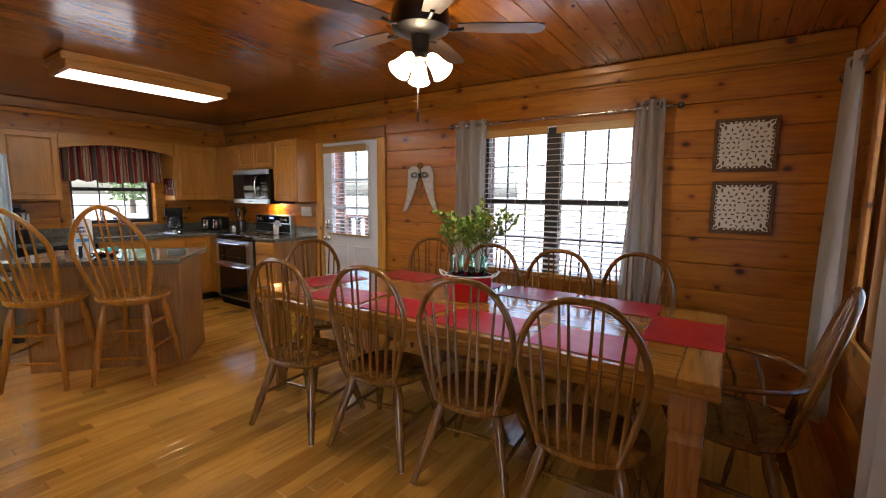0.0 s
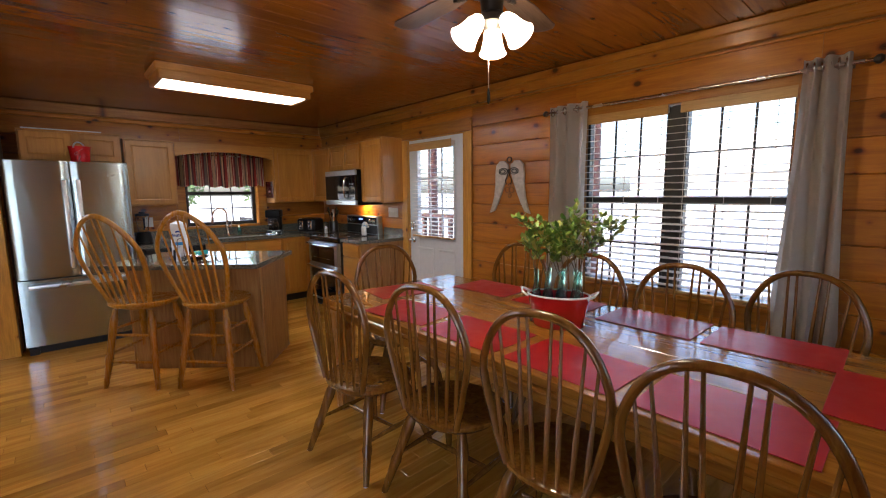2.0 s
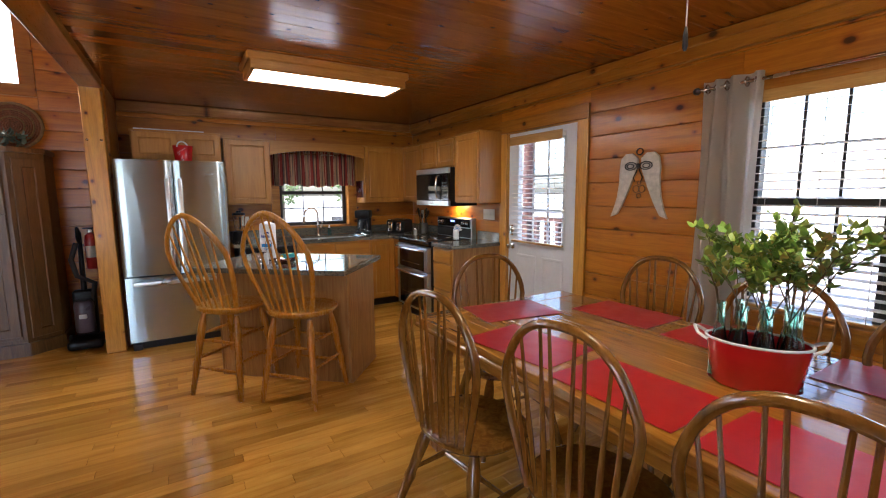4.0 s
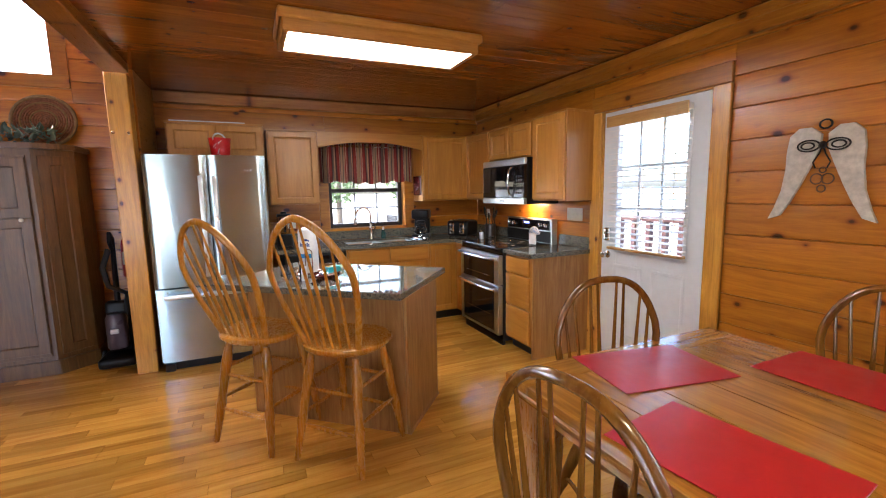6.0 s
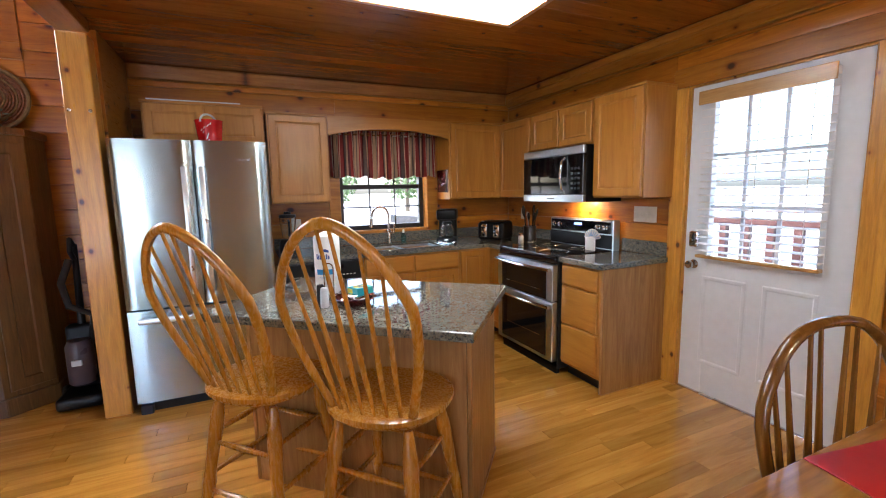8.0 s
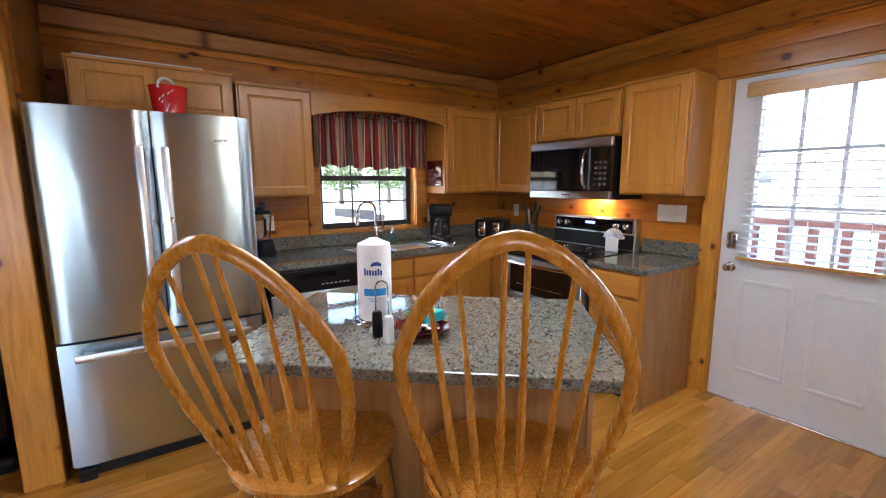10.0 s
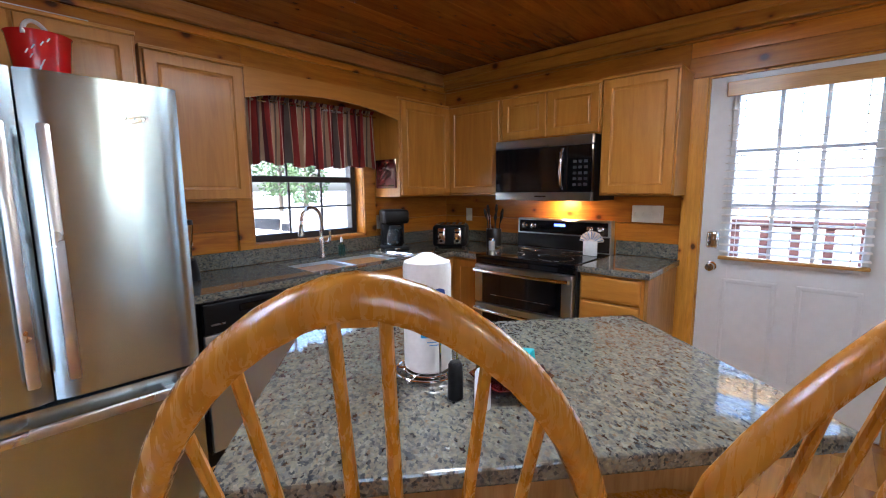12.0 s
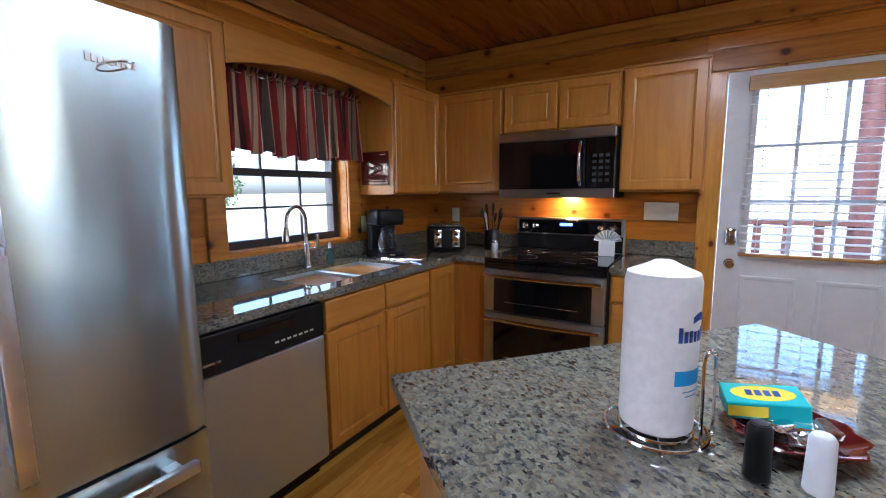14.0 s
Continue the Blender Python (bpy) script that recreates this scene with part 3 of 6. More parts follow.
# dining window: two units with a wide bronze mullion
w1 = hung_window("window_1", pose(0, YN + 0.055, 0), -1.865, -1.252, 0.73, 2.02, 1.375, "bronze double-hung window with dark grid bars", f=0.022)
w2 = hung_window("window_2", pose(0, YN + 0.055, 0), -1.158, -0.555, 0.73, 2.02, 1.375, "bronze double-hung window with dark grid bars", f=0.022)
solid("window_mullion", box(-1.252, YN + 0.05, 0.73, -1.158, YN + 0.13, 2.02, 0.004), BRONZE, "wide dark bronze post between two windows", "mullion", kind="structure")
bm = box(-1.95, YN - 0.022, 0.62, -0.47, YN - 0.003, 0.705, 0.004)
box(-1.98, YN - 0.05, 0.705, -0.44, YN + 0.055, 0.73, 0.004, bm=bm)
solid("window_sill", bm, PINE_H, "pine sill and apron under the dining window", "sill", kind="structure")
bm = box(-1.87, YN - 0.02, 2.02, -0.55, YN - 0.003, 2.10, 0.004)
for a, b in ((-1.95, -1.862), (-0.558, -0.47)):
    box(a, YN - 0.02, 0.731, b, YN - 0.003, 2.10, 0.004, bm=bm)
solid("window_trim", bm, PINE_H, "pine casing round the dining window", "trim", kind="structure")
blind(pose(-1.855, YN + 0.047, 2.015), 0.650, 1.28, 25, BLINDWOOD, "open white slatted blind with a tan head board", v1=0.05)
blind(pose(-1.202, YN + 0.047, 2.015), 0.640, 1.28, 25, BLINDWOOD, "open white slatted blind with a tan head board", v0=0.05)

# sink window
w3 = hung_window("window_3", pose(XW - 0.085, 0, 0, 0, 0, 90), 3.28, 4.16, 1.045, 1.91, 1.47, "bronze double-hung window above the sink")
bm = bmesh.new()
for a in ((3.17, 0.955, 3.275, 2.0), (4.165, 0.955, 4.28, 2.0), (3.275, 0.955, 4.165, 1.04), (3.275, 1.915, 4.165, 2.0)):
    box(a[0], -0.02, a[1], a[2], 0.0, a[3], 0.004, bm=bm)
for a in ((3.262, 1.03, 3.278, 1.92), (4.162, 1.03, 4.178, 1.92), (3.278, 1.028, 4.162, 1.044)):
    box(a[0], 0.0, a[1], a[2], 0.12, a[3], bm=bm)
solid("window_trim", bm, PINE_H, "knotty pine casing round the sink window", "trim", kind="structure", at=MW)

# east window
w4 = hung_window("window_4", pose(XE + 0.06, 0, 0, 0, 0, -90), -4.31, -3.53, 0.76, 1.99, 1.38, "bronze double-hung window in the end wall")
bm = bmesh.new()
for a in ((-4.42, 0.66, -4.315, 2.09), (-3.525, 0.66, -3.42, 2.09), (-4.315, 0.66, -3.525, 0.755), (-4.315, 1.995, -3.525, 2.09)):
    box(a[0], -0.02, a[1], a[2], 0.0, a[3], 0.004, bm=bm)
solid("window_trim", bm, PINE_H, "pine casing round the end window", "trim", kind="structure", at=ME)
w5 = hung_window("window_5", pose(XE + 0.06, 0, 0, 0, 0, -90), -0.89, 2.59, 0.06, 2.24, 1.2, "wide bronze living room window", 4)
# gable window
wg = thing("window_6", pose(XW - 0.06, 0, 0, 0, 0, 90), "tall bright gable window with pine casing", "window")
tagged(wg, kind="structure")
pane(wg, -2.6, 0.97, 2.52, 4.55, 0.03)
bm = bmesh.new()
for a in ((-2.6, 2.40, 1.09, 2.51), (0.97, 2.51, 1.09, 3.4)):
    box(a[0], -0.08, a[1], a[2], -0.06, a[3], 0.004, bm=bm)
box(-0.5, -0.02, 2.52, -0.4, 0.02, 4.5, bm=bm)
part("window_frame", bm, PINE_H, wg)

# outside door
d1 = thing("door_1", pose(-4.13, YN + 0.012, 0), "white steel half-glass door, closed", "door")
tagged(d1, kind="structure")
DW, GX0, GX1, GZ0, GZ1 = 0.91, 0.155, 0.755, 0.95, 1.93
bm = bmesh.new()
for a in ((0, 0.012, GX0, 2.045), (GX1, 0.012, DW, 2.045), (GX0, GZ1, GX1, 2.045)):
    box(a[0], 0, a[1], a[2], 0.045, a[3], bm=bm)
box(GX0, 0.004, 0.012, GX1, 0.045, GZ0, bm=bm)
part("slab", bm, WHITE, d1)
for px in (0.13, 0.50):
    part("raised_panel", rings_panel(0.28, 0.60, [(0, 0.0), (0.006, -0.005), (0.02, -0.005), (0.028, 0.0)], 0.01, x=px, z=0.22), WHITE, d1)
bm = bmesh.new()
for a in ((GX0 - 0.03, GZ0 - 0.03, GX0, GZ1 + 0.03), (GX1, GZ0 - 0.03, GX1 + 0.03, GZ1 + 0.03), (GX0, GZ0 - 0.03, GX1, GZ0), (GX0, GZ1, GX1, GZ1 + 0.03)):
    box(a[0], -0.01, a[1], a[2], 0.0, a[3], 0.003, bm=bm)
part("glass_frame", bm, WHITE, d1)
pane(d1, GX0, GX1, GZ0, GZ1, 0.02)
part("muntins", muntins(bmesh.new(), GX0, GX1, GZ0, GZ1, 3, 3, 0.008, 0.02), WHITE, d1)
part("deadbolt", box(0.036, -0.030, 1.005, 0.104, 0.0, 1.115, 0.016, seg=3), CHROME, d1, "bright chrome keypad lock", True)
kn = lathe([(0.030, 0.0), (0.030, 0.006), (0.011, 0.010), (0.011, 0.032), (0.024, 0.040), (0.028, 0.052), (0.024, 0.064), (0.008, 0.068)], 20)
part("knob", kn, CHROME, d1, "polished round knob", True, pose(0.07, 0, 0.89, 90, 0, 0))
bm = bmesh.new()
solid("door_trim", box(-4.25, YN - 0.024, 2.057, -3.09, YN - 0.003, 2.18, 0.004), PINE_H, "knotty pine header over the white door", "trim", kind="structure")
for a in ((-4.25, 0, -4.14, 2.055), (-3.205, 0, -3.09, 2.055)):
    box(a[0], YN - 0.024, a[1], a[2], YN - 0.003, a[3], 0.004, bm=bm)
box(-4.15, YN, 0, -4.133, YN + 0.12, 2.06, bm=bm)
box(-3.217, YN, 0, -3.20, YN + 0.12, 2.06, bm=bm)
box(-4.133, YN, 2.047, -3.217, YN + 0.12, 2.06, bm=bm)
solid("door_trim", bm, PINE_V, "knotty pine casing round the white door", "trim", kind="structure")
solid("threshold", box(-4.133, YN - 0.005, 0, -3.217, YN + 0.12, 0.012, 0.003), NICKEL, "metal threshold under the door", "threshold", kind="structure")
blind(pose(-4.02, YN + 0.0, 1.985), 0.68, 1.04, 21, BLINDWOOD, "open white door blind with tan valance and bottom rail", 0.07, 0.04)


# ---- kitchen cabinets: local x across, y into the cabinet, z up ----
def door_leaf(parent, x, z, w, h, knob=False):
    part("door", rings_panel(w, h, DOOR_LOOPS, 0.02, x=x, z=z), MAPLE, parent, at=pose(0, -0.021, 0))


def drawer_front(parent, x, z, w, h):
    part("drawer", rings_panel(w, h, DRAWER_LOOPS, 0.02, x=x, z=z), MAPLE_H, parent, at=pose(0, -0.021, 0))


def carcass(parent, w, d, z0, z1, toe=0.0, mat=None):
    part("body", box(0, 0, z0 + toe, w, d, z1, 0.002), mat or MAPLE, parent)
    if toe:
        part("toe_kick", box(0.0, 0.07, z0, w, d, z0 + toe - 0.001), CHARCOAL, parent)


def upper(m, w, d, z0, z1, doors, label):
    c = thing("wall_cabinet", m, label, "cabinet", "kitchen wall cabinets")
    carcass(c, w, d, z0, z1)
    g, lw = 0.012, (w - 0.012) / doors
    for i in range(doors):
        door_leaf(c, g + i * lw, z0 + 0.012, lw - g, z1 - z0 - 0.03)
    part("top_rail", box(-0.004, -0.012, z1 - 0.012, w + 0.004, d - 0.01, z1 + 0.006, 0.003), MAPLE_H, c)
    return c


UF = YN - 0.305
tall = "maple wall cabinet with a flat framed door"
upper(pose(-5.995, UF, 0), 0.53, 0.298, 1.34, 2.075, 1, tall)
upper(pose(-5.46, UF, 0), 0.775, 0.298, 1.745, 2.075, 2, "short two-door maple cabinet above the microwave")
upper(pose(-4.68, UF, 0), 0.455, 0.298, 1.34, 2.085, 1, "maple wall cabinet with glossy side beside the door")
UW = XW + 0.308
upper(pose(UW, 4.285, 0, 0, 0, 90), 0.578, 0.298, 1.335, 2.075, 1, tall)
upper(pose(UW, 2.65, 0, 0, 0, 90), 0.485, 0.298, 1.335, 2.075, 1, "maple wall cabinet between refrigerator and window")
upper(pose(UW + 0.05, 1.815, 0, 0, 0, 90), 0.81, 0.35, 1.80, 2.105, 2, "shallow two-door maple cabinet above the refrigerator")
solid("white_rod", tube([(UW + 0.03, 1.85, 2.119), (UW + 0.02, 2.47, 2.119)], 0.007, 8), WHITE, "white rod lying on top of a cabinet", "rod")

# arched valance board over the sink window
bm = bmesh.new()
n = 24
fr, bk = [], []
for lst, x in ((fr, 0.0), (bk, 0.02)):
    low = [(3.137 + 1.146 * i / n, 1.905 + 0.075 * math.sin(math.pi * i / n) ** 0.8) for i in range(n + 1)]
    lst.extend([[bm.verts.new((yy, x, zz)) for yy, zz in low], [bm.verts.new((yy, x, 2.075)) for yy, zz in low]])
for i in range(n):
    bm.faces.new((fr[0][i], fr[0][i + 1], fr[1][i + 1], fr[1][i]))
    bm.faces.new((bk[0][i + 1], bk[0][i], bk[1][i], bk[1][i + 1]))
    bm.faces.new((fr[0][i + 1], fr[0][i], bk[0][i], bk[0][i + 1]))
    bm.faces.new((fr[1][i], fr[1][i + 1], bk[1][i + 1], bk[1][i]))
for i in (0, n):
    bm.faces.new((fr[0][i], fr[1][i], bk[1][i], bk[0][i]))
solid("valance_board", bm, MAPLE_H, "arched maple board bridging two wall cabinets", "cabinet trim", at=pose(UW, 0, 0, 0, 0, 90))

# gathered striped valance
bm = bmesh.new()
uvl = bm.loops.layers.uv.new("UVMap")
cols, rows_, grid = 240, 12, []
for i in range(cols + 1):
    u = i / cols
    col = []
    for j in range(rows_ + 1):
        v = j / rows_
        bottom = 1.575 - 0.028 * abs(math.sin(u * math.pi * 6.5)) ** 0.6 + 0.01 * math.sin(u * 9)
        z = 1.97 + (bottom - 1.97) * v
        amp = 0.012 + 0.022 * v
        yy = 0.05 + amp * math.sin(u * 2 * math.pi * 17 + 1.6 * math.sin(u * 17) + 0.5 * math.sin(3 * v + u * 29)) + 0.018 * v * math.sin(u * 2 * math.pi * 6.5)
        col.append(bm.verts.new((3.185 + 1.075 * u, -yy, z)))
    grid.append(col)
for i in range(cols):
    for j in range(rows_):
        f = bm.faces.new((grid[i][j], grid[i + 1][j], grid[i + 1][j + 1], grid[i][j + 1]))
        for lp, (a, b) in zip(f.loops, ((i, j), (i + 1, j), (i + 1, j + 1), (i, j + 1))):
            lp[uvl].uv = (a / cols * 1.55, b / rows_)
bmesh.ops.solidify(bm, geom=bm.faces[:], thickness=0.002)
wv = thing("window_valance", MW, "gathered red and tan striped valance with scalloped hem", "valance")
part("cloth", bm, STRIPED, wv, smooth=True)
part("rod", tube([(3.16, -0.05, 1.955), (4.275, -0.05, 1.955)], 0.007, 8), NICKEL, wv, smooth=True)
bm = bmesh.new()
uvl = bm.loops.layers.uv.new("UVMap")
prev = None
for i in range(241):
    u = i / 240
    yy = 0.05 + 0.011 * math.sin(u * 2 * math.pi * 34 + 2 * math.sin(u * 23))
    col = [bm.verts.new((3.185 + 1.075 * u, -yy * (1 + 0.25 * k), 1.972 + 0.022 * k)) for k in range(2)]
    if prev:
        fc = bm.faces.new((prev[0], col[0], col[1], prev[1]))
        for lp, a in zip(fc.loops, (i - 1, i, i, i - 1)):
            lp[uvl].uv = (a / 240 * 1.55, 0.0)
    prev = col
bmesh.ops.solidify(bm, geom=bm.faces[:], thickness=0.002)
part("header_ruffle", bm, STRIPED, wv, smooth=True)

# lower cabinets
LW = XW + 0.61
low = "maple base cabinet with drawer fronts above doors"
b1 = thing("sink_cabinet", pose(LW, 3.325, 0, 0, 0, 90), "two-door maple sink cabinet with false drawer fronts", "cabinet")
carcass(b1, 0.895, 0.58, 0, 0.872, 0.10)
for k in range(2):
    drawer_front(b1, 0.012 + 0.443 * k, 0.715, 0.43, 0.14)
    door_leaf(b1, 0.012 + 0.443 * k, 0.115, 0.43, 0.585)
b2 = thing("corner_cabinet", pose(LW, 4.225, 0, 0, 0, 90), "maple corner cabinet with a folding door", "cabinet")
part("body", box(0, 0.0, 0.10, 0.93, 0.58, 0.872, 0.002), MAPLE, b2)
door_leaf(b2, 0.012, 0.115, 0.30, 0.74)
part("door", rings_panel(0.235, 0.74, DOOR_LOOPS, 0.02, z=0.115), MAPLE, b2, at=pose(0.325, -0.024, 0, 0, 0, -90))
part("body", box(0.33, -0.27, 0.10, 0.93, -0.002, 0.872, 0.002), MAPLE, b2)
part("toe_kick", box(0.05, 0.06, 0, 0.9, 0.5, 0.098), CHARCOAL, b2)
b3 = thing("drawer_cabinet", pose(-4.655, 4.56, 0), "three-drawer maple cabinet with oak end panel", "cabinet")
carcass(b3, 0.385, 0.606, 0, 0.872, 0.10)
for z, h in ((0.715, 0.145), (0.425, 0.275), (0.125, 0.285)):
    drawer_front(b3, 0.012, z, 0.355, h)
part("end_panel", box(0.387, 0.0, 0.0, 0.405, 0.606, 0.872, 0.002), OAK_V, b3, "oak veneer end panel")

# granite tops with backsplash, a sink cut-out in the west run
cw = thing("countertop", pose(0, 0, 0), "speckled grey-brown granite counter round the corner", "countertop")
CF = XW + 0.65
sx0, sx1, sy0, sy1 = XW + 0.13, XW + 0.55, 3.36, 4.12
for a in ((XW + 0.003, 2.66, sx0, 4.52), (sx1, 2.66, CF, 4.52), (sx0, 2.66, sx1, sy0), (sx0, sy1, sx1, 4.52), (XW + 0.003, 4.52, -5.435, YN - 0.003)):
    part("slab", box(a[0], a[1], 0.876, a[2], a[3], 0.914), GRANITE_FLAT, cw)
bm = box(XW + 0.003, 2.66, 0.916, XW + 0.022, YN - 0.003, 1.015, 0.002)
box(XW + 0.024, YN - 0.022, 0.916, -5.44, YN - 0.003, 1.015, 0.002, bm=bm)
part("backsplash", bm, GRANITE, cw)
cr = thing("countertop", pose(0, 0, 0), "short speckled granite counter beside the range", "countertop")
part("top", box(-4.658, 4.525, 0.876, -4.235, YN - 0.003, 0.914, 0.004, seg=2), GRANITE, cr)
part("backsplash", box(-4.655, YN - 0.022, 0.916, -4.245, YN - 0.003, 1.015, 0.002), GRANITE, cr)

# sink and tap
sk = thing("sink", pose(0, 0, 0), "double-bowl stainless steel sink set under the granite", "sink")
ym = (sy0 + sy1) / 2
for a, b in ((sy0, ym - 0.012), (ym + 0.012, sy1)):
    bm = rings_panel(b - a, sx1 - sx0, [(0.0, 0.0), (0.008, 0.0), (0.02, 0.17), (0.05, 0.185)], 0.19)
    bm.transform(Matrix(((0, 0, 1, sx0), (1, 0, 0, a), (0, -1, 0, 0.892), (0, 0, 0, 1))))
    part("bowl", bm, STEEL_H, sk, smooth=True)
    part("drain", lathe([(0.04, 0), (0.04, 0.003), (0.03, 0.004)], 18), CHROME, sk, at=pose((sx0 + sx1) / 2, (a + b) / 2, 0.708))
part("divider", box(sx0, ym - 0.012, 0.70, sx1, ym + 0.012, 0.895, 0.004), STEEL_H, sk)
tap = thing("kitchen_faucet", pose(XW + 0.085, 3.72, 0.9145, 0, 0, -52), "brushed nickel gooseneck tap with side lever", "faucet")
part("base", lathe([(0.028, 0), (0.028, 0.006), (0.021, 0.02), (0.018, 0.13), (0.014, 0.14)], 18), NICKEL, tap, smooth=True)
arc = [(0, 0, 0.13), (0, 0, 0.27)] + [(0.09 - 0.09 * math.cos(a), -0.035 + 0.035 * math.cos(a), 0.27 + 0.09 * math.sin(a)) for a in [math.pi * k / 10 for k in range(1, 10)]] + [(0.182, -0.07, 0.25)]
part("spout", tube(arc, 0.0125, 12), NICKEL, tap, smooth=True)
part("spray_head", tube([(0.182, -0.07, 0.25), (0.186, -0.072, 0.21), (0.188, -0.073, 0.17)], [0.014, 0.018, 0.021], 14), NICKEL, tap, smooth=True)
part("lever", tube([(0.0, 0.02, 0.10), (0.0, 0.055, 0.11), (0.0, 0.065, 0.16), (0.0, 0.062, 0.19)], [0.013, 0.012, 0.009, 0.011], 10), NICKEL, tap, smooth=True)

# dishwasher
dw = thing("dishwasher", pose(LW - 0.002, 2.715, 0, 0, 0, 90), "stainless dishwasher with black control panel", "dishwasher")
part("body", box(0.0, 0.0, 0.09, 0.60, 0.56, 0.865), CHARCOAL, dw)
part("door", box(0.003, -0.028, 0.11, 0.597, -0.002, 0.705, 0.006, seg=2), STEEL_H, dw, "brushed steel door")
part("control_panel", box(0.003, -0.034, 0.71, 0.597, -0.002, 0.862, 0.008, seg=2), BLACK, dw, "black control panel")
part("handle_recess", box(0.17, -0.040, 0.80, 0.43, -0.0345, 0.835, 0.002), BLACKGLASS, dw)
for k in range(7):
    part("button", box(0.33 + 0.03 * k, -0.0365, 0.748, 0.348 + 0.03 * k, -0.0345, 0.756), PLATE, dw)
part("toe_kick", box(0.0, 0.05, 0, 0.60, 0.5, 0.088), BLACK, dw)
part("badge", box(0.035, -0.0365, 0.752, 0.10, -0.0345, 0.760), NICKEL, dw)

# refrigerator, doors facing +x
fg = thing("refrigerator", pose(-5.39, 1.712, 0, 0, 0, 90), "stainless french-door refrigerator with bottom freezer", "refrigerator")
part("body", box(0.012, 0.075, 0.03, 0.883, 0.80, 1.745, 0.004), CHARCOAL, fg)


def bowed(x0, x1, z0, z1, bulge=0.005):
    bm = bmesh.new()
    n = 12
    a, b = [], []
    for i in range(n + 1):
        t = i / n
        e = 0.012 * (1 - min(1, t * n / 1.0, (1 - t) * n / 1.0))
        y = -bulge * math.sin(math.pi * t) ** 0.6 + e
        for lst, z in ((a, z0), (b, z1)):
            lst.append((bm.verts.new((x0 + (x1 - x0) * t, y, z)), bm.verts.new((x0 + (x1 - x0) * t, 0.07, z))))
    for i in range(n):
        bm.faces.new((a[i][0], a[i + 1][0], b[i + 1][0], b[i][0]))
        bm.faces.new((a[i + 1][1], a[i][1], b[i][1], b[i + 1][1]))
        bm.faces.new((a[i][1], a[i + 1][1], a[i + 1][0], a[i][0]))
        bm.faces.new((b[i][0], b[i + 1][0], b[i + 1][1], b[i][1]))
    for i in (0, n):
        bm.faces.new((a[i][0], b[i][0], b[i][1], a[i][1]))
    return bm


FW = 0.895
ld = part("door", bowed(0.003, FW / 2 - 0.003, 0.70, 1.77), STEEL, fg, "brushed steel door", True)
rd = part("door", bowed(FW / 2 + 0.003, FW - 0.003, 0.70, 1.77), STEEL, fg, "brushed steel door", True)
fd = part("freezer_drawer", bowed(0.003, FW - 0.003, 0.075, 0.688), STEEL, fg, "brushed steel drawer", True)
for par, xc in ((ld, FW / 2 - 0.05), (rd, FW / 2 + 0.05)):
    part("handle", box(xc - 0.016, -0.068, 0.78, xc + 0.016, -0.045, 1.60, 0.006, seg=2), HANDLE, par, "flat steel bar handle", True)
    for z in (0.83, 1.55):
        part("handle_mount", box(xc - 0.010, -0.045, z - 0.02, xc + 0.010, 0.0, z + 0.02, 0.002), STEEL_H, par)
part("handle", box(0.07, -0.068, 0.615, FW - 0.07, -0.045, 0.650, 0.006, seg=2), HANDLE, fd, "flat steel bar handle", True)
for x in (0.12, FW - 0.12):
    part("handle_mount", box(x - 0.02, -0.045, 0.622, x + 0.02, 0.0, 0.643, 0.002), STEEL_H, fd)
for k, h in enumerate((0.020, 0.018, 0.012, 0.016, 0.012, 0.014, 0.012, 0.012, 0.018)):
    part("badge_stroke", box(0.69 + 0.0115 * k, -0.0075, 1.640, 0.698 + 0.0115 * k, -0.0035, 1.640 + h, 0.001), NICKEL, fg)
part("badge_ring", tube([(0.745 + 0.034 * math.cos(a), -0.006, 1.640 + 0.010 * math.sin(a) + 0.012 * math.cos(a)) for a in [0.6 + 5.0 * k / 20 for k in range(21)]], 0.0022, 6), NICKEL, fg)
part("kick_plate", box(0.02, 0.04, 0.0, FW - 0.02, 0.07, 0.068), CHARCOAL, fg)
for x in (0.02, FW - 0.09):
    part("foot", box(x, -0.01, 0.0, x + 0.07, 0.06, 0.06, 0.006), CHARCOAL, fg)

# double-oven range
rg = thing("range", pose(-5.428, 4.50, 0), "stainless double-oven range with black glass cooktop", "range")
RW = 0.765
part("body", box(0, 0.03, 0.04, RW, 0.64, 0.895), CHARCOAL, rg)
part("cooktop", box(-0.002, -0.005, 0.897, RW + 0.002, 0.56, 0.921, 0.005, seg=2), BLACKGLASS, rg, "black glass cooktop")
part("oven_side", box(0.0, -0.002, 0.855, RW, 0.028, 0.894, 0.003), BLACKGLASS, rg)


def oven_door(z0, z1, win):
    d = part("oven_door", box(0.004, -0.022, z0, RW - 0.004, 0.028, z1, 0.004), STEEL_H, rg, "steel oven door with dark window")
    part("window", box(0.075, -0.026, win[0], RW - 0.075, -0.0225, win[1], 0.002), BLACKGLASS, d, "black glass")
    zh = z1 - 0.035
    pts = [(0.02 + (RW - 0.04) * k / 12, -0.052 - 0.022 * math.sin(math.pi * k / 12), zh) for k in range(13)]
    part("handle", tube(pts, 0.015, 10, flat=0.8), CHROME, d, "bowed bright handle", True)
    for x in (0.035, RW - 0.035):
        part("handle_mount", box(x - 0.018, -0.055, zh - 0.014, x + 0.018, -0.022, zh + 0.014, 0.003), STEEL_H, d)
    part("window_trim", box(0.15, -0.0275, (win[0] + win[1]) / 2 - 0.045, RW - 0.15, -0.0265, (win[0] + win[1]) / 2 - 0.041), NICKEL, d)


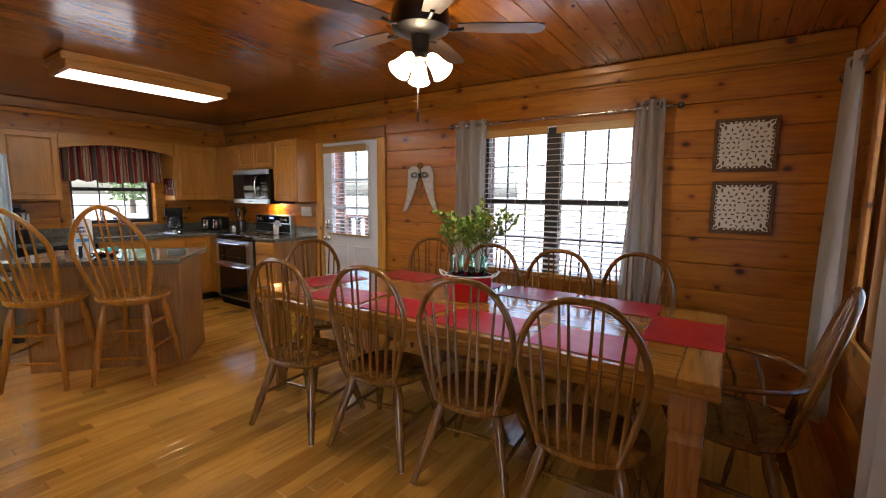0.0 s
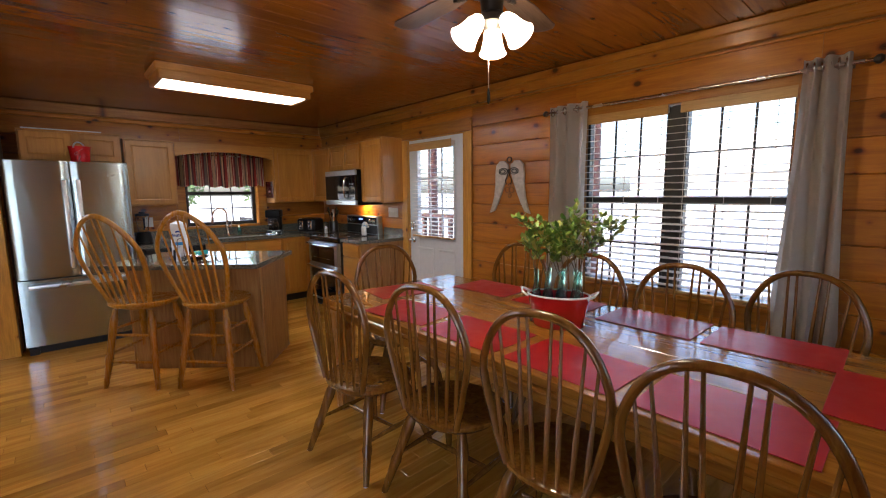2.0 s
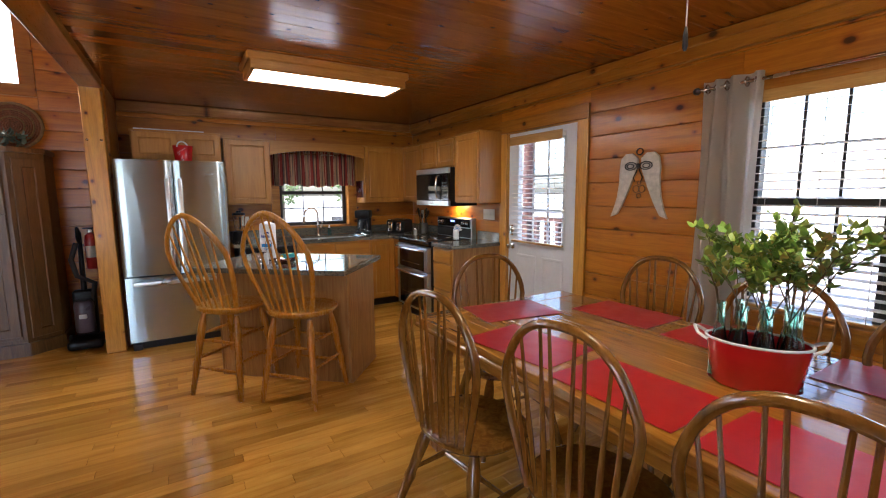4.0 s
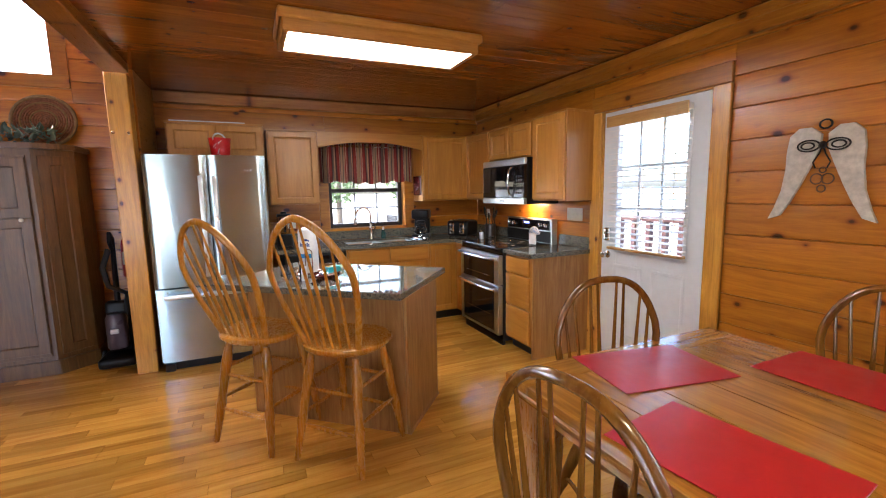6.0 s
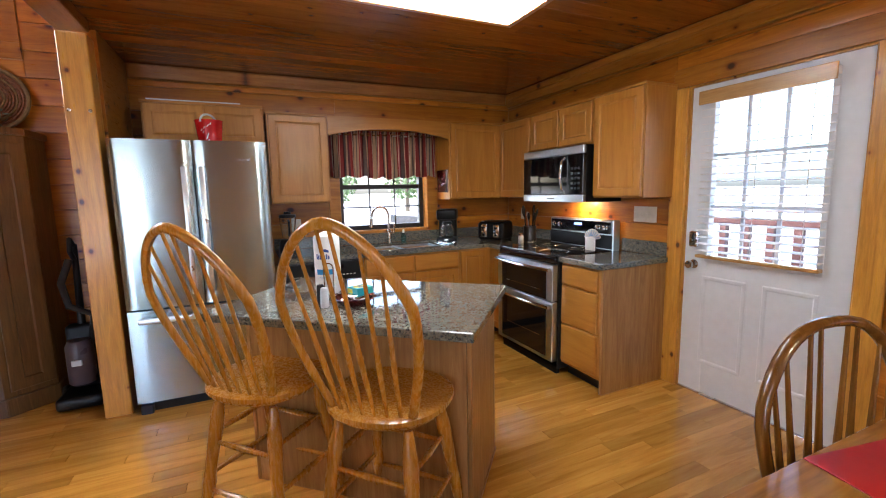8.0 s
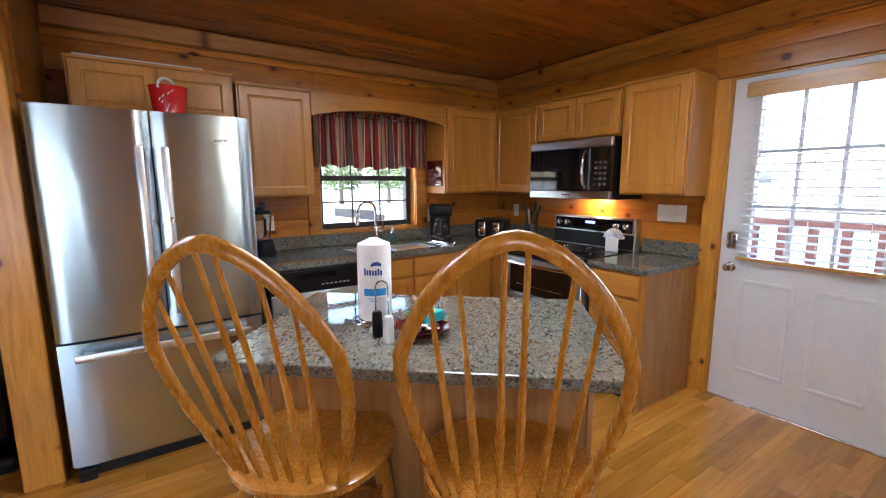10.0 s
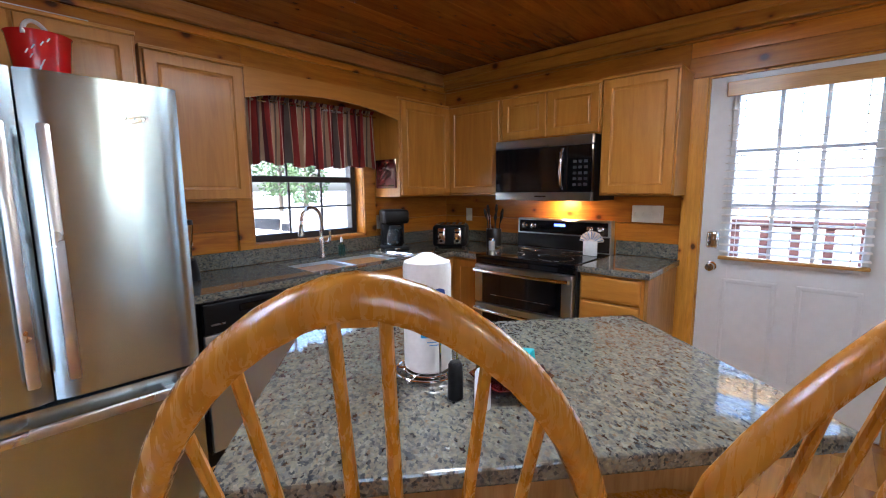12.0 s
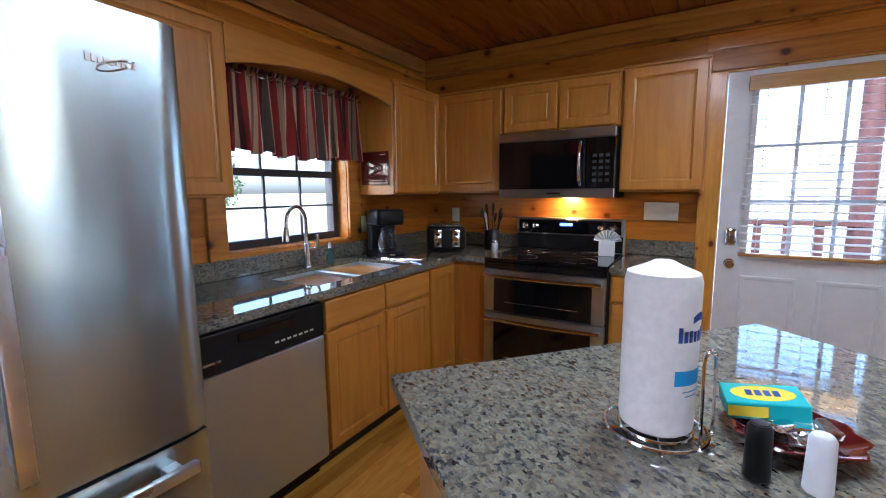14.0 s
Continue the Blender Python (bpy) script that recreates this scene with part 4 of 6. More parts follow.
oven_door(0.575, 0.85, (0.58, 0.795))
oven_door(0.10, 0.565, (0.13, 0.512))
part("kick_plate", box(0.01, 0.03, 0.0, RW - 0.01, 0.06, 0.095), BLACK, rg)
bg = part("back_guard", box(0.0, 0.565, 0.90, RW, 0.64, 1.155, 0.006), STEEL_H, rg, "steel control back with dark glass")
part("control_glass", box(0.02, 0.558, 1.045, RW - 0.02, 0.5645, 1.14, 0.004), BLACKGLASS, bg)
part("black_panel", box(0.006, 0.5595, 0.925, RW - 0.006, 0.5645, 1.035), BLACK, bg)
part("clock", box(0.33, 0.5565, 1.10, 0.42, 0.5575, 1.12), DISPLAY, bg, "dim blue clock")
for x in (0.07, 0.15, RW - 0.15, RW - 0.07):
    part("dial", lathe([(0.024, 0), (0.024, 0.008), (0.018, 0.012), (0.017, 0.026), (0.012, 0.028)], 18), CHROME, bg, "bright round dial", True, pose(x, 0.5575, 1.095, 90, 0, 0))
for cx, cy, r in ((0.20, 0.15, 0.10), (0.56, 0.15, 0.115), (0.20, 0.42, 0.08), (0.56, 0.42, 0.09)):
    ring = tube([(cx + r * math.cos(a), cy + r * math.sin(a), 0.9218) for a in [2 * math.pi * k / 36 for k in range(36)]], 0.0012, 4, loop=True)
    part("burner_ring", ring, NICKEL, rg)

# over-the-range microwave
mw = thing("microwave", pose(-5.452, 4.775, 1.305), "steel and black over-range microwave with lit underside", "microwave")
part("body", box(0, 0.03, 0.0, 0.76, 0.392, 0.435), BLACK, mw)
part("vent_grille", box(0.0, -0.004, 0.372, 0.76, 0.029, 0.433, 0.006), STEEL_H, mw, "steel top strip")
part("door", box(0.0, -0.004, 0.06, 0.585, 0.029, 0.37, 0.004), BLACKGLASS, mw, "black glass door")
part("window", box(0.05, -0.0065, 0.11, 0.50, -0.0045, 0.32, 0.001), BLACKGLASS, mw)
part("lower_strip", box(0.0, -0.005, 0.0, 0.76, 0.029, 0.058, 0.004), STEEL_H, mw, "steel bottom strip")
part("control_panel", box(0.588, -0.004, 0.06, 0.76, 0.029, 0.37, 0.004), BLACKGLASS, mw)
part("display", box(0.625, -0.0065, 0.315, 0.735, -0.0045, 0.345), BLACKGLASS, mw)
for r in range(5):
    for c in range(3):
        part("key", box(0.628 + 0.038 * c, -0.006, 0.10 + 0.038 * r, 0.652 + 0.038 * c, -0.0045, 0.118 + 0.038 * r), KEYGREY, mw)
part("handle", tube([(0.555, -0.004, 0.085), (0.555, -0.035, 0.11), (0.555, -0.052, 0.215), (0.555, -0.035, 0.32), (0.555, -0.004, 0.345)], [0.010, 0.011, 0.011, 0.011, 0.010], 10), CHROME, mw, "curved bright handle", True)
part("badge", box(0.34, -0.0065, 0.024, 0.43, -0.0055, 0.034), CHARCOAL, mw)
part("bulb", box(0.36, 0.29, -0.006, 0.44, 0.34, -0.001), HOOD_GLOW, mw, "glowing amber work light")
hl = new("hood_lamp", bpy.data.lights.new("hood_lamp", "AREA"))
hl.data.energy, hl.data.size, hl.data.color = 0.7, 0.08, (1.0, 0.55, 0.2)
hl.matrix_basis = look((-5.05, 5.09, 1.295), (-5.05, 5.14, 1.0))

# kitchen island, turned across the room
IS = pose(-4.14, 2.945, 0, 0, 0, 49)
isl = thing("kitchen_island", IS, "oak-panelled kitchen island with flared corner posts", "island")
part("body", box(-0.53, -0.17, 0.0, 0.53, 0.34, 0.874, 0.002), OAK_V, isl)
part("end_panel", box(0.532, -0.19, 0.0, 0.552, 0.36, 0.874, 0.003), OAK_V, isl, "oak veneer end panel")
part("end_panel", box(-0.552, -0.19, 0.0, -0.532, 0.36, 0.874, 0.003), OAK_V, isl, "oak veneer end panel")
part("front_panel", box(-0.53, -0.188, 0.0, 0.53, -0.172, 0.874, 0.002), OAK_V, isl)
part("kick_strip", box(0.553, -0.19, 0.0, 0.559, 0.36, 0.02, 0.002), OAK_V, isl)
it = bmesh.new()
box(-0.61, -0.405, 0.876, 0.61, 0.405, 0.914, 0.006, bm=it, seg=2)
solid("island_countertop", it, GRANITE, "polished speckled granite slab on the island", "countertop", at=IS)

# ceiling light over the kitchen
cl = thing("ceiling_light", pose(-4.13, 3.285, 0), "long fluorescent ceiling light in a pine box", "lamp")
bm = bmesh.new()
for a in ((-0.20, -0.60, -0.17, 0.60), (0.17, -0.60, 0.20, 0.60), (-0.17, -0.60, 0.17, -0.565), (-0.17, 0.565, 0.17, 0.60)):
    box(a[0], a[1], 2.318, a[2], a[3], 2.437, 0.006, bm=bm)
for a in ((-0.222, -0.622, -0.201, 0.622), (0.201, -0.622, 0.222, 0.622), (-0.20, -0.622, 0.20, -0.601), (-0.20, 0.601, 0.20, 0.622)):
    box(a[0], a[1], 2.38, a[2], a[3], 2.437, 0.01, bm=bm)
part("frame", bm, MAPLE_Y, cl, "pine moulding box")
part("diffuser", box(-0.169, -0.564, 2.321, 0.169, 0.564, 2.337), TUBE_LENS, cl, "glowing white lens")


# ---- seats: they face +y, the back is at -y ----
def saddle(w, d, t, dip=0.012):
    """A shield-shaped, dished wooden seat with a rounded rim; its top at z = 0."""
    bm = bmesh.new()
    n, rows_ = 36, []
    levels = [(0.35, -dip * 0.9), (0.7, -dip), (0.93, -0.001), (1.0, -0.008), (1.0, -t * 0.55), (0.93, -t)]
    for s, z in levels:
        ring = []
        for k in range(n):
            a = 2 * math.pi * k / n
            c, q = math.cos(a), math.sin(a)
            x = w / 2 * s * math.copysign(abs(c) ** 0.82, c) * (1 + 0.05 * q)
            y = d / 2 * s * math.copysign(abs(q) ** 0.9, q)
            ring.append(bm.verts.new((x, y, z + (0.006 * max(0, q) * (s < 0.95)))))
        rows_.append(ring)
    for a, b in zip(rows_, rows_[1:]):
        for k in range(n):
            bm.faces.new((a[k], b[k], b[(k + 1) % n], a[(k + 1) % n]))
    bm.faces.new(rows_[0])
    bm.faces.new(rows_[-1][::-1])
    return bm


def turned_leg(top, foot, r=0.017):
    a, b = Vector(top), Vector(foot)
    prof = [(0, 0.75), (0.06, 0.95), (0.16, 1.25), (0.24, 1.3), (0.4, 1.1), (0.55, 1.0), (0.62, 1.25), (0.68, 1.05), (0.85, 0.85), (1.0, 0.7)]
    return tube([a.lerp(b, t) for t, _ in prof], [r * s for _, s in prof], 10)


def rung(a, b, r=0.010):
    a, b = Vector(a), Vector(b)
    return tube([a.lerp(b, t) for t in (0, 0.25, 0.5, 0.75, 1)], [r * 0.75, r, r * 1.35, r, r * 0.75], 8)


def bow_curve(hw, z0, top, y0, lean, base, rise=0.80, spread=0.85):
    pts = []
    for k in range(29):
        a = math.pi * k / 28
        s = math.sin(a)
        h = s ** rise
        x = -math.copysign(abs(math.cos(a)) ** spread, math.cos(a)) * (base + (hw - base) * min(1.0, h * 1.6))
        pts.append((x, y0 - lean * h, z0 + (top - z0) * h))
    return pts


def at_bow(pts, x):
    """The bow's point in its upper half at x."""
    half = [p for p in pts if p[2] > pts[0][2] + 0.25 * (pts[14][2] - pts[0][2])]
    return min(half, key=lambda p: abs(p[0] - x))


def windsor(parent, mat, seat_z, w, d, top, hw, lean, spindles, splay, swivel=False, bow=(0.76, 0.80, 0.85), inset=0.045):
    seat = part("seat", saddle(w, d, 0.042), mat, parent, smooth=True, at=pose(0, 0, seat_z))
    y0 = -d / 2 + inset
    pts = bow_curve(hw, seat_z - 0.012, top, y0, lean, hw * bow[0], bow[1], bow[2])
    part("back_bow", tube(pts, 0.0178, 10, flat=0.82), mat, parent, smooth=True)
    for i in range(spindles):
        f = (i + 0.5) / spindles * 2 - 1
        p = at_bow(pts, f * hw * 0.90)
        a = Vector((f * hw * 0.66, y0 - 0.028 + 0.03 * f * f, seat_z - 0.008))
        b = Vector(p)
        rs = [0.0065, 0.0095, 0.0105, 0.008, 0.0062, 0.0055]
        part("spindle", tube([a.lerp(b, t) for t in (0, 0.2, 0.36, 0.55, 0.8, 1)], rs, 8), mat, parent, smooth=True)
    lx, ly, fx, fy = w * 0.30, d * 0.28, splay[0], splay[1]
    zt = seat_z - 0.036 - (0.03 if swivel else 0)
    legs = {}
    for sx in (-1, 1):
        for sy in (-1, 1):
            t, f = (sx * lx, sy * ly, zt), (sx * fx, sy * fy, 0.0)
            legs[sx, sy] = (Vector(t), Vector(f))
            part("leg", turned_leg(t, f, 0.0225 if swivel else 0.0215), mat, parent, smooth=True)
            part("foot_glide", lathe([(0.012, 0), (0.013, 0.004)], 10), WHITE, parent, at=pose(f[0], f[1], 0))
    at = lambda k, z: legs[k][0].lerp(legs[k][1], (zt - z) / zt)
    if swivel:
        part("swivel_plate", lathe([(0.15, -0.064), (0.155, -0.056), (0.155, -0.046), (0.14, -0.042)], 28), mat, parent, at=pose(0, 0, seat_z), smooth=True)
        for zz, keys in ((0.20, ((-1, -1), (1, -1))), (0.20, ((-1, 1), (1, 1))), (0.26, ((-1, -1), (-1, 1))), (0.26, ((1, -1), (1, 1))), (0.40, ((-1, -1), (1, -1))), (0.40, ((-1, 1), (1, 1))), (0.44, ((-1, -1), (-1, 1))), (0.44, ((1, -1), (1, 1)))):
            part("stretcher", rung(at(keys[0], zz), at(keys[1], zz)), mat, parent, smooth=True)
    else:
        l, r = (at((s, -1), 0.19).lerp(at((s, 1), 0.19), 0.5) for s in (-1, 1))
        for s in (-1, 1):
            part("stretcher", rung(at((s, -1), 0.19), at((s, 1), 0.19)), mat, parent, smooth=True)
        part("stretcher", rung(l, r), mat, parent, smooth=True)
    return pts


# counter stools
def stool(m, label, turn, top):
    s = thing("counter_stool", m, label, "stool", "stools at the island")
    windsor(s, STOOL, 0.66, 0.475, 0.45, top, 0.276, 0.251, 8, (0.212, 0.212), True, (0.55, 0.741, 1.206), 0.075)
    for o in s.children:
        if o.name.split(".")[0] in ("seat", "back_bow", "spindle"):
            o.matrix_basis = pose(0, 0, 0, 0, 0, turn) @ o.matrix_basis
    return s


stool(pose(-3.663, 2.897, 0, 0, 0, 42), "golden oak swivel stool with spindle back, drawn to the island", 6, 1.332)
stool(pose(-4.062, 2.482, 0, 0, 0, 43), "golden oak swivel stool with its seat turned aside", 3, 1.315)

# dining chairs
ch = thing("dining_chair", pose(-2.044, 3.243, 0, 0, 0, 8), "dark-stained oak bow-back dining chair pushed in at the table", "chair", "chairs round the table")
windsor(ch, CHAIR, 0.45, 0.48, 0.44, 1.049, 0.266, 0.05, 8, (0.245, 0.245), bow=(0.582, 0.64, 0.80))
for x, y, a in ((-1.464, 3.356, 7), (-0.869, 3.377, 6), (-0.308, 3.306, 3), (-2.043, 4.41, 184), (-1.401, 4.264, 180), (-0.847, 4.244, 182), (-0.422, 4.398, 165), (-2.505, 3.793, -102)):
    copy_thing(ch, pose(x, y, 0, 0, 0, a))

# armchair at the head of the table
ac = thing("armchair", pose(0.20, 3.84, 0, 0, 0, 84), "dark-stained oak bow-back armchair at the table's end", "chair")
windsor(ac, CHAIR, 0.44, 0.52, 0.47, 1.07, 0.235, 0.17, 8, (0.25, 0.25), bow=(0.65, 0.6, 0.68))
rail = []
for k in range(25):
    a = math.pi * k / 24
    x = -0.30 * math.cos(a)
    rail.append((x * (1.0 if abs(x) < 0.29 else 1.02), 0.24 - 0.50 * math.sin(a) ** 0.6, 0.665 + 0.01 * math.sin(a)))
part("arm_rail", tube(rail, 0.017, 10, flat=0.7), CHAIR, ac, smooth=True)
for s in (-1, 1):
    for k, y in enumerate((0.14, 0.03, -0.08)):
        r = 0.014 if k == 0 else 0.009
        top = min(rail, key=lambda p: abs(p[1] - (y + 0.03)) + (9 if p[0] * s < 0 else 0))
        part("arm_post", tube([(s * (0.225 - 0.006 * k), y - 0.02, 0.43), (s * 0.25, y + 0.0, 0.55), top], [r, r * 1.4, r * 0.8], 8), CHAIR, ac, smooth=True)

# ---- dining table ----
tb = thing("dining_table", pose(-1.262, 3.865, 0), "long dark-stained oak plank dining table", "table")
TW, TD = 2.81, 1.15
n = 6
for i in range(n):
    y = -TD / 2 + 0.0 + TD * i / n
    part("plank", box(-TW / 2 + 0.14, y + 0.0008, 0.725, TW / 2 - 0.14, y + TD / n - 0.0008, 0.762, 0.003), TABLE, tb)
for s in (-1, 1):
    x = s * (TW / 2 - 0.0695)
    part("breadboard", box(x - 0.0695, -TD / 2, 0.723, x + 0.0695, TD / 2, 0.763, 0.004), TABLE_Y, tb)
for s in (-1, 1):
    part("edge_moulding", tube([(-TW / 2, s * (TD / 2 - 0.008), 0.712), (TW / 2, s * (TD / 2 - 0.008), 0.712)], 0.014, 10), TABLE, tb)
    part("edge_moulding", tube([(s * (TW / 2 - 0.008), -TD / 2, 0.712), (s * (TW / 2 - 0.008), TD / 2, 0.712)], 0.014, 10), TABLE_Y, tb)
    part("apron", box(-TW / 2 + 0.12, s * (TD / 2 - 0.09) - 0.011, 0.61, TW / 2 - 0.12, s * (TD / 2 - 0.09) + 0.011, 0.722, 0.003), TABLE, tb)
    part("apron", box(s * (TW / 2 - 0.10) - 0.011, -TD / 2 + 0.11, 0.61, s * (TW / 2 - 0.10) + 0.011, TD / 2 - 0.11, 0.722, 0.003), TABLE_Y, tb)
for sx in (-1, 1):
    for sy in (-1, 1):
        bm = bmesh.new()
        sec = [(0.062, 0.72), (0.062, 0.56), (0.056, 0.54), (0.056, 0.52), (0.060, 0.50), (0.046, 0.02), (0.044, 0.0)]
        prev = None
        for h, z in sec:
            r = [bm.verts.new(v) for v in ((-h, -h, z), (h, -h, z), (h, h, z), (-h, h, z))]
            if prev:
                for k in range(4):
                    bm.faces.new((prev[k], prev[(k + 1) % 4], r[(k + 1) % 4], r[k]))
            else:
                bm.faces.new(r)
            prev = r
        bm.faces.new(prev[::-1])
        bmesh.ops.bevel(bm, geom=[e for e in bm.edges if abs(e.verts[0].co.z - e.verts[1].co.z) > 0.1], offset=0.006, segments=2, affect="EDGES")
        part("leg", bm, TABLE_V, tb, at=pose(sx * (TW / 2 - 0.10), sy * (TD / 2 - 0.09), 0))

# red woven placemats
mat_mesh = box(-0.235, -0.168, 0, 0.235, 0.168, 0.003, 0.001)
pm = solid("placemat", mat_mesh, RED_MAT, "red woven vinyl placemat on the dining table", "placemat", "placemats", at=pose(-1.976, 3.50, 0.764, 0, 0, 8))
for x, y, a in ((-1.45, 3.50, 1), (-0.92, 3.50, -1), (-0.38, 3.495, 0), (-2.06, 4.30, 1), (-1.50, 4.28, -1), (-0.93, 4.285, 0), (-0.42, 4.28, 1), (-2.456, 3.804, 80), (-0.025, 3.93, 91)):
    copy_thing(pm, pose(x, y, 0.764, 0, 0, a))

# ---- armoire in the living room ----
ar = thing("armoire", pose(-6.285, 0.0, 0), "dark walnut armoire with canted corners and panelled doors", "armoire")
plan = [(0.0, -0.75), (0.0, 1.15), (0.34, 1.15), (0.52, 0.93), (0.52, -0.75)]


def prism(points, z0, z1, grow=0.0, bevel=0.0):
    bm = bmesh.new()
    c = Vector((sum(p[0] for p in points) / len(points), sum(p[1] for p in points) / len(points)))
    lo, hi = [], []
    for x, y in points:
        gx = x + (grow if x > c.x else 0)
        gy = y + (grow if y > c.y else -grow)
        lo.append(bm.verts.new((gx, gy, z0)))
        hi.append(bm.verts.new((gx, gy, z1)))
    k = len(points)
    for i in range(k):
        bm.faces.new((lo[i], lo[(i + 1) % k], hi[(i + 1) % k], hi[i]))
    bm.faces.new(lo[::-1])
    bm.faces.new(hi)
    if bevel:
        bmesh.ops.bevel(bm, geom=bm.edges[:], offset=bevel, segments=2, affect="EDGES")
    return bm


part("base", prism(plan, 0.0, 0.12, 0.015, 0.004), WALNUT, ar)
part("body", prism(plan, 0.121, 1.83), WALNUT, ar)
part("cornice", prism(plan, 1.831, 1.875, 0.02, 0.006), WALNUT, ar)
FR = [(0.0, 0.003), (0.003, 0.0), (0.07, 0.0), (0.078, 0.010), (0.09, 0.010)]
for y0, y1 in ((0.10, 0.90), (-0.72, 0.09)):
    d = part("door", box(0, 0, 0, y1 - y0, 0.012, 1.62, 0.002), WALNUT, ar, at=pose(0.534, y0, 0.16, 0, 0, 90))
    w = (y1 - y0) / 2
    for k in range(2):
        part("panel", rings_panel(w - 0.004, 0.46, FR, 0.015, x=0.002 + w * k, z=1.14), WALNUT, d, at=pose(0, -0.016, 0))
        part("panel", rings_panel(w - 0.004, 1.10, FR, 0.015, x=0.002 + w * k, z=0.03), WALNUT, d, at=pose(0, -0.016, 0))
    part("knob", lathe([(0.009, 0), (0.007, 0.012), (0.016, 0.02), (0.012, 0.03)], 12), PLATE, d, "small pale knob", True, pose(y1 - y0 - 0.06, -0.016, 1.12, 90, 0, 0))
part("corner_panel", rings_panel(0.24, 1.62, FR, 0.012, z=0.16), WALNUT, ar, at=pose(0.522, 0.951, 0, 0, 0, 90 + math.degrees(math.atan2(0.18, 0.22))) @ pose(0.02, 0.002, 0))

# dark leather armchair at the edge of the living room
sf = thing("leather_armchair", pose(-2.05, 1.17, 0, 0, 0, 180), "dark brown leather armchair with a high back", "armchair")
part("seat_base", box(-0.42, -0.40, 0.08, 0.42, 0.45, 0.42, 0.05, seg=3), LEATHER, sf, smooth=True)
part("back", box(-0.36, -0.47, 0.30, 0.36, -0.25, 0.86, 0.08, seg=4), LEATHER, sf, smooth=True)
for s in (-1, 1):
    part("arm", box(s * 0.44 - 0.10, -0.40, 0.08, s * 0.44 + 0.10, 0.47, 0.62, 0.07, seg=4), LEATHER, sf, smooth=True)
part("seat_cushion", box(-0.33, -0.24, 0.42, 0.33, 0.48, 0.53, 0.04, seg=3), LEATHER, sf, smooth=True)
for sx in (-1, 1):
    for sy in (-1, 1):
        part("foot", lathe([(0.025, 0), (0.035, 0.08)], 10), CHARCOAL, sf, at=pose(sx * 0.36, sy * 0.36, 0))


# ---- curtains ----
def curtain_panel(m, w, z0, z1, folds, label, taper=1.0):
    """Grommet panel hanging along local x, folds in y."""
    c = thing("curtain", m, label, "curtain", "grommet curtains")
    bm = bmesh.new()
    n, rows_ = folds * 12, 14
    grid = []
    for i in range(n + 1):
        u = i / n
        col = []
        for j in range(rows_ + 1):
            v = j / rows_
            spread = 1.0 + (taper - 1.0) * v
            amp = 0.030 + 0.012 * v
            x = w * ((u - 0.5) * spread + 0.5) + 0.008 * math.sin(5 * v + u * 9)
            col.append(bm.verts.new((x, amp * math.sin(2 * math.pi * folds * u) + 0.006 * math.sin(7 * u + 4 * v), z1 + (z0 - z1) * v)))
        grid.append(col)
    for i in range(n):
        for j in range(rows_):
            bm.faces.new((grid[i][j], grid[i + 1][j], grid[i + 1][j + 1], grid[i][j + 1]))
    bmesh.ops.solidify(bm, geom=bm.faces[:], thickness=0.002)
    part("cloth", bm, CLOTH, c, smooth=True)
    for k in range(folds * 2):
        x = w * (k + 0.5) / (folds * 2)
        ring = tube([(0, 0.026 * math.cos(a), 0.026 * math.sin(a)) for a in [2 * math.pi * q / 16 for q in range(16)]], 0.005, 6, loop=True)
        part("grommet", ring, NICKEL, c, "nickel ring", True, pose(x, 0, z1 - 0.045))
    return c


def rod(m, length, label):
    r = thing("curtain_rod", m, label, "curtain rod")
    part("pole", tube([(0, 0, 0), (length, 0, 0)], 0.011, 12), NICKEL, r, smooth=True)
    for x in (0, length):
        part("finial", lathe([(0.012, -0.02), (0.022, -0.008), (0.024, 0.006), (0.014, 0.02)], 14), DARKSTEEL, r, smooth=True, at=pose(x, 0, 0, 0, 90, 0))
    for x in (0.10, length - 0.10):
        part("bracket", box(x - 0.008, 0.0, -0.012, x + 0.008, 0.085, 0.004, 0.002), DARKSTEEL, r)
    return r


rod(pose(-2.17, YN - 0.088, 2.075), 1.93, "brushed nickel curtain rod over the dining window")
curtain_panel(pose(-2.13, YN - 0.088, 0), 0.33, 0.30, 2.12, 3, "greige grommet curtain beside the dining window", 1.05)
curtain_panel(pose(-0.53, YN - 0.088, 0), 0.19, 0.30, 2.13, 3, "greige grommet curtain gathered at the window's end", 1.75)
rod(pose(XE - 0.088, 4.78, 2.075, 0, 0, -90), 1.75, "brushed nickel curtain rod over the end window")
curtain_panel(pose(XE - 0.088, 4.72, 0, 0, 0, -90), 0.34, 0.30, 2.12, 3, "greige grommet curtain by the corner", 1.35)
curtain_panel(pose(XE - 0.088, 3.49, 0, 0, 0, -90), 0.26, 0.30, 2.12, 2, "greige grommet curtain near the table's end", 1.1)


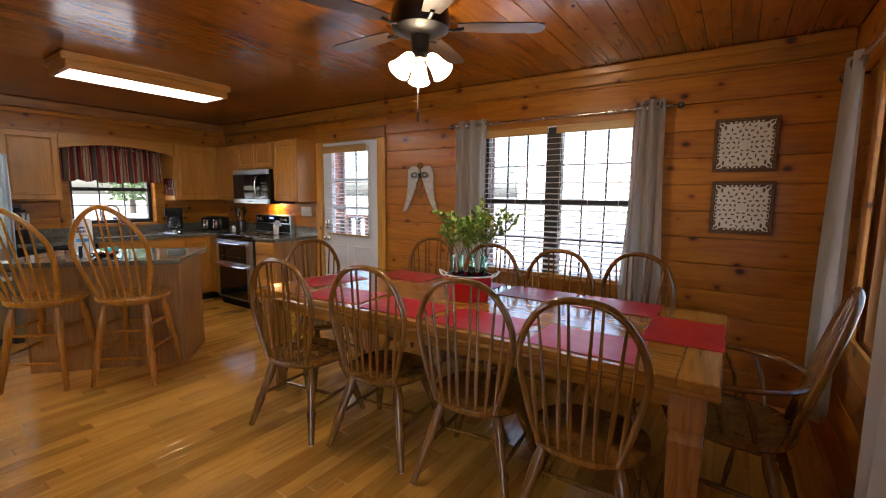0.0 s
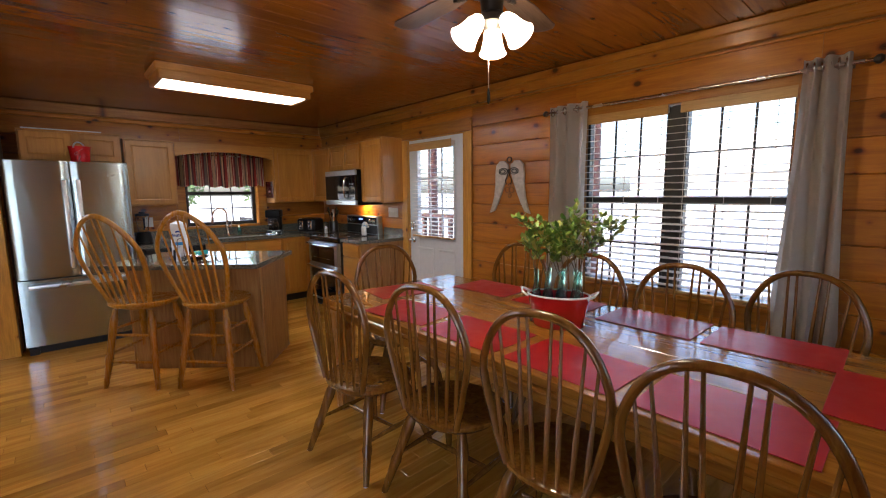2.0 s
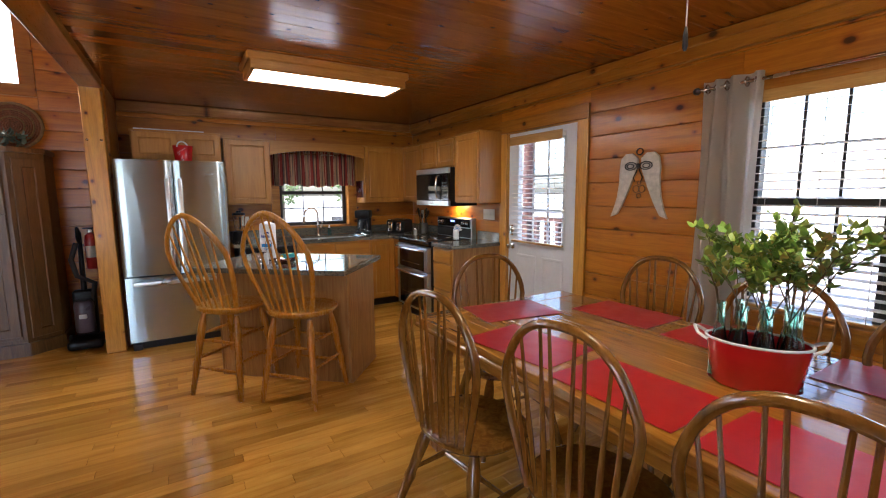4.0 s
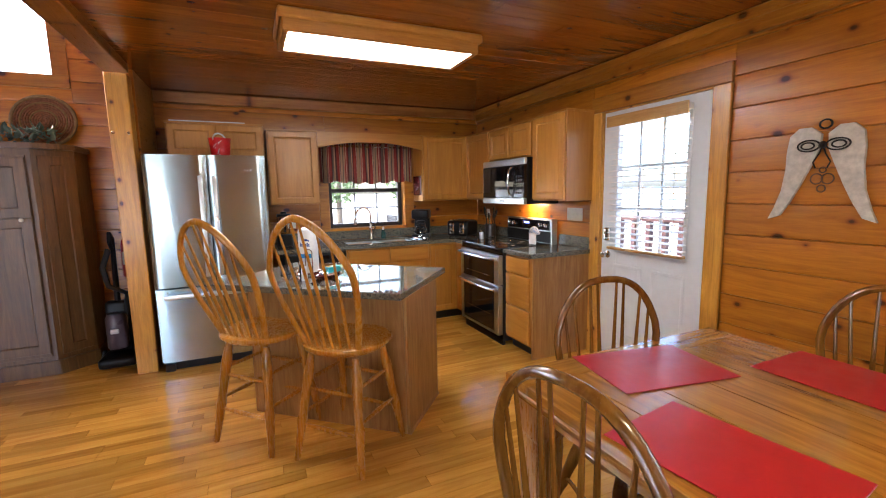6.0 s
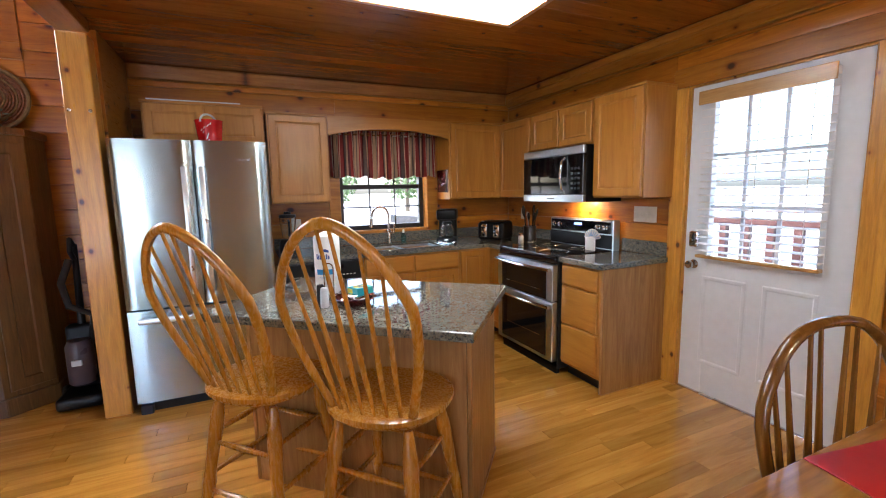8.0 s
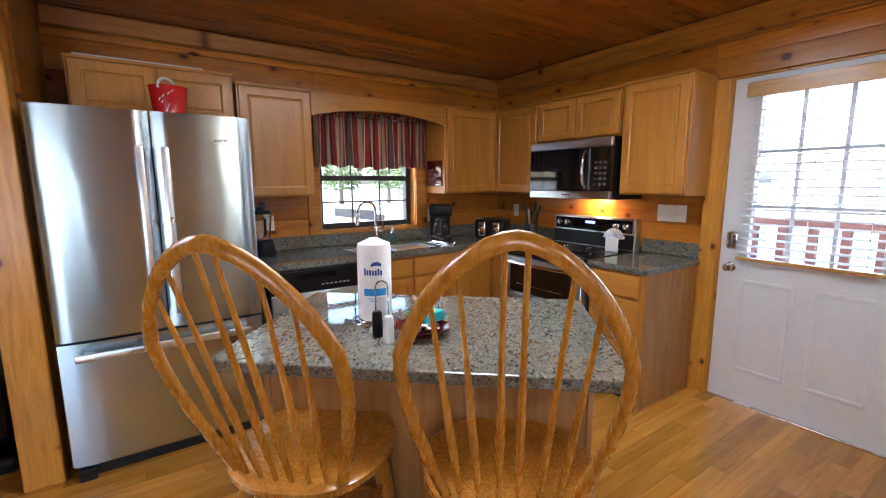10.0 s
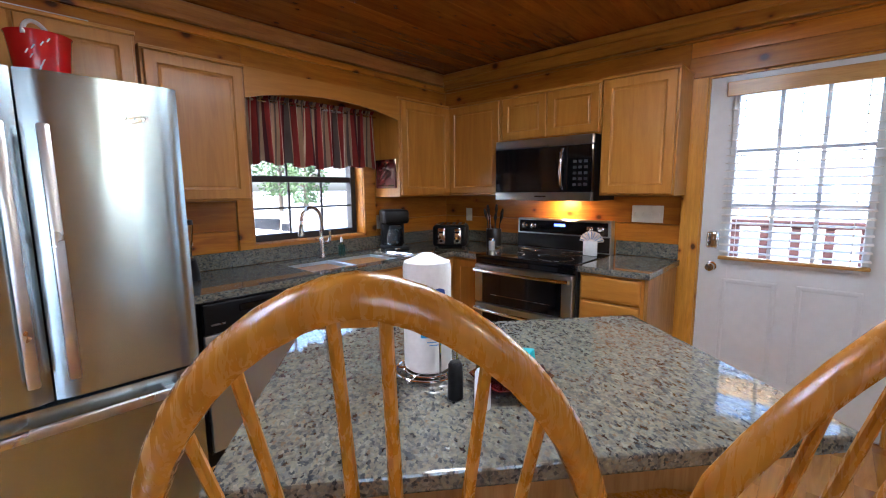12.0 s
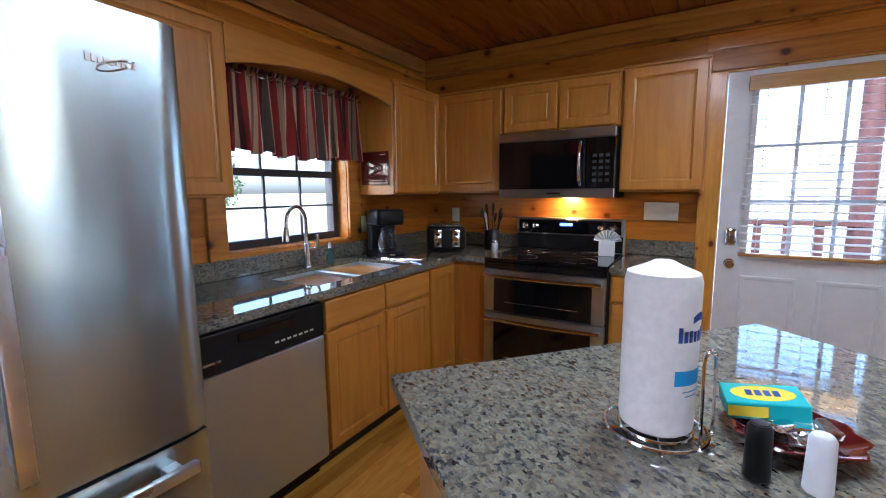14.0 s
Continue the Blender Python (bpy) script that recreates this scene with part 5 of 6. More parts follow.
# ---- wall decorations ----
def carved_square(m):
    f = thing("carved_wall_panel", m, "white pierced floral carving in a brown frame", "wall decoration", "carved panels")
    S = 0.36
    part("backing", box(0, -0.008, 0, S, -0.001, S), FRAMEWOOD, f)
    bm = bmesh.new()
    for a in ((0, 0, S, 0.022), (0, S - 0.022, S, S), (0, 0.022, 0.022, S - 0.022), (S - 0.022, 0.022, S, S - 0.022)):
        box(a[0], -0.022, a[1], a[2], -0.001, a[3], 0.003, bm=bm)
    part("frame", bm, FRAMEWOOD, f)
    # a pierced sheet: leaf-shaped holes in rings round a rosette and along the edge
    holes = []
    for r, n, ln, wd, tilt in ((0.040, 8, 0.011, 0.0045, 1.2), (0.066, 12, 0.012, 0.0050, 0.55), (0.098, 18, 0.013, 0.0055, 0.8), (0.130, 24, 0.012, 0.0050, -0.6)):
        for k in range(n):
            a = 2 * math.pi * (k + 0.5) / n
            holes.append((r * math.cos(a), r * math.sin(a), a + tilt * (-1) ** k, ln, wd))
    for sx in (-1, 1):
        for sz in (-1, 1):
            for dx, dz, da in ((0.140, 0.140, 0.0), (0.150, 0.112, 0.5), (0.112, 0.150, -0.5), (0.118, 0.118, 0.8)):
                holes.append((sx * dx, sz * dz, math.atan2(sz, sx) + da * sx * sz, 0.017, 0.0075))
    for k in range(9):
        t = -0.10 + 0.2 * k / 8
        for q in (-1, 1):
            holes.append((t, q * 0.150, 0.9 * (-1) ** k, 0.014, 0.006))
            holes.append((q * 0.150, t, 0.7 + 0.9 * (-1) ** k, 0.014, 0.006))
    N, W = 112, 0.164
    keep = set()
    for i in range(N):
        for j in range(N):
            x, z = -W + 2 * W * (i + 0.5) / N, -W + 2 * W * (j + 0.5) / N
            rim = W - 0.004 - 0.004 * abs(math.sin(58 * x)) - 0.004 * abs(math.sin(58 * z))
            if max(abs(x), abs(z)) < rim and not any((((x - hx) * math.cos(a) + (z - hz) * math.sin(a)) / ln) ** 2 + abs((-(x - hx) * math.sin(a) + (z - hz) * math.cos(a)) / wd) ** 1.4 < 1 for hx, hz, a, ln, wd in holes):
                keep.add((i, j))
    verts, faces, index = [], [], {}

    def vert(i, j, y):
        if (i, j, y) not in index:
            index[i, j, y] = len(verts)
            verts.append((S / 2 - W + 2 * W * i / N, y, S / 2 - W + 2 * W * j / N))
        return index[i, j, y]

    F0, B0 = -0.018, -0.0085
    for i, j in sorted(keep):
        ring = ((i, j), (i + 1, j), (i + 1, j + 1), (i, j + 1))
        faces.append([vert(p, q, F0) for p, q in ring])
        for k, side in enumerate(((i, j - 1), (i + 1, j), (i, j + 1), (i - 1, j))):
            if side not in keep:
                (pa, qa), (pb, qb) = ring[k], ring[(k + 1) % 4]
                faces.append([vert(pa, qa, F0), vert(pa, qa, B0), vert(pb, qb, B0), vert(pb, qb, F0)])
    me = bpy.data.meshes.new("carving")
    me.from_pydata(verts, [], faces)
    me.materials.append(LACE)
    carving = new("carving", me)
    carving.parent = f
    tagged(carving, "chalk-white carved tracery")
    return f


carved_square(pose(-0.025, YN - 0.001, 1.605))
carved_square(pose(-0.015, YN - 0.001, 1.180))

wing = thing("angel_wings", pose(-2.60, YN - 0.003, 1.25), "weathered grey-white wooden angel wings with iron bow", "wall decoration")
for s in (-1, 1):
    out = [(0.015, 0.46), (0.06, 0.50), (0.115, 0.50), (0.155, 0.46), (0.165, 0.38), (0.165, 0.28), (0.18, 0.16), (0.21, 0.06), (0.235, 0.0), (0.18, 0.02), (0.135, 0.10), (0.09, 0.20), (0.05, 0.30), (0.02, 0.38)]
    bm = bmesh.new()
    a = [bm.verts.new((s * x, -0.022, z * 0.96)) for x, z in out]
    b = [bm.verts.new((s * x, -0.002, z * 0.96)) for x, z in out]
    bm.faces.new(a)
    bm.faces.new(b[::-1])
    for i in range(len(out)):
        j = (i + 1) % len(out)
        bm.faces.new((a[i], b[i], b[j], a[j]))
    part("wing", bm, SPECKLE, wing, "chipped grey-white board wing")
for s in (-1, 1):
    for r, cx in ((0.038, 0.062), (0.022, 0.066)):
        part("bow_loop", tube([(s * (cx + r * 1.3 * math.cos(t)), -0.032, 0.385 + r * 0.75 * math.sin(t)) for t in [2 * math.pi * k / 20 for k in range(20)]], 0.004, 6, loop=True), IRON, wing)
part("halo", tube([(0.026 * math.cos(t), -0.02, 0.49 + 0.022 * math.sin(t)) for t in [2 * math.pi * k / 20 for k in range(20)]], 0.0045, 6, loop=True), IRON, wing)
part("knot", lathe([(0.01, -0.012), (0.02, 0), (0.01, 0.012)], 12), IRON, wing, at=pose(0, -0.032, 0.385, 90, 0, 0))
for q, a in enumerate((-0.5, 0.5)):
    part("bow_tail", tube([(0, -0.03, 0.385), (0.03 * a, -0.03, 0.34), (0.075 * a, -0.03, 0.30), (0.05 * a, -0.03, 0.27)], 0.006, 6, flat=0.5), IRON, wing)
for k, (x, z, r) in enumerate(((-0.024, 0.215, 0.026), (0.024, 0.215, 0.026), (0.0, 0.165, 0.018), (0.0, 0.26, 0.014))):
    part("scroll", tube([(x + r * math.cos(t), -0.012, z + r * math.sin(t)) for t in [2 * math.pi * q / 18 for q in range(18)]], 0.0035, 6, loop=True), FRAMEWOOD, wing)

# wall plates
def plate(m, w, h, toggles, label):
    p = thing("wall_plate", m, label, "switch plate", "wall plates")
    part("cover", box(0, -0.007, 0, w, -0.001, h, 0.003), PLATE, p)
    for k in range(toggles):
        x = w * (k + 0.5) / toggles
        part("toggle", box(x - 0.006, -0.016, h / 2 - 0.014, x + 0.006, -0.0075, h / 2 + 0.010, 0.003), PLATE, p)
    return p


plate(pose(-4.56, YN - 0.001, 1.15), 0.205, 0.118, 4, "ivory four-gang switch plate beside the door")
plate(pose(-6.055, YN - 0.001, 1.10), 0.07, 0.115, 1, "ivory wall plate above the counter")
plate(pose(XW + 0.001, 4.295, 1.07, 0, 0, 90), 0.07, 0.115, 1, "ivory wall plate beside the sink window")
plate(pose(XW + 0.001, 4.385, 1.07, 0, 0, 90), 0.07, 0.115, 1, "ivory wall plate beside the sink window")
plate(pose(XW + 0.001, 2.83, 1.07, 0, 0, 90), 0.075, 0.115, 1, "ivory wall plate behind the blender")
pq = thing("tile_plaque", pose(-6.27, 4.283, 1.40), "glossy wine-red embossed tile on the cabinet side", "wall decoration")
part("tile", rings_panel(0.235, 0.225, [(0, -0.004), (0.004, -0.012), (0.02, -0.012), (0.026, -0.008)], -0.001), WINE_GLASS, pq)
bm = bmesh.new()
for k in range(5):
    tube([(0.1175 + 0.035 * math.cos(a + k * 1.256) + 0.03 * math.cos(k * 1.256), -0.009, 0.1125 + 0.03 * math.sin(k * 1.256) + 0.025 * math.sin(a)) for a in [2 * math.pi * q / 12 for q in range(12)]], 0.005, 6, bm, loop=True)
part("relief", bm, WINE_GLASS, pq, smooth=True)

# ---- ceiling fan ----
FX, FY = -1.25, 3.375
fan = thing("ceiling_fan", pose(FX, FY, 0), "dark bronze ceiling fan with three lit glass shades", "fan")
part("motor", lathe([(0.075, 2.437), (0.085, 2.37), (0.14, 2.355), (0.15, 2.31), (0.145, 2.255), (0.11, 2.235), (0.05, 2.225)], 28), FANBROWN, fan, "dark bronze housing", True)
part("light_stem", lathe([(0.05, 2.224), (0.042, 2.15), (0.055, 2.135), (0.055, 2.11), (0.03, 2.09)], 20), FANBROWN, fan, smooth=True)
for k in range(5):
    a = radians(34 + 72 * k)
    arm = part("blade_arm", tube([(0.12, 0, 2.262), (0.17, 0, 2.252), (0.22, 0, 2.262)], [0.012, 0.010, 0.012], 8, flat=0.6), FANBROWN, fan, at=pose(0, 0, 0, 0, 0, math.degrees(a)))
    bl = bmesh.new()
    out = [(0.19, -0.045), (0.30, -0.062), (0.58, -0.068), (0.62, -0.045), (0.63, 0.0), (0.62, 0.045), (0.58, 0.068), (0.30, 0.062), (0.19, 0.045)]
    up = [bl.verts.new((x, y, 2.273)) for x, y in out]
    dn = [bl.verts.new((x, y, 2.267)) for x, y in out]
    bl.faces.new(up)
    bl.faces.new(dn[::-1])
    for i in range(9):
        bl.faces.new((up[i], dn[i], dn[(i + 1) % 9], up[(i + 1) % 9]))
    part("blade", bl, BLADE, fan, at=pose(0, 0, 0, 0, 0, math.degrees(a)))
for k in range(3):
    a = 250 + 120 * k
    prof = [(0.018, 0.0), (0.027, -0.010), (0.036, -0.035), (0.041, -0.070), (0.050, -0.105), (0.058, -0.118), (0.055, -0.118), (0.046, -0.104), (0.037, -0.070), (0.032, -0.036), (0.016, -0.006)]
    m = pose(0, 0, 2.125, 0, 0, a) @ pose(0.052, 0, 0, 0, -40, 0)
    part("arm", tube([(0, 0, 2.12), (0.062 * math.cos(radians(a)), 0.062 * math.sin(radians(a)), 2.125)], 0.016, 8), FANBROWN, fan)
    part("shade", lathe(prof, 22, close=False), LAMP_GLASS, fan, "glowing frosted glass shade", True, m)
part("pull_chain", tube([(0.0, -0.02, 2.09), (0.0, -0.02, 1.86)], 0.0018, 6), NICKEL, fan)
part("pull_fob", lathe([(0.003, 0), (0.006, -0.02), (0.007, -0.05), (0.003, -0.06)], 10), IRON, fan, at=pose(0, -0.02, 1.86))
fl = new("fan_lamp", bpy.data.lights.new("fan_lamp", "POINT"))
fl.data.energy, fl.data.shadow_soft_size, fl.data.color = 3.8, 0.06, (1.0, 0.78, 0.48)
fl.location = (FX, FY, 1.98)

# ---- red tub with bottles and leafy branches ----
tub = thing("red_tub", pose(-1.24, 3.88, 0.763, 0, 0, 25), "red enamel oval tub with white rim and handles", "tub")


def oval(levels, seg=36, close=True):
    bm = lathe(levels, seg, close=close)
    bm.transform(Matrix.Diagonal((1.45, 1.0, 1.0, 1.0)))
    return bm


part("bowl", oval([(0.001, 0.0), (0.082, 0.0), (0.088, 0.008), (0.105, 0.162), (0.101, 0.162), (0.085, 0.012), (0.001, 0.008)], close=False), RED, tub, "red enamel bowl", True)
part("rim", tube([(0.1525 * math.cos(a), 0.105 * math.sin(a), 0.164) for a in [2 * math.pi * k / 40 for k in range(40)]], 0.005, 8, loop=True), WHITE, tub, "white rolled rim", True)
for s in (-1, 1):
    part("handle", tube([(s * 0.145, -0.045, 0.155), (s * 0.175, -0.04, 0.172), (s * 0.19, 0.0, 0.187), (s * 0.175, 0.04, 0.172), (s * 0.145, 0.045, 0.155)], 0.006, 8), WHITE, tub, "white wire handle", True)
bot = thing("glass_bottle", pose(-1.34, 3.83, 0.773), "pale aqua glass bottle standing in the red tub", "bottle", "bottles in the tub")
part("body", lathe([(0.001, 0.0), (0.027, 0.0), (0.030, 0.006), (0.028, 0.06), (0.031, 0.10), (0.024, 0.15), (0.014, 0.20), (0.012, 0.26), (0.015, 0.267), (0.015, 0.278), (0.010, 0.278), (0.010, 0.20), (0.026, 0.10), (0.026, 0.010), (0.001, 0.008)], 18, close=False), AQUA, bot, smooth=True)
spots = [(-1.34, 3.83)]
for x, y in ((-1.27, 3.82), (-1.20, 3.85), (-1.14, 3.91), (-1.32, 3.90), (-1.25, 3.93), (-1.18, 3.945), (-1.23, 3.875), (-1.155, 3.885)):
    copy_thing(bot, pose(x, y, 0.773, random.uniform(-2, 2), random.uniform(-2, 2), random.uniform(0, 90)))
    spots.append((x, y))
rng = random.Random(21)
br = thing("leafy_branches", pose(-1.24, 3.88, 0.98), "light green leafy branches standing in the bottles", "plant")
stems, leaves = bmesh.new(), bmesh.new()


def leaf(at, d, size):
    d = d.normalized()
    side = d.cross(Vector((0, 0, 1)))
    side = side.normalized() if side.length > 0.1 else Vector((1, 0, 0))
    side = (side + Vector((rng.uniform(-0.5, 0.5), rng.uniform(-0.5, 0.5), rng.uniform(-0.5, 0.5)))).normalized()
    nrm = d.cross(side).normalized()
    rows_ = []
    for t, w in ((0, 0.02), (0.25, 0.26), (0.55, 0.30), (0.85, 0.14), (1.0, 0.01)):
        p = at + d * size * t - nrm * size * 0.18 * t * t
        rows_.append((leaves.verts.new(p - side * w * size + nrm * w * size * 0.25), leaves.verts.new(p), leaves.verts.new(p + side * w * size + nrm * w * size * 0.25)))
    for a, b in zip(rows_, rows_[1:]):
        leaves.faces.new((a[0], a[1], b[1], b[0]))
        leaves.faces.new((a[1], a[2], b[2], b[1]))


def grow(p, d, length, r, depth):
    pts = [p]
    n = 7
    for k in range(n):
        d = (d + Vector((rng.uniform(-0.22, 0.22), rng.uniform(-0.22, 0.22), rng.uniform(-0.10, 0.10)))).normalized()
        p = p + d * length / n
        pts.append(p)
        if k >= 2 or depth:
            for _ in range(3 if depth else 2):
                if rng.random() < 0.8:
                    out = (d * 0.4 + Vector((rng.uniform(-1, 1), rng.uniform(-1, 1), rng.uniform(-0.3, 0.6)))).normalized()
                    leaf(p, out, rng.uniform(0.024, 0.044))
        if depth == 0 and k in (2, 3, 4, 5):
            out = (d * 0.8 + Vector((rng.uniform(-1, 1), rng.uniform(-1, 1), 0.1))).normalized()
            grow(p, out, length * rng.uniform(0.25, 0.42), r * 0.6, 1)
    tube(pts, [r * (1 - 0.6 * i / n) for i in range(n + 1)], 5, stems)


for x, y in spots * 2:
    base = Vector((x + 1.24, y - 3.88, 0.03))
    grow(base, Vector((base.x * 1.0 + rng.uniform(-0.30, 0.30), base.y * 1.0 + rng.uniform(-0.22, 0.22), 1.0)), rng.uniform(0.22, 0.36), 0.0028, 0)
tagged(part("stems", stems, BARK, br), kind="stuff")
tagged(part("leaves", leaves, LEAF, br, "light green pointed leaves", True), kind="stuff")

# ---- things on the island ----
ph = thing("paper_towel_holder", pose(-4.272, 2.79, 0.9145, 0, 0, 66), "chrome wire holder under a paper towel roll", "towel holder")
for r in (0.085, 0.06, 0.035):
    part("base_ring", tube([(r * math.cos(a), r * math.sin(a), 0.012) for a in [2 * math.pi * k / 28 for k in range(28)]], 0.003, 6, loop=True), CHROME, ph, smooth=True)
for k in range(5):
    a = 2 * math.pi * k / 5
    part("spoke", tube([(0.03 * math.cos(a), 0.03 * math.sin(a), 0.012), (0.095 * math.cos(a), 0.095 * math.sin(a), 0.006)], 0.003, 6), CHROME, ph)
part("guard", tube([(0.0, -0.078, 0.012), (0.0, -0.076, 0.15)] + [(0.022 - 0.022 * math.cos(a), -0.076, 0.15 + 0.022 * math.sin(a)) for a in [math.pi * k / 8 for k in range(1, 8)]] + [(0.044, -0.076, 0.15), (0.044, -0.078, 0.012)], 0.003, 6), CHROME, ph, smooth=True)
tw = thing("paper_towel_roll", pose(-4.272, 2.79, 0.931, 0, 0, 62), "wrapped paper towel roll with blue print", "paper towel")
part("roll", lathe([(0.050, 0.0), (0.060, 0.008), (0.0615, 0.02), (0.0615, 0.265), (0.058, 0.28), (0.03, 0.292), (0.015, 0.300), (0.004, 0.297)], 36), PAPER, tw, "white plastic-wrapped roll", True)


def wrap_band(z0, z1, a0, a1, r=0.0622, n=14, arch=0.0):
    bm = bmesh.new()
    lo, hi = [], []
    for k in range(n + 1):
        a = radians(a0 + (a1 - a0) * k / n)
        t = k / n
        lift = arch * math.sin(math.pi * t)
        lo.append(bm.verts.new((r * math.cos(a), r * math.sin(a), z0 + lift * 0.6)))
        hi.append(bm.verts.new((r * math.cos(a), r * math.sin(a), z1 + lift)))
    for k in range(n):
        bm.faces.new((lo[k], lo[k + 1], hi[k + 1], hi[k]))
    return bm


part("blue_band", wrap_band(0.098, 0.124, -124, -48), SKYBLUE, tw, "sky-blue printed band")
for k, h in enumerate((0.026, 0.019, 0.020, 0.018, 0.019, 0.024, 0.018)):
    part("brand_mark", wrap_band(0.172, 0.172 + h, -122 + 9 * k, -115.5 + 9 * k, n=3), BLUE, tw, "dark blue printed bar")
part("brand_mark", wrap_band(0.203, 0.214, -98, -64, arch=0.007), BLUE, tw, "dark blue printed wave")
part("small_print", wrap_band(0.086, 0.088, -110, -65), SKYBLUE, tw)
part("small_print", wrap_band(0.078, 0.080, -105, -75), SKYBLUE, tw)
dish = thing("ruby_dish", pose(-4.065, 2.865, 0.9145), "ruby glass dish with foil-wrapped sweets", "dish")
bm = bmesh.new()
rings_ = []
for r, z in ((0.03, 0.004), (0.055, 0.0), (0.075, 0.012), (0.097, 0.030), (0.093, 0.031), (0.070, 0.016), (0.03, 0.010)):
    rings_.append([bm.verts.new(((r + (0.006 * math.cos(10 * 2 * math.pi * k / 40) if r > 0.08 else 0)) * math.cos(2 * math.pi * k / 40), (r + (0.006 * math.cos(10 * 2 * math.pi * k / 40) if r > 0.08 else 0)) * math.sin(2 * math.pi * k / 40), z)) for k in range(40)])
for a, b in zip(rings_, rings_[1:] + rings_[:1]):
    for k in range(40):
        bm.faces.new((a[k], a[(k + 1) % 40], b[(k + 1) % 40], b[k]))
part("bowl", bm, WINE_GLASS, dish, "scalloped dark red glass", True)
for k in range(12):
    a, r = rng.uniform(0, 6.28), rng.uniform(0.01, 0.06)
    c = box(-0.024, -0.014, -0.006, 0.024, 0.014, 0.006, 0.004)
    for v in c.verts:
        v.co += Vector((rng.uniform(-1, 1), rng.uniform(-1, 1), rng.uniform(-1, 1))) * 0.004
    part("foil_packet", c, FOIL, dish, "crumpled silver packet", at=pose(r * math.cos(a), r * math.sin(a), 0.024 + 0.010 * (k % 2), rng.uniform(-20, 20), rng.uniform(-20, 20), rng.uniform(0, 180)))
carton = thing("soap_carton", pose(-4.105, 2.905, 0.9635, 4, -6, 8), "teal and yellow soap carton lying on the dish", "carton")
part("box", box(-0.062, -0.038, -0.016, 0.062, 0.038, 0.016, 0.002), TEAL, carton)
def ellipse(rx, ry, z, n=24):
    bm = bmesh.new()
    lo = [bm.verts.new((rx * math.cos(2 * math.pi * k / n), ry * math.sin(2 * math.pi * k / n), z)) for k in range(n)]
    hi = [bm.verts.new((v.co.x, v.co.y, z + 0.0006)) for v in lo]
    bm.faces.new(hi)
    bm.faces.new(lo[::-1])
    for k in range(n):
        bm.faces.new((lo[k], lo[(k + 1) % n], hi[(k + 1) % n], hi[k]))
    return bm
part("yellow_print", ellipse(0.050, 0.027, 0.0164), YELLOW, carton, "yellow oval print")
for k in range(4):
    part("brand_mark", box(-0.026 + 0.014 * k, -0.010, 0.0172, -0.016 + 0.014 * k, 0.010, 0.0176), BLUE, carton, "dark blue printed bar")
part("yellow_print", box(-0.06, -0.0384, -0.010, 0.0, -0.0381, 0.010), YELLOW, carton)
for nm, mt, x, y, lb in (("pepper_shaker", BLACK, -4.126, 2.728, "black ceramic pepper shaker on the island"), ("salt_shaker", WHITE, -4.053, 2.733, "white ceramic salt shaker on the island")):
    s = thing(nm, pose(x, y, 0.9145), lb, "shaker")
    part("body", lathe([(0.016, 0), (0.0185, 0.003), (0.0175, 0.05), (0.0165, 0.082), (0.013, 0.088)], 22), mt, s, smooth=True)
    part("cap", lathe([(0.012, 0.0885), (0.011, 0.0895), (0.004, 0.090)], 16), mt, s)

# ---- counter things ----
cm = thing("coffee_maker", pose(-6.10, 4.30, 0.9145, 0, 0, 60), "black drip coffee maker with glass jug", "coffee maker")
part("base", box(-0.10, -0.13, 0, 0.10, 0.11, 0.035, 0.012, seg=3), BLACK, cm, smooth=True)
part("tower", box(-0.09, 0.02, 0.036, 0.09, 0.11, 0.30, 0.012, seg=3), BLACK, cm, smooth=True)
part("brew_head", box(-0.10, -0.12, 0.215, 0.10, 0.11, 0.32, 0.02, seg=3), BLACK, cm, smooth=True)
part("jug", lathe([(0.001, 0.038), (0.055, 0.038), (0.066, 0.06), (0.066, 0.12), (0.05, 0.16), (0.05, 0.175)], 22, close=False), CLEAR, cm, "glass jug", True, pose(0, -0.05, 0))
part("jug_handle", tube([(0, -0.10, 0.165), (0, -0.155, 0.16), (0, -0.155, 0.08), (0, -0.115, 0.07)], 0.008, 8), BLACK, cm, smooth=True)
part("jug_lid", lathe([(0.052, 0.176), (0.045, 0.195), (0.01, 0.2)], 20), BLACK, cm, at=pose(0, -0.05, 0))
part("switch", box(-0.02, -0.134, 0.012, 0.02, -0.130, 0.026, 0.001), CHROME, cm)
ts = thing("toaster", pose(-5.86, 4.72, 0.9145, 0, 0, 35), "black and chrome four-slice toaster", "toaster")
part("shell", box(-0.14, -0.13, 0.012, 0.14, 0.13, 0.19, 0.03, seg=4), BLACK, ts, smooth=True)
part("top_plate", box(-0.115, -0.10, 0.1905, 0.115, 0.10, 0.196, 0.002), NICKEL, ts)
for x in (-0.075, -0.025, 0.025, 0.075):
    part("slot", box(x - 0.012, -0.08, 0.1965, x + 0.012, 0.08, 0.1985), BLACK, ts)
for x in (-0.065, 0.065):
    part("chrome_panel", box(x - 0.030, -0.140, 0.04, x + 0.030, -0.131, 0.165, 0.008, seg=2), CHROME, ts, "bright lever panel", True)
    part("lever", box(x - 0.016, -0.160, 0.125, x + 0.016, -0.141, 0.142, 0.004), BLACK, ts)
    part("dial", lathe([(0.014, 0), (0.012, 0.012)], 14), BLACK, ts, at=pose(x, -0.1405, 0.065, 90, 0, 0))
for x in (-0.11, 0.11):
    for y in (-0.10, 0.10):
        part("foot", lathe([(0.012, 0), (0.012, 0.013)], 10), RUBBER, ts, at=pose(x, y, 0))
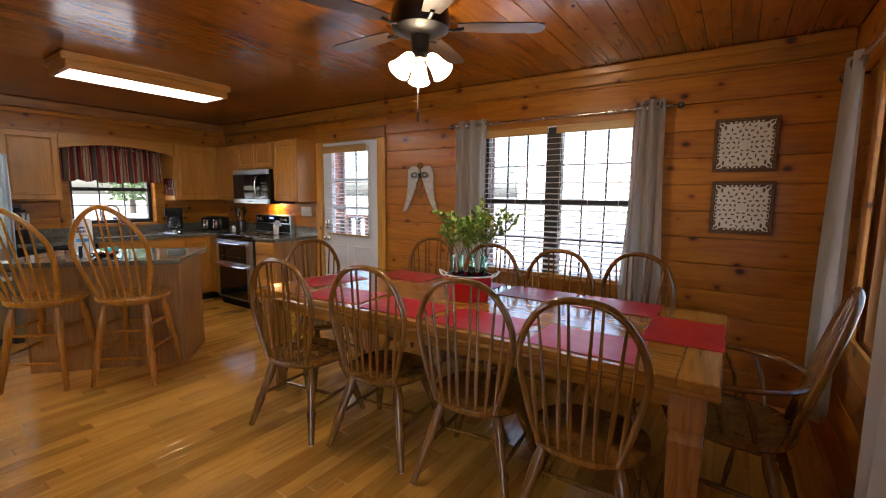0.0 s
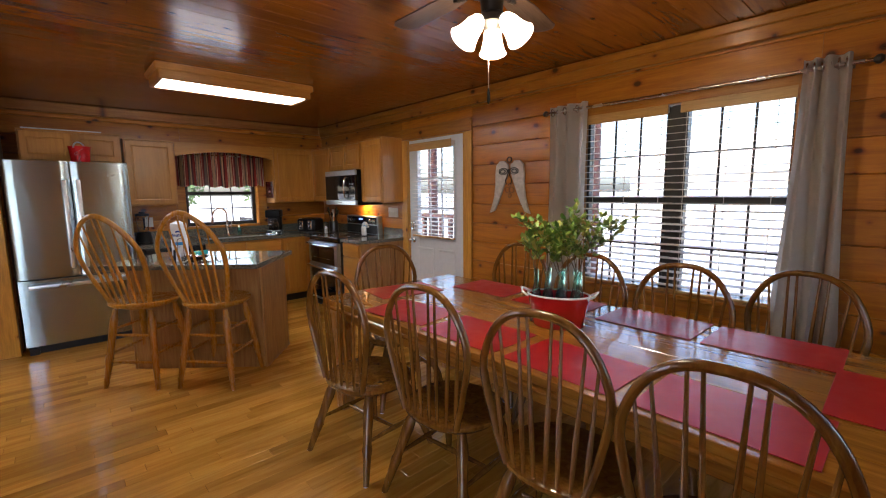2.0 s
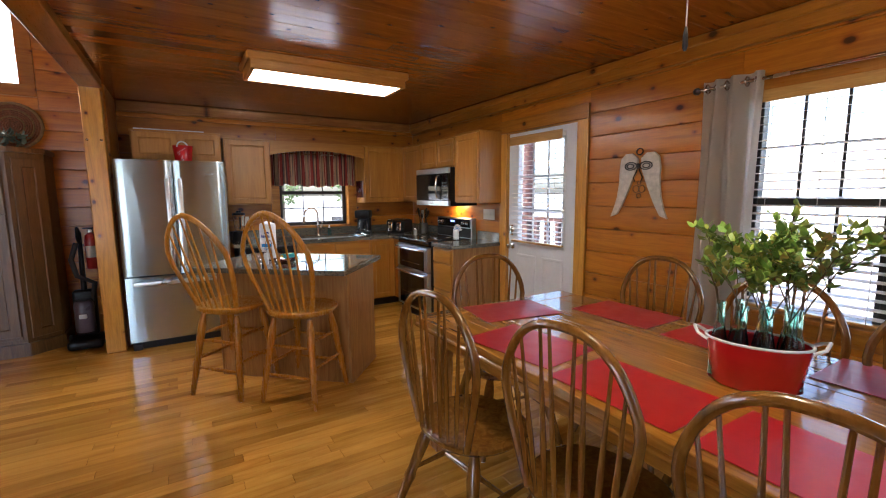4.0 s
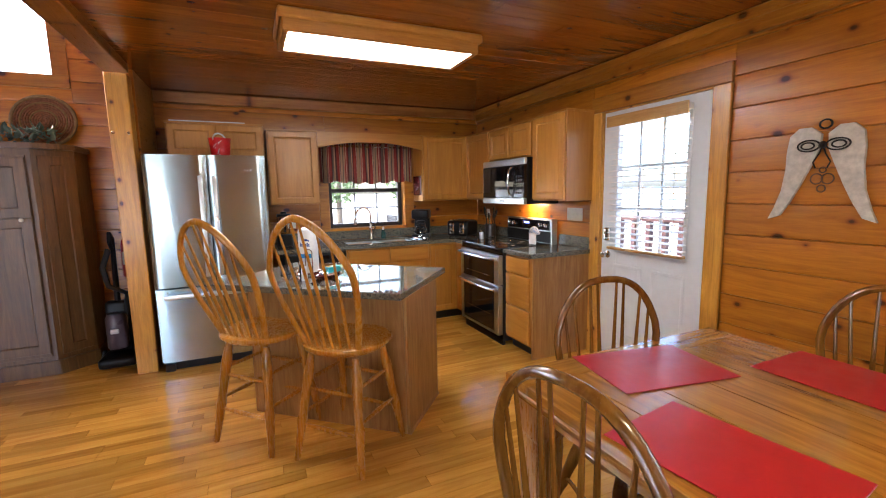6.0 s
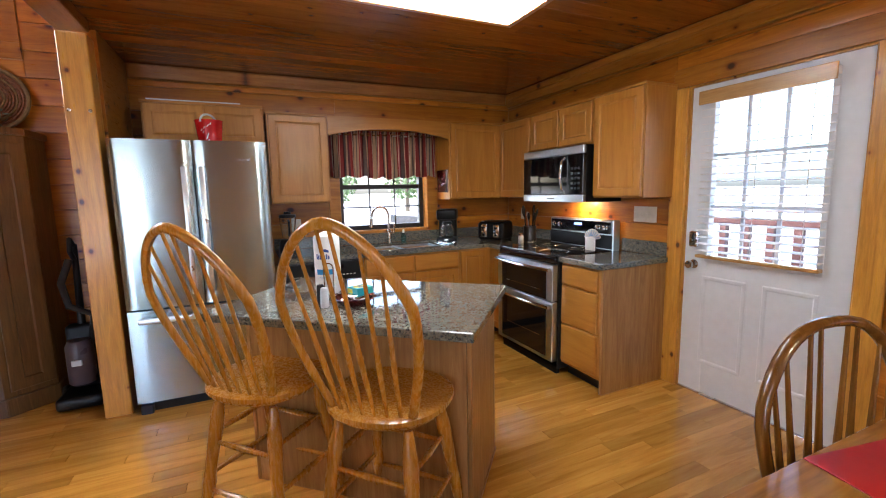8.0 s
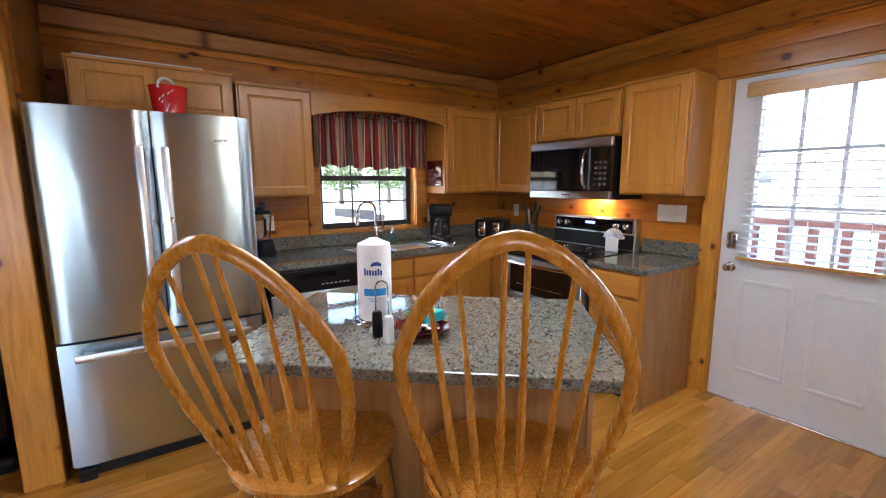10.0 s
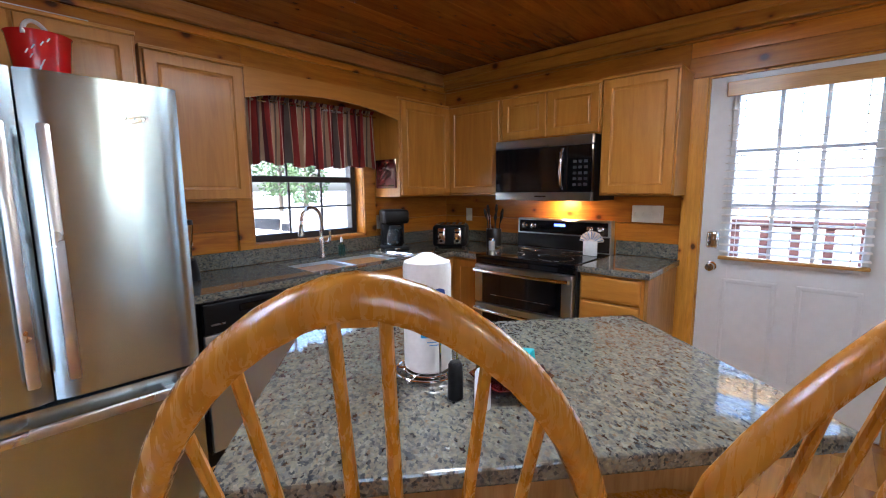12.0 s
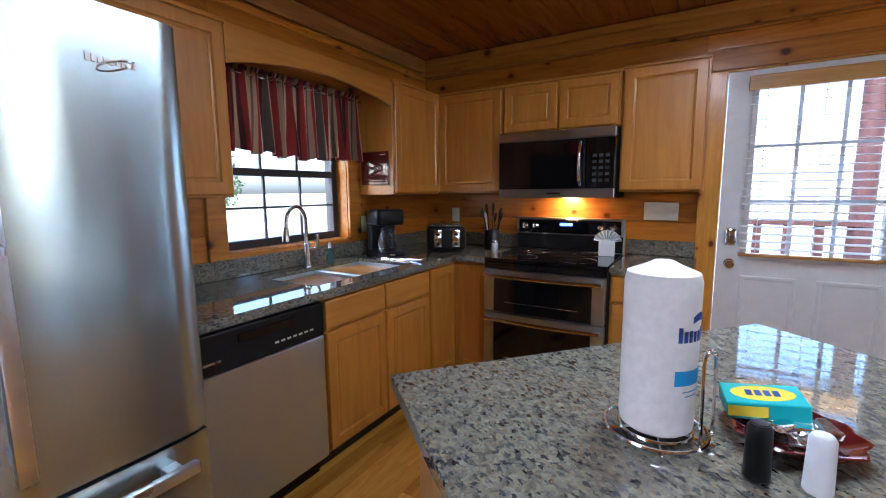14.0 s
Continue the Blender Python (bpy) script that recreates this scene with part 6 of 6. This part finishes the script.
uk = thing("utensil_crock", pose(-5.575, 4.93, 0.9145), "dark steel crock of black kitchen utensils", "utensils")
part("crock", lathe([(0.001, 0.0), (0.058, 0.0), (0.062, 0.004), (0.062, 0.15), (0.057, 0.15), (0.055, 0.008), (0.001, 0.006)], 24, close=False), DARKSTEEL, uk, "dark steel crock", True)
for k in range(7):
    a = k * 0.9
    tip = Vector((0.075 * math.cos(a), 0.06 * math.sin(a), 0.25 + 0.03 * (k % 3)))
    part("utensil", tube([(0.03 * math.cos(a), 0.03 * math.sin(a), 0.02), tip * 0.8, tip, tip * 1.12], [0.005, 0.006, 0.018, 0.010], 8, flat=0.6), WHITE if k == 3 else BLACK, uk, smooth=True)
tn = thing("small_canister", pose(-5.475, 4.76, 0.9145), "small clear and steel spice jar", "jar")
part("jar", lathe([(0.022, 0), (0.024, 0.004), (0.024, 0.07), (0.020, 0.075)], 18), STEEL_H, tn, smooth=True)
part("lid", lathe([(0.023, 0.0755), (0.023, 0.092), (0.018, 0.095)], 18), CHROME, tn)
sb = thing("soap_bottle", pose(-6.17, 3.85, 0.9145), "small blue dish soap bottle", "soap bottle")
part("bottle", lathe([(0.022, 0), (0.026, 0.005), (0.026, 0.07), (0.014, 0.095), (0.010, 0.10)], 18), SOAP, sb, smooth=True)
part("cap", lathe([(0.010, 0.1005), (0.010, 0.12), (0.005, 0.135)], 14), WHITE, sb)
pn = thing("sink_rack", pose(-6.02, 4.16, 0.9145), "flat chrome sink strainer tray at the sink's end", "rack")
part("rail", tube([(0, 0, 0.006), (0.12, 0.02, 0.006), (0.30, 0.02, 0.012), (0.34, 0.0, 0.03)], 0.006, 8), CHROME, pn, smooth=True)
part("plate", box(0.02, -0.06, 0.0, 0.30, 0.0, 0.004, 0.001), CHROME, pn)
bd = thing("blender", pose(-6.08, 2.77, 0.9145), "black blender with a clear jar", "blender")
part("base", lathe([(0.085, 0), (0.085, 0.03), (0.07, 0.11), (0.055, 0.12)], 22), BLACK, bd, smooth=True)
part("jar", lathe([(0.001, 0.121), (0.05, 0.121), (0.068, 0.27), (0.07, 0.30), (0.066, 0.30), (0.046, 0.127), (0.001, 0.127)], 22, close=False), CLEAR, bd, "clear jar", True)
part("lid", lathe([(0.07, 0.301), (0.068, 0.325), (0.03, 0.33), (0.028, 0.35)], 22), BLACK, bd, smooth=True)
part("handle", tube([(0.065, 0, 0.28), (0.11, 0, 0.27), (0.11, 0, 0.17), (0.06, 0, 0.15)], 0.009, 8), BLACK, bd, smooth=True)
# folded dish cloth and spoon on the range
dc = thing("dish_cloth", pose(-4.745, 4.93, 0.9225), "white folded dish cloth fanned out on the range", "cloth")
bm = bmesh.new()
hub = bm.verts.new((0, 0.0, 0.085))
edge = []
for k in range(19):
    a = radians(10 + 160 * k / 18)
    edge.append(bm.verts.new((0.09 * math.cos(a), 0.012 * (k % 2) - 0.006, 0.085 + 0.085 * math.sin(a))))
for u, v in zip(edge, edge[1:]):
    bm.faces.new((hub, u, v))
bmesh.ops.solidify(bm, geom=bm.faces[:], thickness=0.003)
part("fan_fold", bm, PAPER, dc, "pleated blue-white cloth")
for k in range(1, 18, 2):
    a = radians(10 + 160 * k / 18)
    part("blue_stripe", tube([(0.03 * math.cos(a), -0.008, 0.085 + 0.03 * math.sin(a)), (0.086 * math.cos(a), -0.008, 0.085 + 0.082 * math.sin(a))], 0.0022, 5), SKYBLUE, dc, "thin blue stripe")
part("folded_cloth", box(-0.05, -0.03, 0.0, 0.05, -0.012, 0.105, 0.006, seg=2), PAPER, dc, smooth=True)
sr = thing("spoon_rest", pose(-5.02, 4.75, 0.9225), "small steel spoon rest on the cooktop", "spoon rest")
part("bowl", ellipse(0.05, 0.03, 0.0015), CHROME, sr)
part("handle", box(0.045, -0.006, 0.001, 0.13, 0.006, 0.004, 0.001), CHROME, sr)

# ---- red bucket on the refrigerator ----
bk = thing("red_bucket", pose(-5.62, 2.26, 1.7465), "small red enamel bucket with white handle", "bucket")
part("pail", lathe([(0.001, 0.0), (0.070, 0.0), (0.088, 0.175), (0.092, 0.181), (0.087, 0.181), (0.067, 0.006), (0.001, 0.005)], 28, close=False), RED, bk, "red enamel pail", True)
part("handle", tube([(0.0, 0.088 * math.cos(a), 0.165 + 0.060 * math.sin(a)) for a in [math.pi * k / 14 for k in range(15)]], 0.007, 8), WHITE, bk, "white wire handle", True, pose(0, 0, 0, 0, 0, 58))
for k in range(10):
    a = rng.uniform(-0.6, 0.3)
    z = 0.02 + 0.014 * k
    r = 0.0725 + 0.1 * z
    part("painted_stroke", tube([(r * math.cos(a), r * math.sin(a), z), (r * math.cos(a + 0.10), r * math.sin(a + 0.10), z + 0.014)], 0.0022, 5), WHITE, bk, "white painted stroke")

# ---- living room corner ----
rp = thing("woven_tray", pose(-6.17, 0.90, 1.877, 0, -12, 0) @ Matrix.Diagonal((0.86, 0.86, 0.86, 1)), "round woven brown tray leaning on the armoire", "tray")
part("disc", lathe([(0.23, -0.006), (0.24, 0.0), (0.20, 0.003), (0.05, 0.002)], 36), BASKET, rp, smooth=True, at=pose(0, 0, 0.27, 0, 90, 0))
for k in range(11):
    r = 0.025 + 0.020 * k
    part("coil", tube([(0.006, r * math.cos(a), 0.27 + r * math.sin(a)) for a in [2 * math.pi * q / 36 for q in range(36)]], 0.0085, 6, loop=True), RIMWOOD if k in (4, 8) else BASKET, rp, smooth=True)
part("rim", tube([(0.0, 0.255 * math.cos(a), 0.27 + 0.255 * math.sin(a)) for a in [2 * math.pi * k / 40 for k in range(40)]], 0.016, 8, loop=True), RIMWOOD, rp, "cane rim", True)
gl = thing("greenery_garland", pose(-6.0, 0.72, 1.877), "grey-green artificial leaves on the armoire", "plant")
leaves = bmesh.new()
for k in range(230):
    at = Vector((rng.uniform(-0.10, 0.14), rng.uniform(-0.45, 0.32), rng.uniform(0.0, 0.13)))
    leaf(at, Vector((rng.uniform(-1, 1), rng.uniform(-1, 1), rng.uniform(-0.2, 1))), rng.uniform(0.04, 0.08))
for v in leaves.verts:
    v.co.z = max(v.co.z, 0.001)
tagged(part("leaves", leaves, WREATH, gl, "dull green leaves", True), kind="stuff")
vc = thing("vacuum_cleaner", pose(-5.80, 1.345, 0, 0, 0, 90), "black and violet upright vacuum cleaner", "vacuum cleaner")
part("floor_head", box(-0.135, -0.16, 0.012, 0.135, 0.14, 0.10, 0.03, seg=3), BLACK, vc, smooth=True)
part("dust_bin", lathe([(0.07, 0.16), (0.078, 0.17), (0.078, 0.42), (0.06, 0.46)], 22), PURPLE, vc, "grey-violet clear bin", True, pose(0, -0.03, 0))
part("bin_clip", box(-0.03, -0.118, 0.30, 0.03, -0.106, 0.34, 0.004), WHITE, vc)
part("motor_body", box(-0.09, 0.02, 0.10, 0.09, 0.12, 0.55, 0.03, seg=3), BLACK, vc, smooth=True)
part("wand", tube([(0, 0.07, 0.5), (0, 0.10, 0.85), (0, 0.12, 1.10)], [0.025, 0.02, 0.018], 12), BLACK, vc, smooth=True)
part("grip", tube([(0, 0.12, 1.08), (0, 0.05, 1.14), (0, 0.03, 1.06), (0, 0.09, 1.0)], 0.016, 10), BLACK, vc, smooth=True)
part("hose", tube([(0.05, 0.03, 0.35), (0.10, -0.02, 0.62), (-0.02, -0.05, 0.70), (-0.06, 0.0, 0.85), (-0.02, 0.06, 1.0)], 0.022, 10), RUBBER, vc, "ribbed black hose", True)
for s in (-1, 1):
    part("wheel", lathe([(0.05, -0.012), (0.055, 0), (0.05, 0.012)], 18), RUBBER, vc, at=pose(s * 0.14, 0.09, 0.056, 0, 90, 0))
fe = thing("fire_extinguisher", pose(-6.235, 1.385, 0.70), "red fire extinguisher hung on the pine wall", "extinguisher")
part("cylinder", lathe([(0.05, 0.0), (0.058, 0.01), (0.058, 0.30), (0.045, 0.35), (0.018, 0.37)], 22), EXTRED, fe, smooth=True)
part("valve", box(-0.02, -0.02, 0.37, 0.02, 0.02, 0.41, 0.005), NICKEL, fe)
part("lever", box(-0.012, -0.06, 0.41, 0.012, 0.05, 0.425, 0.004), BLACK, fe)
part("label", wrap_band(0.12, 0.24, -50, 50, r=0.0588), PLATE, fe, "pale printed label")
part("bracket", box(-0.073, -0.02, 0.05, -0.055, 0.02, 0.30, 0.002), IRON, fe)
vent = thing("floor_vent", pose(-5.30, 3.10, 0.0005, 0, 0, 90), "dark slotted floor register", "floor vent")
part("frame", box(-0.13, -0.06, 0, 0.13, 0.06, 0.005, 0.001), IRON, vent)
for k in range(9):
    part("slat", box(-0.11 + 0.025 * k, -0.045, 0.0052, -0.097 + 0.025 * k, 0.045, 0.0075), IRON, vent)


# ---- outside ----
bm = bmesh.new()
vs = [bm.verts.new(v) for v in ((-900, -900, -0.6), (900, -900, -0.6), (900, 900, -0.6), (-900, 900, -0.6))]
bm.faces.new(vs)
solid("ground", bm, GRAVEL, "pale gravel and dry grass ground", "ground", kind="structure")
dk = thing("porch_deck", pose(0, 0, 0), "weathered porch deck boards outside the door", "deck")
tagged(dk, kind="structure")
for k in range(14):
    part("deck_board", box(XW - 0.5, YN + 0.17 + 0.145 * k, -0.10, XE + 0.6, YN + 0.31 + 0.145 * k, -0.06, 0.003), SIDING, dk)
rl = thing("porch_railing", pose(0, YN + 2.1, -0.06), "red-stained porch railing with square balusters", "railing")
part("top_rail", box(-7, -0.05, 1.06, -2.97, 0.05, 1.125, 0.006), DECKRED, rl)
part("bottom_rail", box(-7, -0.02, 0.10, -2.97, 0.02, 0.16, 0.004), DECKRED, rl)
for k in range(16):
    part("baluster", box(-6.9 + 0.24 * k, -0.035, 0.161, -6.83 + 0.24 * k, 0.035, 1.059), DECKRED, rl)
for x in (-6.2, -2.97, 0.9):
    pp = thing("porch_post", pose(x, YN + 2.16, -0.06), "red-brown round porch post", "post", "porch posts")
    part("shaft", lathe([(0.09, 0.0), (0.10, 0.3), (0.09, 1.2), (0.085, 2.55)], 16), DECKRED, pp, smooth=True)
pr = thing("porch_roof", pose(0, 0, 0), "open porch roof of pale rafters", "porch roof")
tagged(pr, kind="structure")
part("edge_beam", box(-7.2, YN + 2.08, 2.45, 1.4, YN + 2.22, 2.65, 0.006), BLINDWOOD, pr)
for k in range(13):
    part("rafter", box(-6.9 + 0.62 * k, YN + 0.16, 2.66, -6.86 + 0.62 * k, YN + 2.5, 2.80), BLINDWOOD, pr)
nb = thing("neighbour_cabin", pose(-3.0, 26.0, -0.6), "pale neighbouring cabin across the yard", "house")
part("wall", box(-8, 0, 0, 8, 7, 3.0), SIDING, nb)
bm = bmesh.new()
a = [bm.verts.new((x, y, z)) for x in (-8.5, 8.5) for y, z in ((-0.6, 2.9), (3.5, 5.2), (7.6, 2.9))]
for f in ((0, 1, 4, 3), (1, 2, 5, 4), (0, 2, 1), (3, 4, 5), (0, 3, 5, 2)):
    bm.faces.new([a[i] for i in f])
part("roof", bm, SIDING, nb)
for x in (-5, -1.5, 3.5):
    wn_ = part("window", box(x, -0.05, 1.1, x + 1.0, -0.001, 2.2, 0.01), WHITE, nb)
    part("pane", box(x + 0.06, -0.06, 1.16, x + 0.94, -0.051, 2.14), FARPANE, wn_)
part("door", box(1.2, -0.05, 0, 2.1, -0.001, 2.05, 0.01), WHITE, nb)
# parked white car, seen through the sink window
car = thing("parked_car", pose(-14.5, 7.4, -0.6, 0, 0, 15), "white estate car parked on the gravel", "car")
bm = bmesh.new()
side = [(-2.2, 0.32), (-2.25, 0.75), (-1.9, 0.92), (-1.1, 1.0), (-0.5, 1.42), (1.3, 1.45), (1.95, 1.0), (2.2, 0.9), (2.2, 0.32)]
for y in (-0.85, 0.85):
    bm.faces.new([bm.verts.new((x, y * (0.88 if z > 1.2 else 1.0), z)) for x, z in side])
bm.verts.ensure_lookup_table()
k = len(side)
for i in range(k):
    j = (i + 1) % k
    bm.faces.new((bm.verts[i], bm.verts[j], bm.verts[k + j], bm.verts[k + i]))
bmesh.ops.bevel(bm, geom=bm.edges[:], offset=0.06, segments=3, affect="EDGES")
part("body", bm, CARWHITE, car, smooth=True)
for x in (-1.35, 1.35):
    for y in (-0.82, 0.82):
        wh = part("wheel", lathe([(0.22, -0.10), (0.32, -0.09), (0.335, 0.0), (0.32, 0.09), (0.22, 0.10)], 26), RUBBER, car, smooth=True, at=pose(x, y, 0.335, 90, 0, 0))
        part("rim", lathe([(0.02, -0.105), (0.205, -0.09), (0.215, 0.0), (0.205, 0.09), (0.02, 0.105)], 18), NICKEL, wh)
for y in (-0.80, 0.80):
    part("side_window", box(-0.55, y - 0.02, 1.02, 1.25, y + 0.02, 1.34, 0.01), BLACKGLASS, car)
    part("side_window", box(1.3, y - 0.02, 1.02, 1.6, y + 0.02, 1.24, 0.01), BLACKGLASS, car)


def tree(x, y, h, seed):
    rng = random.Random(seed)
    t = thing("tree", pose(x, y, -0.6), "leafy tree on the slope behind the yard", "tree", "trees behind the yard")
    bm = tube([(0, 0, 0), (0.1, 0, h * 0.3), (0.0, 0.1, h * 0.6), (0.05, 0, h * 0.85)], [0.22, 0.17, 0.1, 0.03], 8)
    for k in range(9):
        a, z = rng.uniform(0, 6.28), h * rng.uniform(0.3, 0.75)
        tube([(0.05, 0, z), (math.cos(a) * h * 0.14, math.sin(a) * h * 0.14, z + h * 0.08), (math.cos(a) * h * 0.26, math.sin(a) * h * 0.26, z + h * 0.1)], [0.06, 0.04, 0.015], 6, bm)
    part("trunk", bm, TRUNK, t)
    verts, faces = [], []
    for k in range(1700):
        a, z = rng.uniform(0, 6.28), rng.uniform(0.22, 1.0)
        r = h * 0.33 * (1 - abs(z - 0.5) * 1.3) * (0.5 + 0.5 * rng.random()) * (0.75 + 0.25 * math.sin(a * 3 + seed))
        c = Vector((r * math.cos(a), r * math.sin(a), h * z))
        u = Vector((rng.uniform(-1, 1), rng.uniform(-1, 1), rng.uniform(-1, 1))).normalized()
        v = u.orthogonal().normalized()
        s = h * rng.uniform(0.012, 0.028)
        b = len(verts)
        verts += [c - u * s, c - v * s * 0.6, c + u * s, c + v * s * 0.6]
        faces.append((b, b + 1, b + 2, b + 3))
    me = bpy.data.meshes.new("crown")
    me.from_pydata(verts, [], faces)
    me.materials.append(TREELEAF)
    o = new("crown", me)
    o.parent = t
    tagged(o, "green leaves in loose clumps", kind="stuff")


for k, (x, y, h) in enumerate(((-27, 2, 9), (-31, 8, 11), (-25, -4, 8), (-34, 14, 12), (-29, 17, 9), (-36, 0, 12), (-40, 7, 13), (-33, -8, 10), (-24, -12, 9), (-38, 20, 12))):
    tree(x, y, h * 0.6, k)

# ---- boards of the walls and strips of the floor ----
boards(wall_n, XW, XE, 0, 2.30, [(-1.95, 0.62, -0.47, 2.10), (-4.25, 0, -3.09, 2.18)], seed=4)
boards(wall_w, -1.2, 1.53, 0, 3.99, [(-1.2, 2.40, 1.09, 3.99)], seed=5)
boards(wall_w, 1.69, YN, 0.0, 2.33, [(3.17, 0.955, 4.28, 2.0)], seed=6)
boards(wall_e, -YN, -1.53, 0, 2.44, [(-4.42, 0.66, -3.42, 2.09)], seed=7)
rng = random.Random(11)
strips, xx = [], XW + 0.01
while xx < XE:
    y = -1.2 - rng.uniform(0, 0.8)
    while y < YN:
        ln = rng.choice((0.35, 0.5, 0.7, 0.9, 1.2))
        strips.append((xx, y, min(ln, YN - y)))
        y += ln
    xx += 0.0825
strip_meshes = {}
near = sorted(strips, key=lambda s: (s[0] + 2.8) ** 2 + 2.0 * (s[1] + s[2] / 2 - 2.3) ** 2)
far = bmesh.new()
for k, (sx, sy, ln) in enumerate(near):
    if k < 300:
        key = round(ln, 2)
        if key not in strip_meshes:
            b = rings_panel(0.0818, ln - 0.0008, [(0.0, 0.0012), (0.0012, 0.0)], 0.02)
            b.transform(Matrix(((1, 0, 0, 0), (0, 0, 1, 0), (0, -1, 0, 0), (0, 0, 0, 1))))
            strip_meshes[key] = mesh_of(b, "strip", FLOOR)
        o = new("strip", strip_meshes[key])
        o.parent = floor
        o.matrix_basis = Matrix.Translation((sx, sy, 0.0))
    else:
        vs = [far.verts.new(v) for v in ((sx, sy, 0), (sx + 0.0818, sy, 0), (sx + 0.0818, sy + ln - 0.0008, 0), (sx, sy + ln - 0.0008, 0))]
        lo = [far.verts.new(v.co + Vector((0, 0, -0.015))) for v in vs]
        far.faces.new(vs)
        for i in range(4):
            far.faces.new((vs[i], lo[i], lo[(i + 1) % 4], vs[(i + 1) % 4]))
rest = part("strips", far, FLOOR_I, floor)
tagged(rest, kind="stuff")
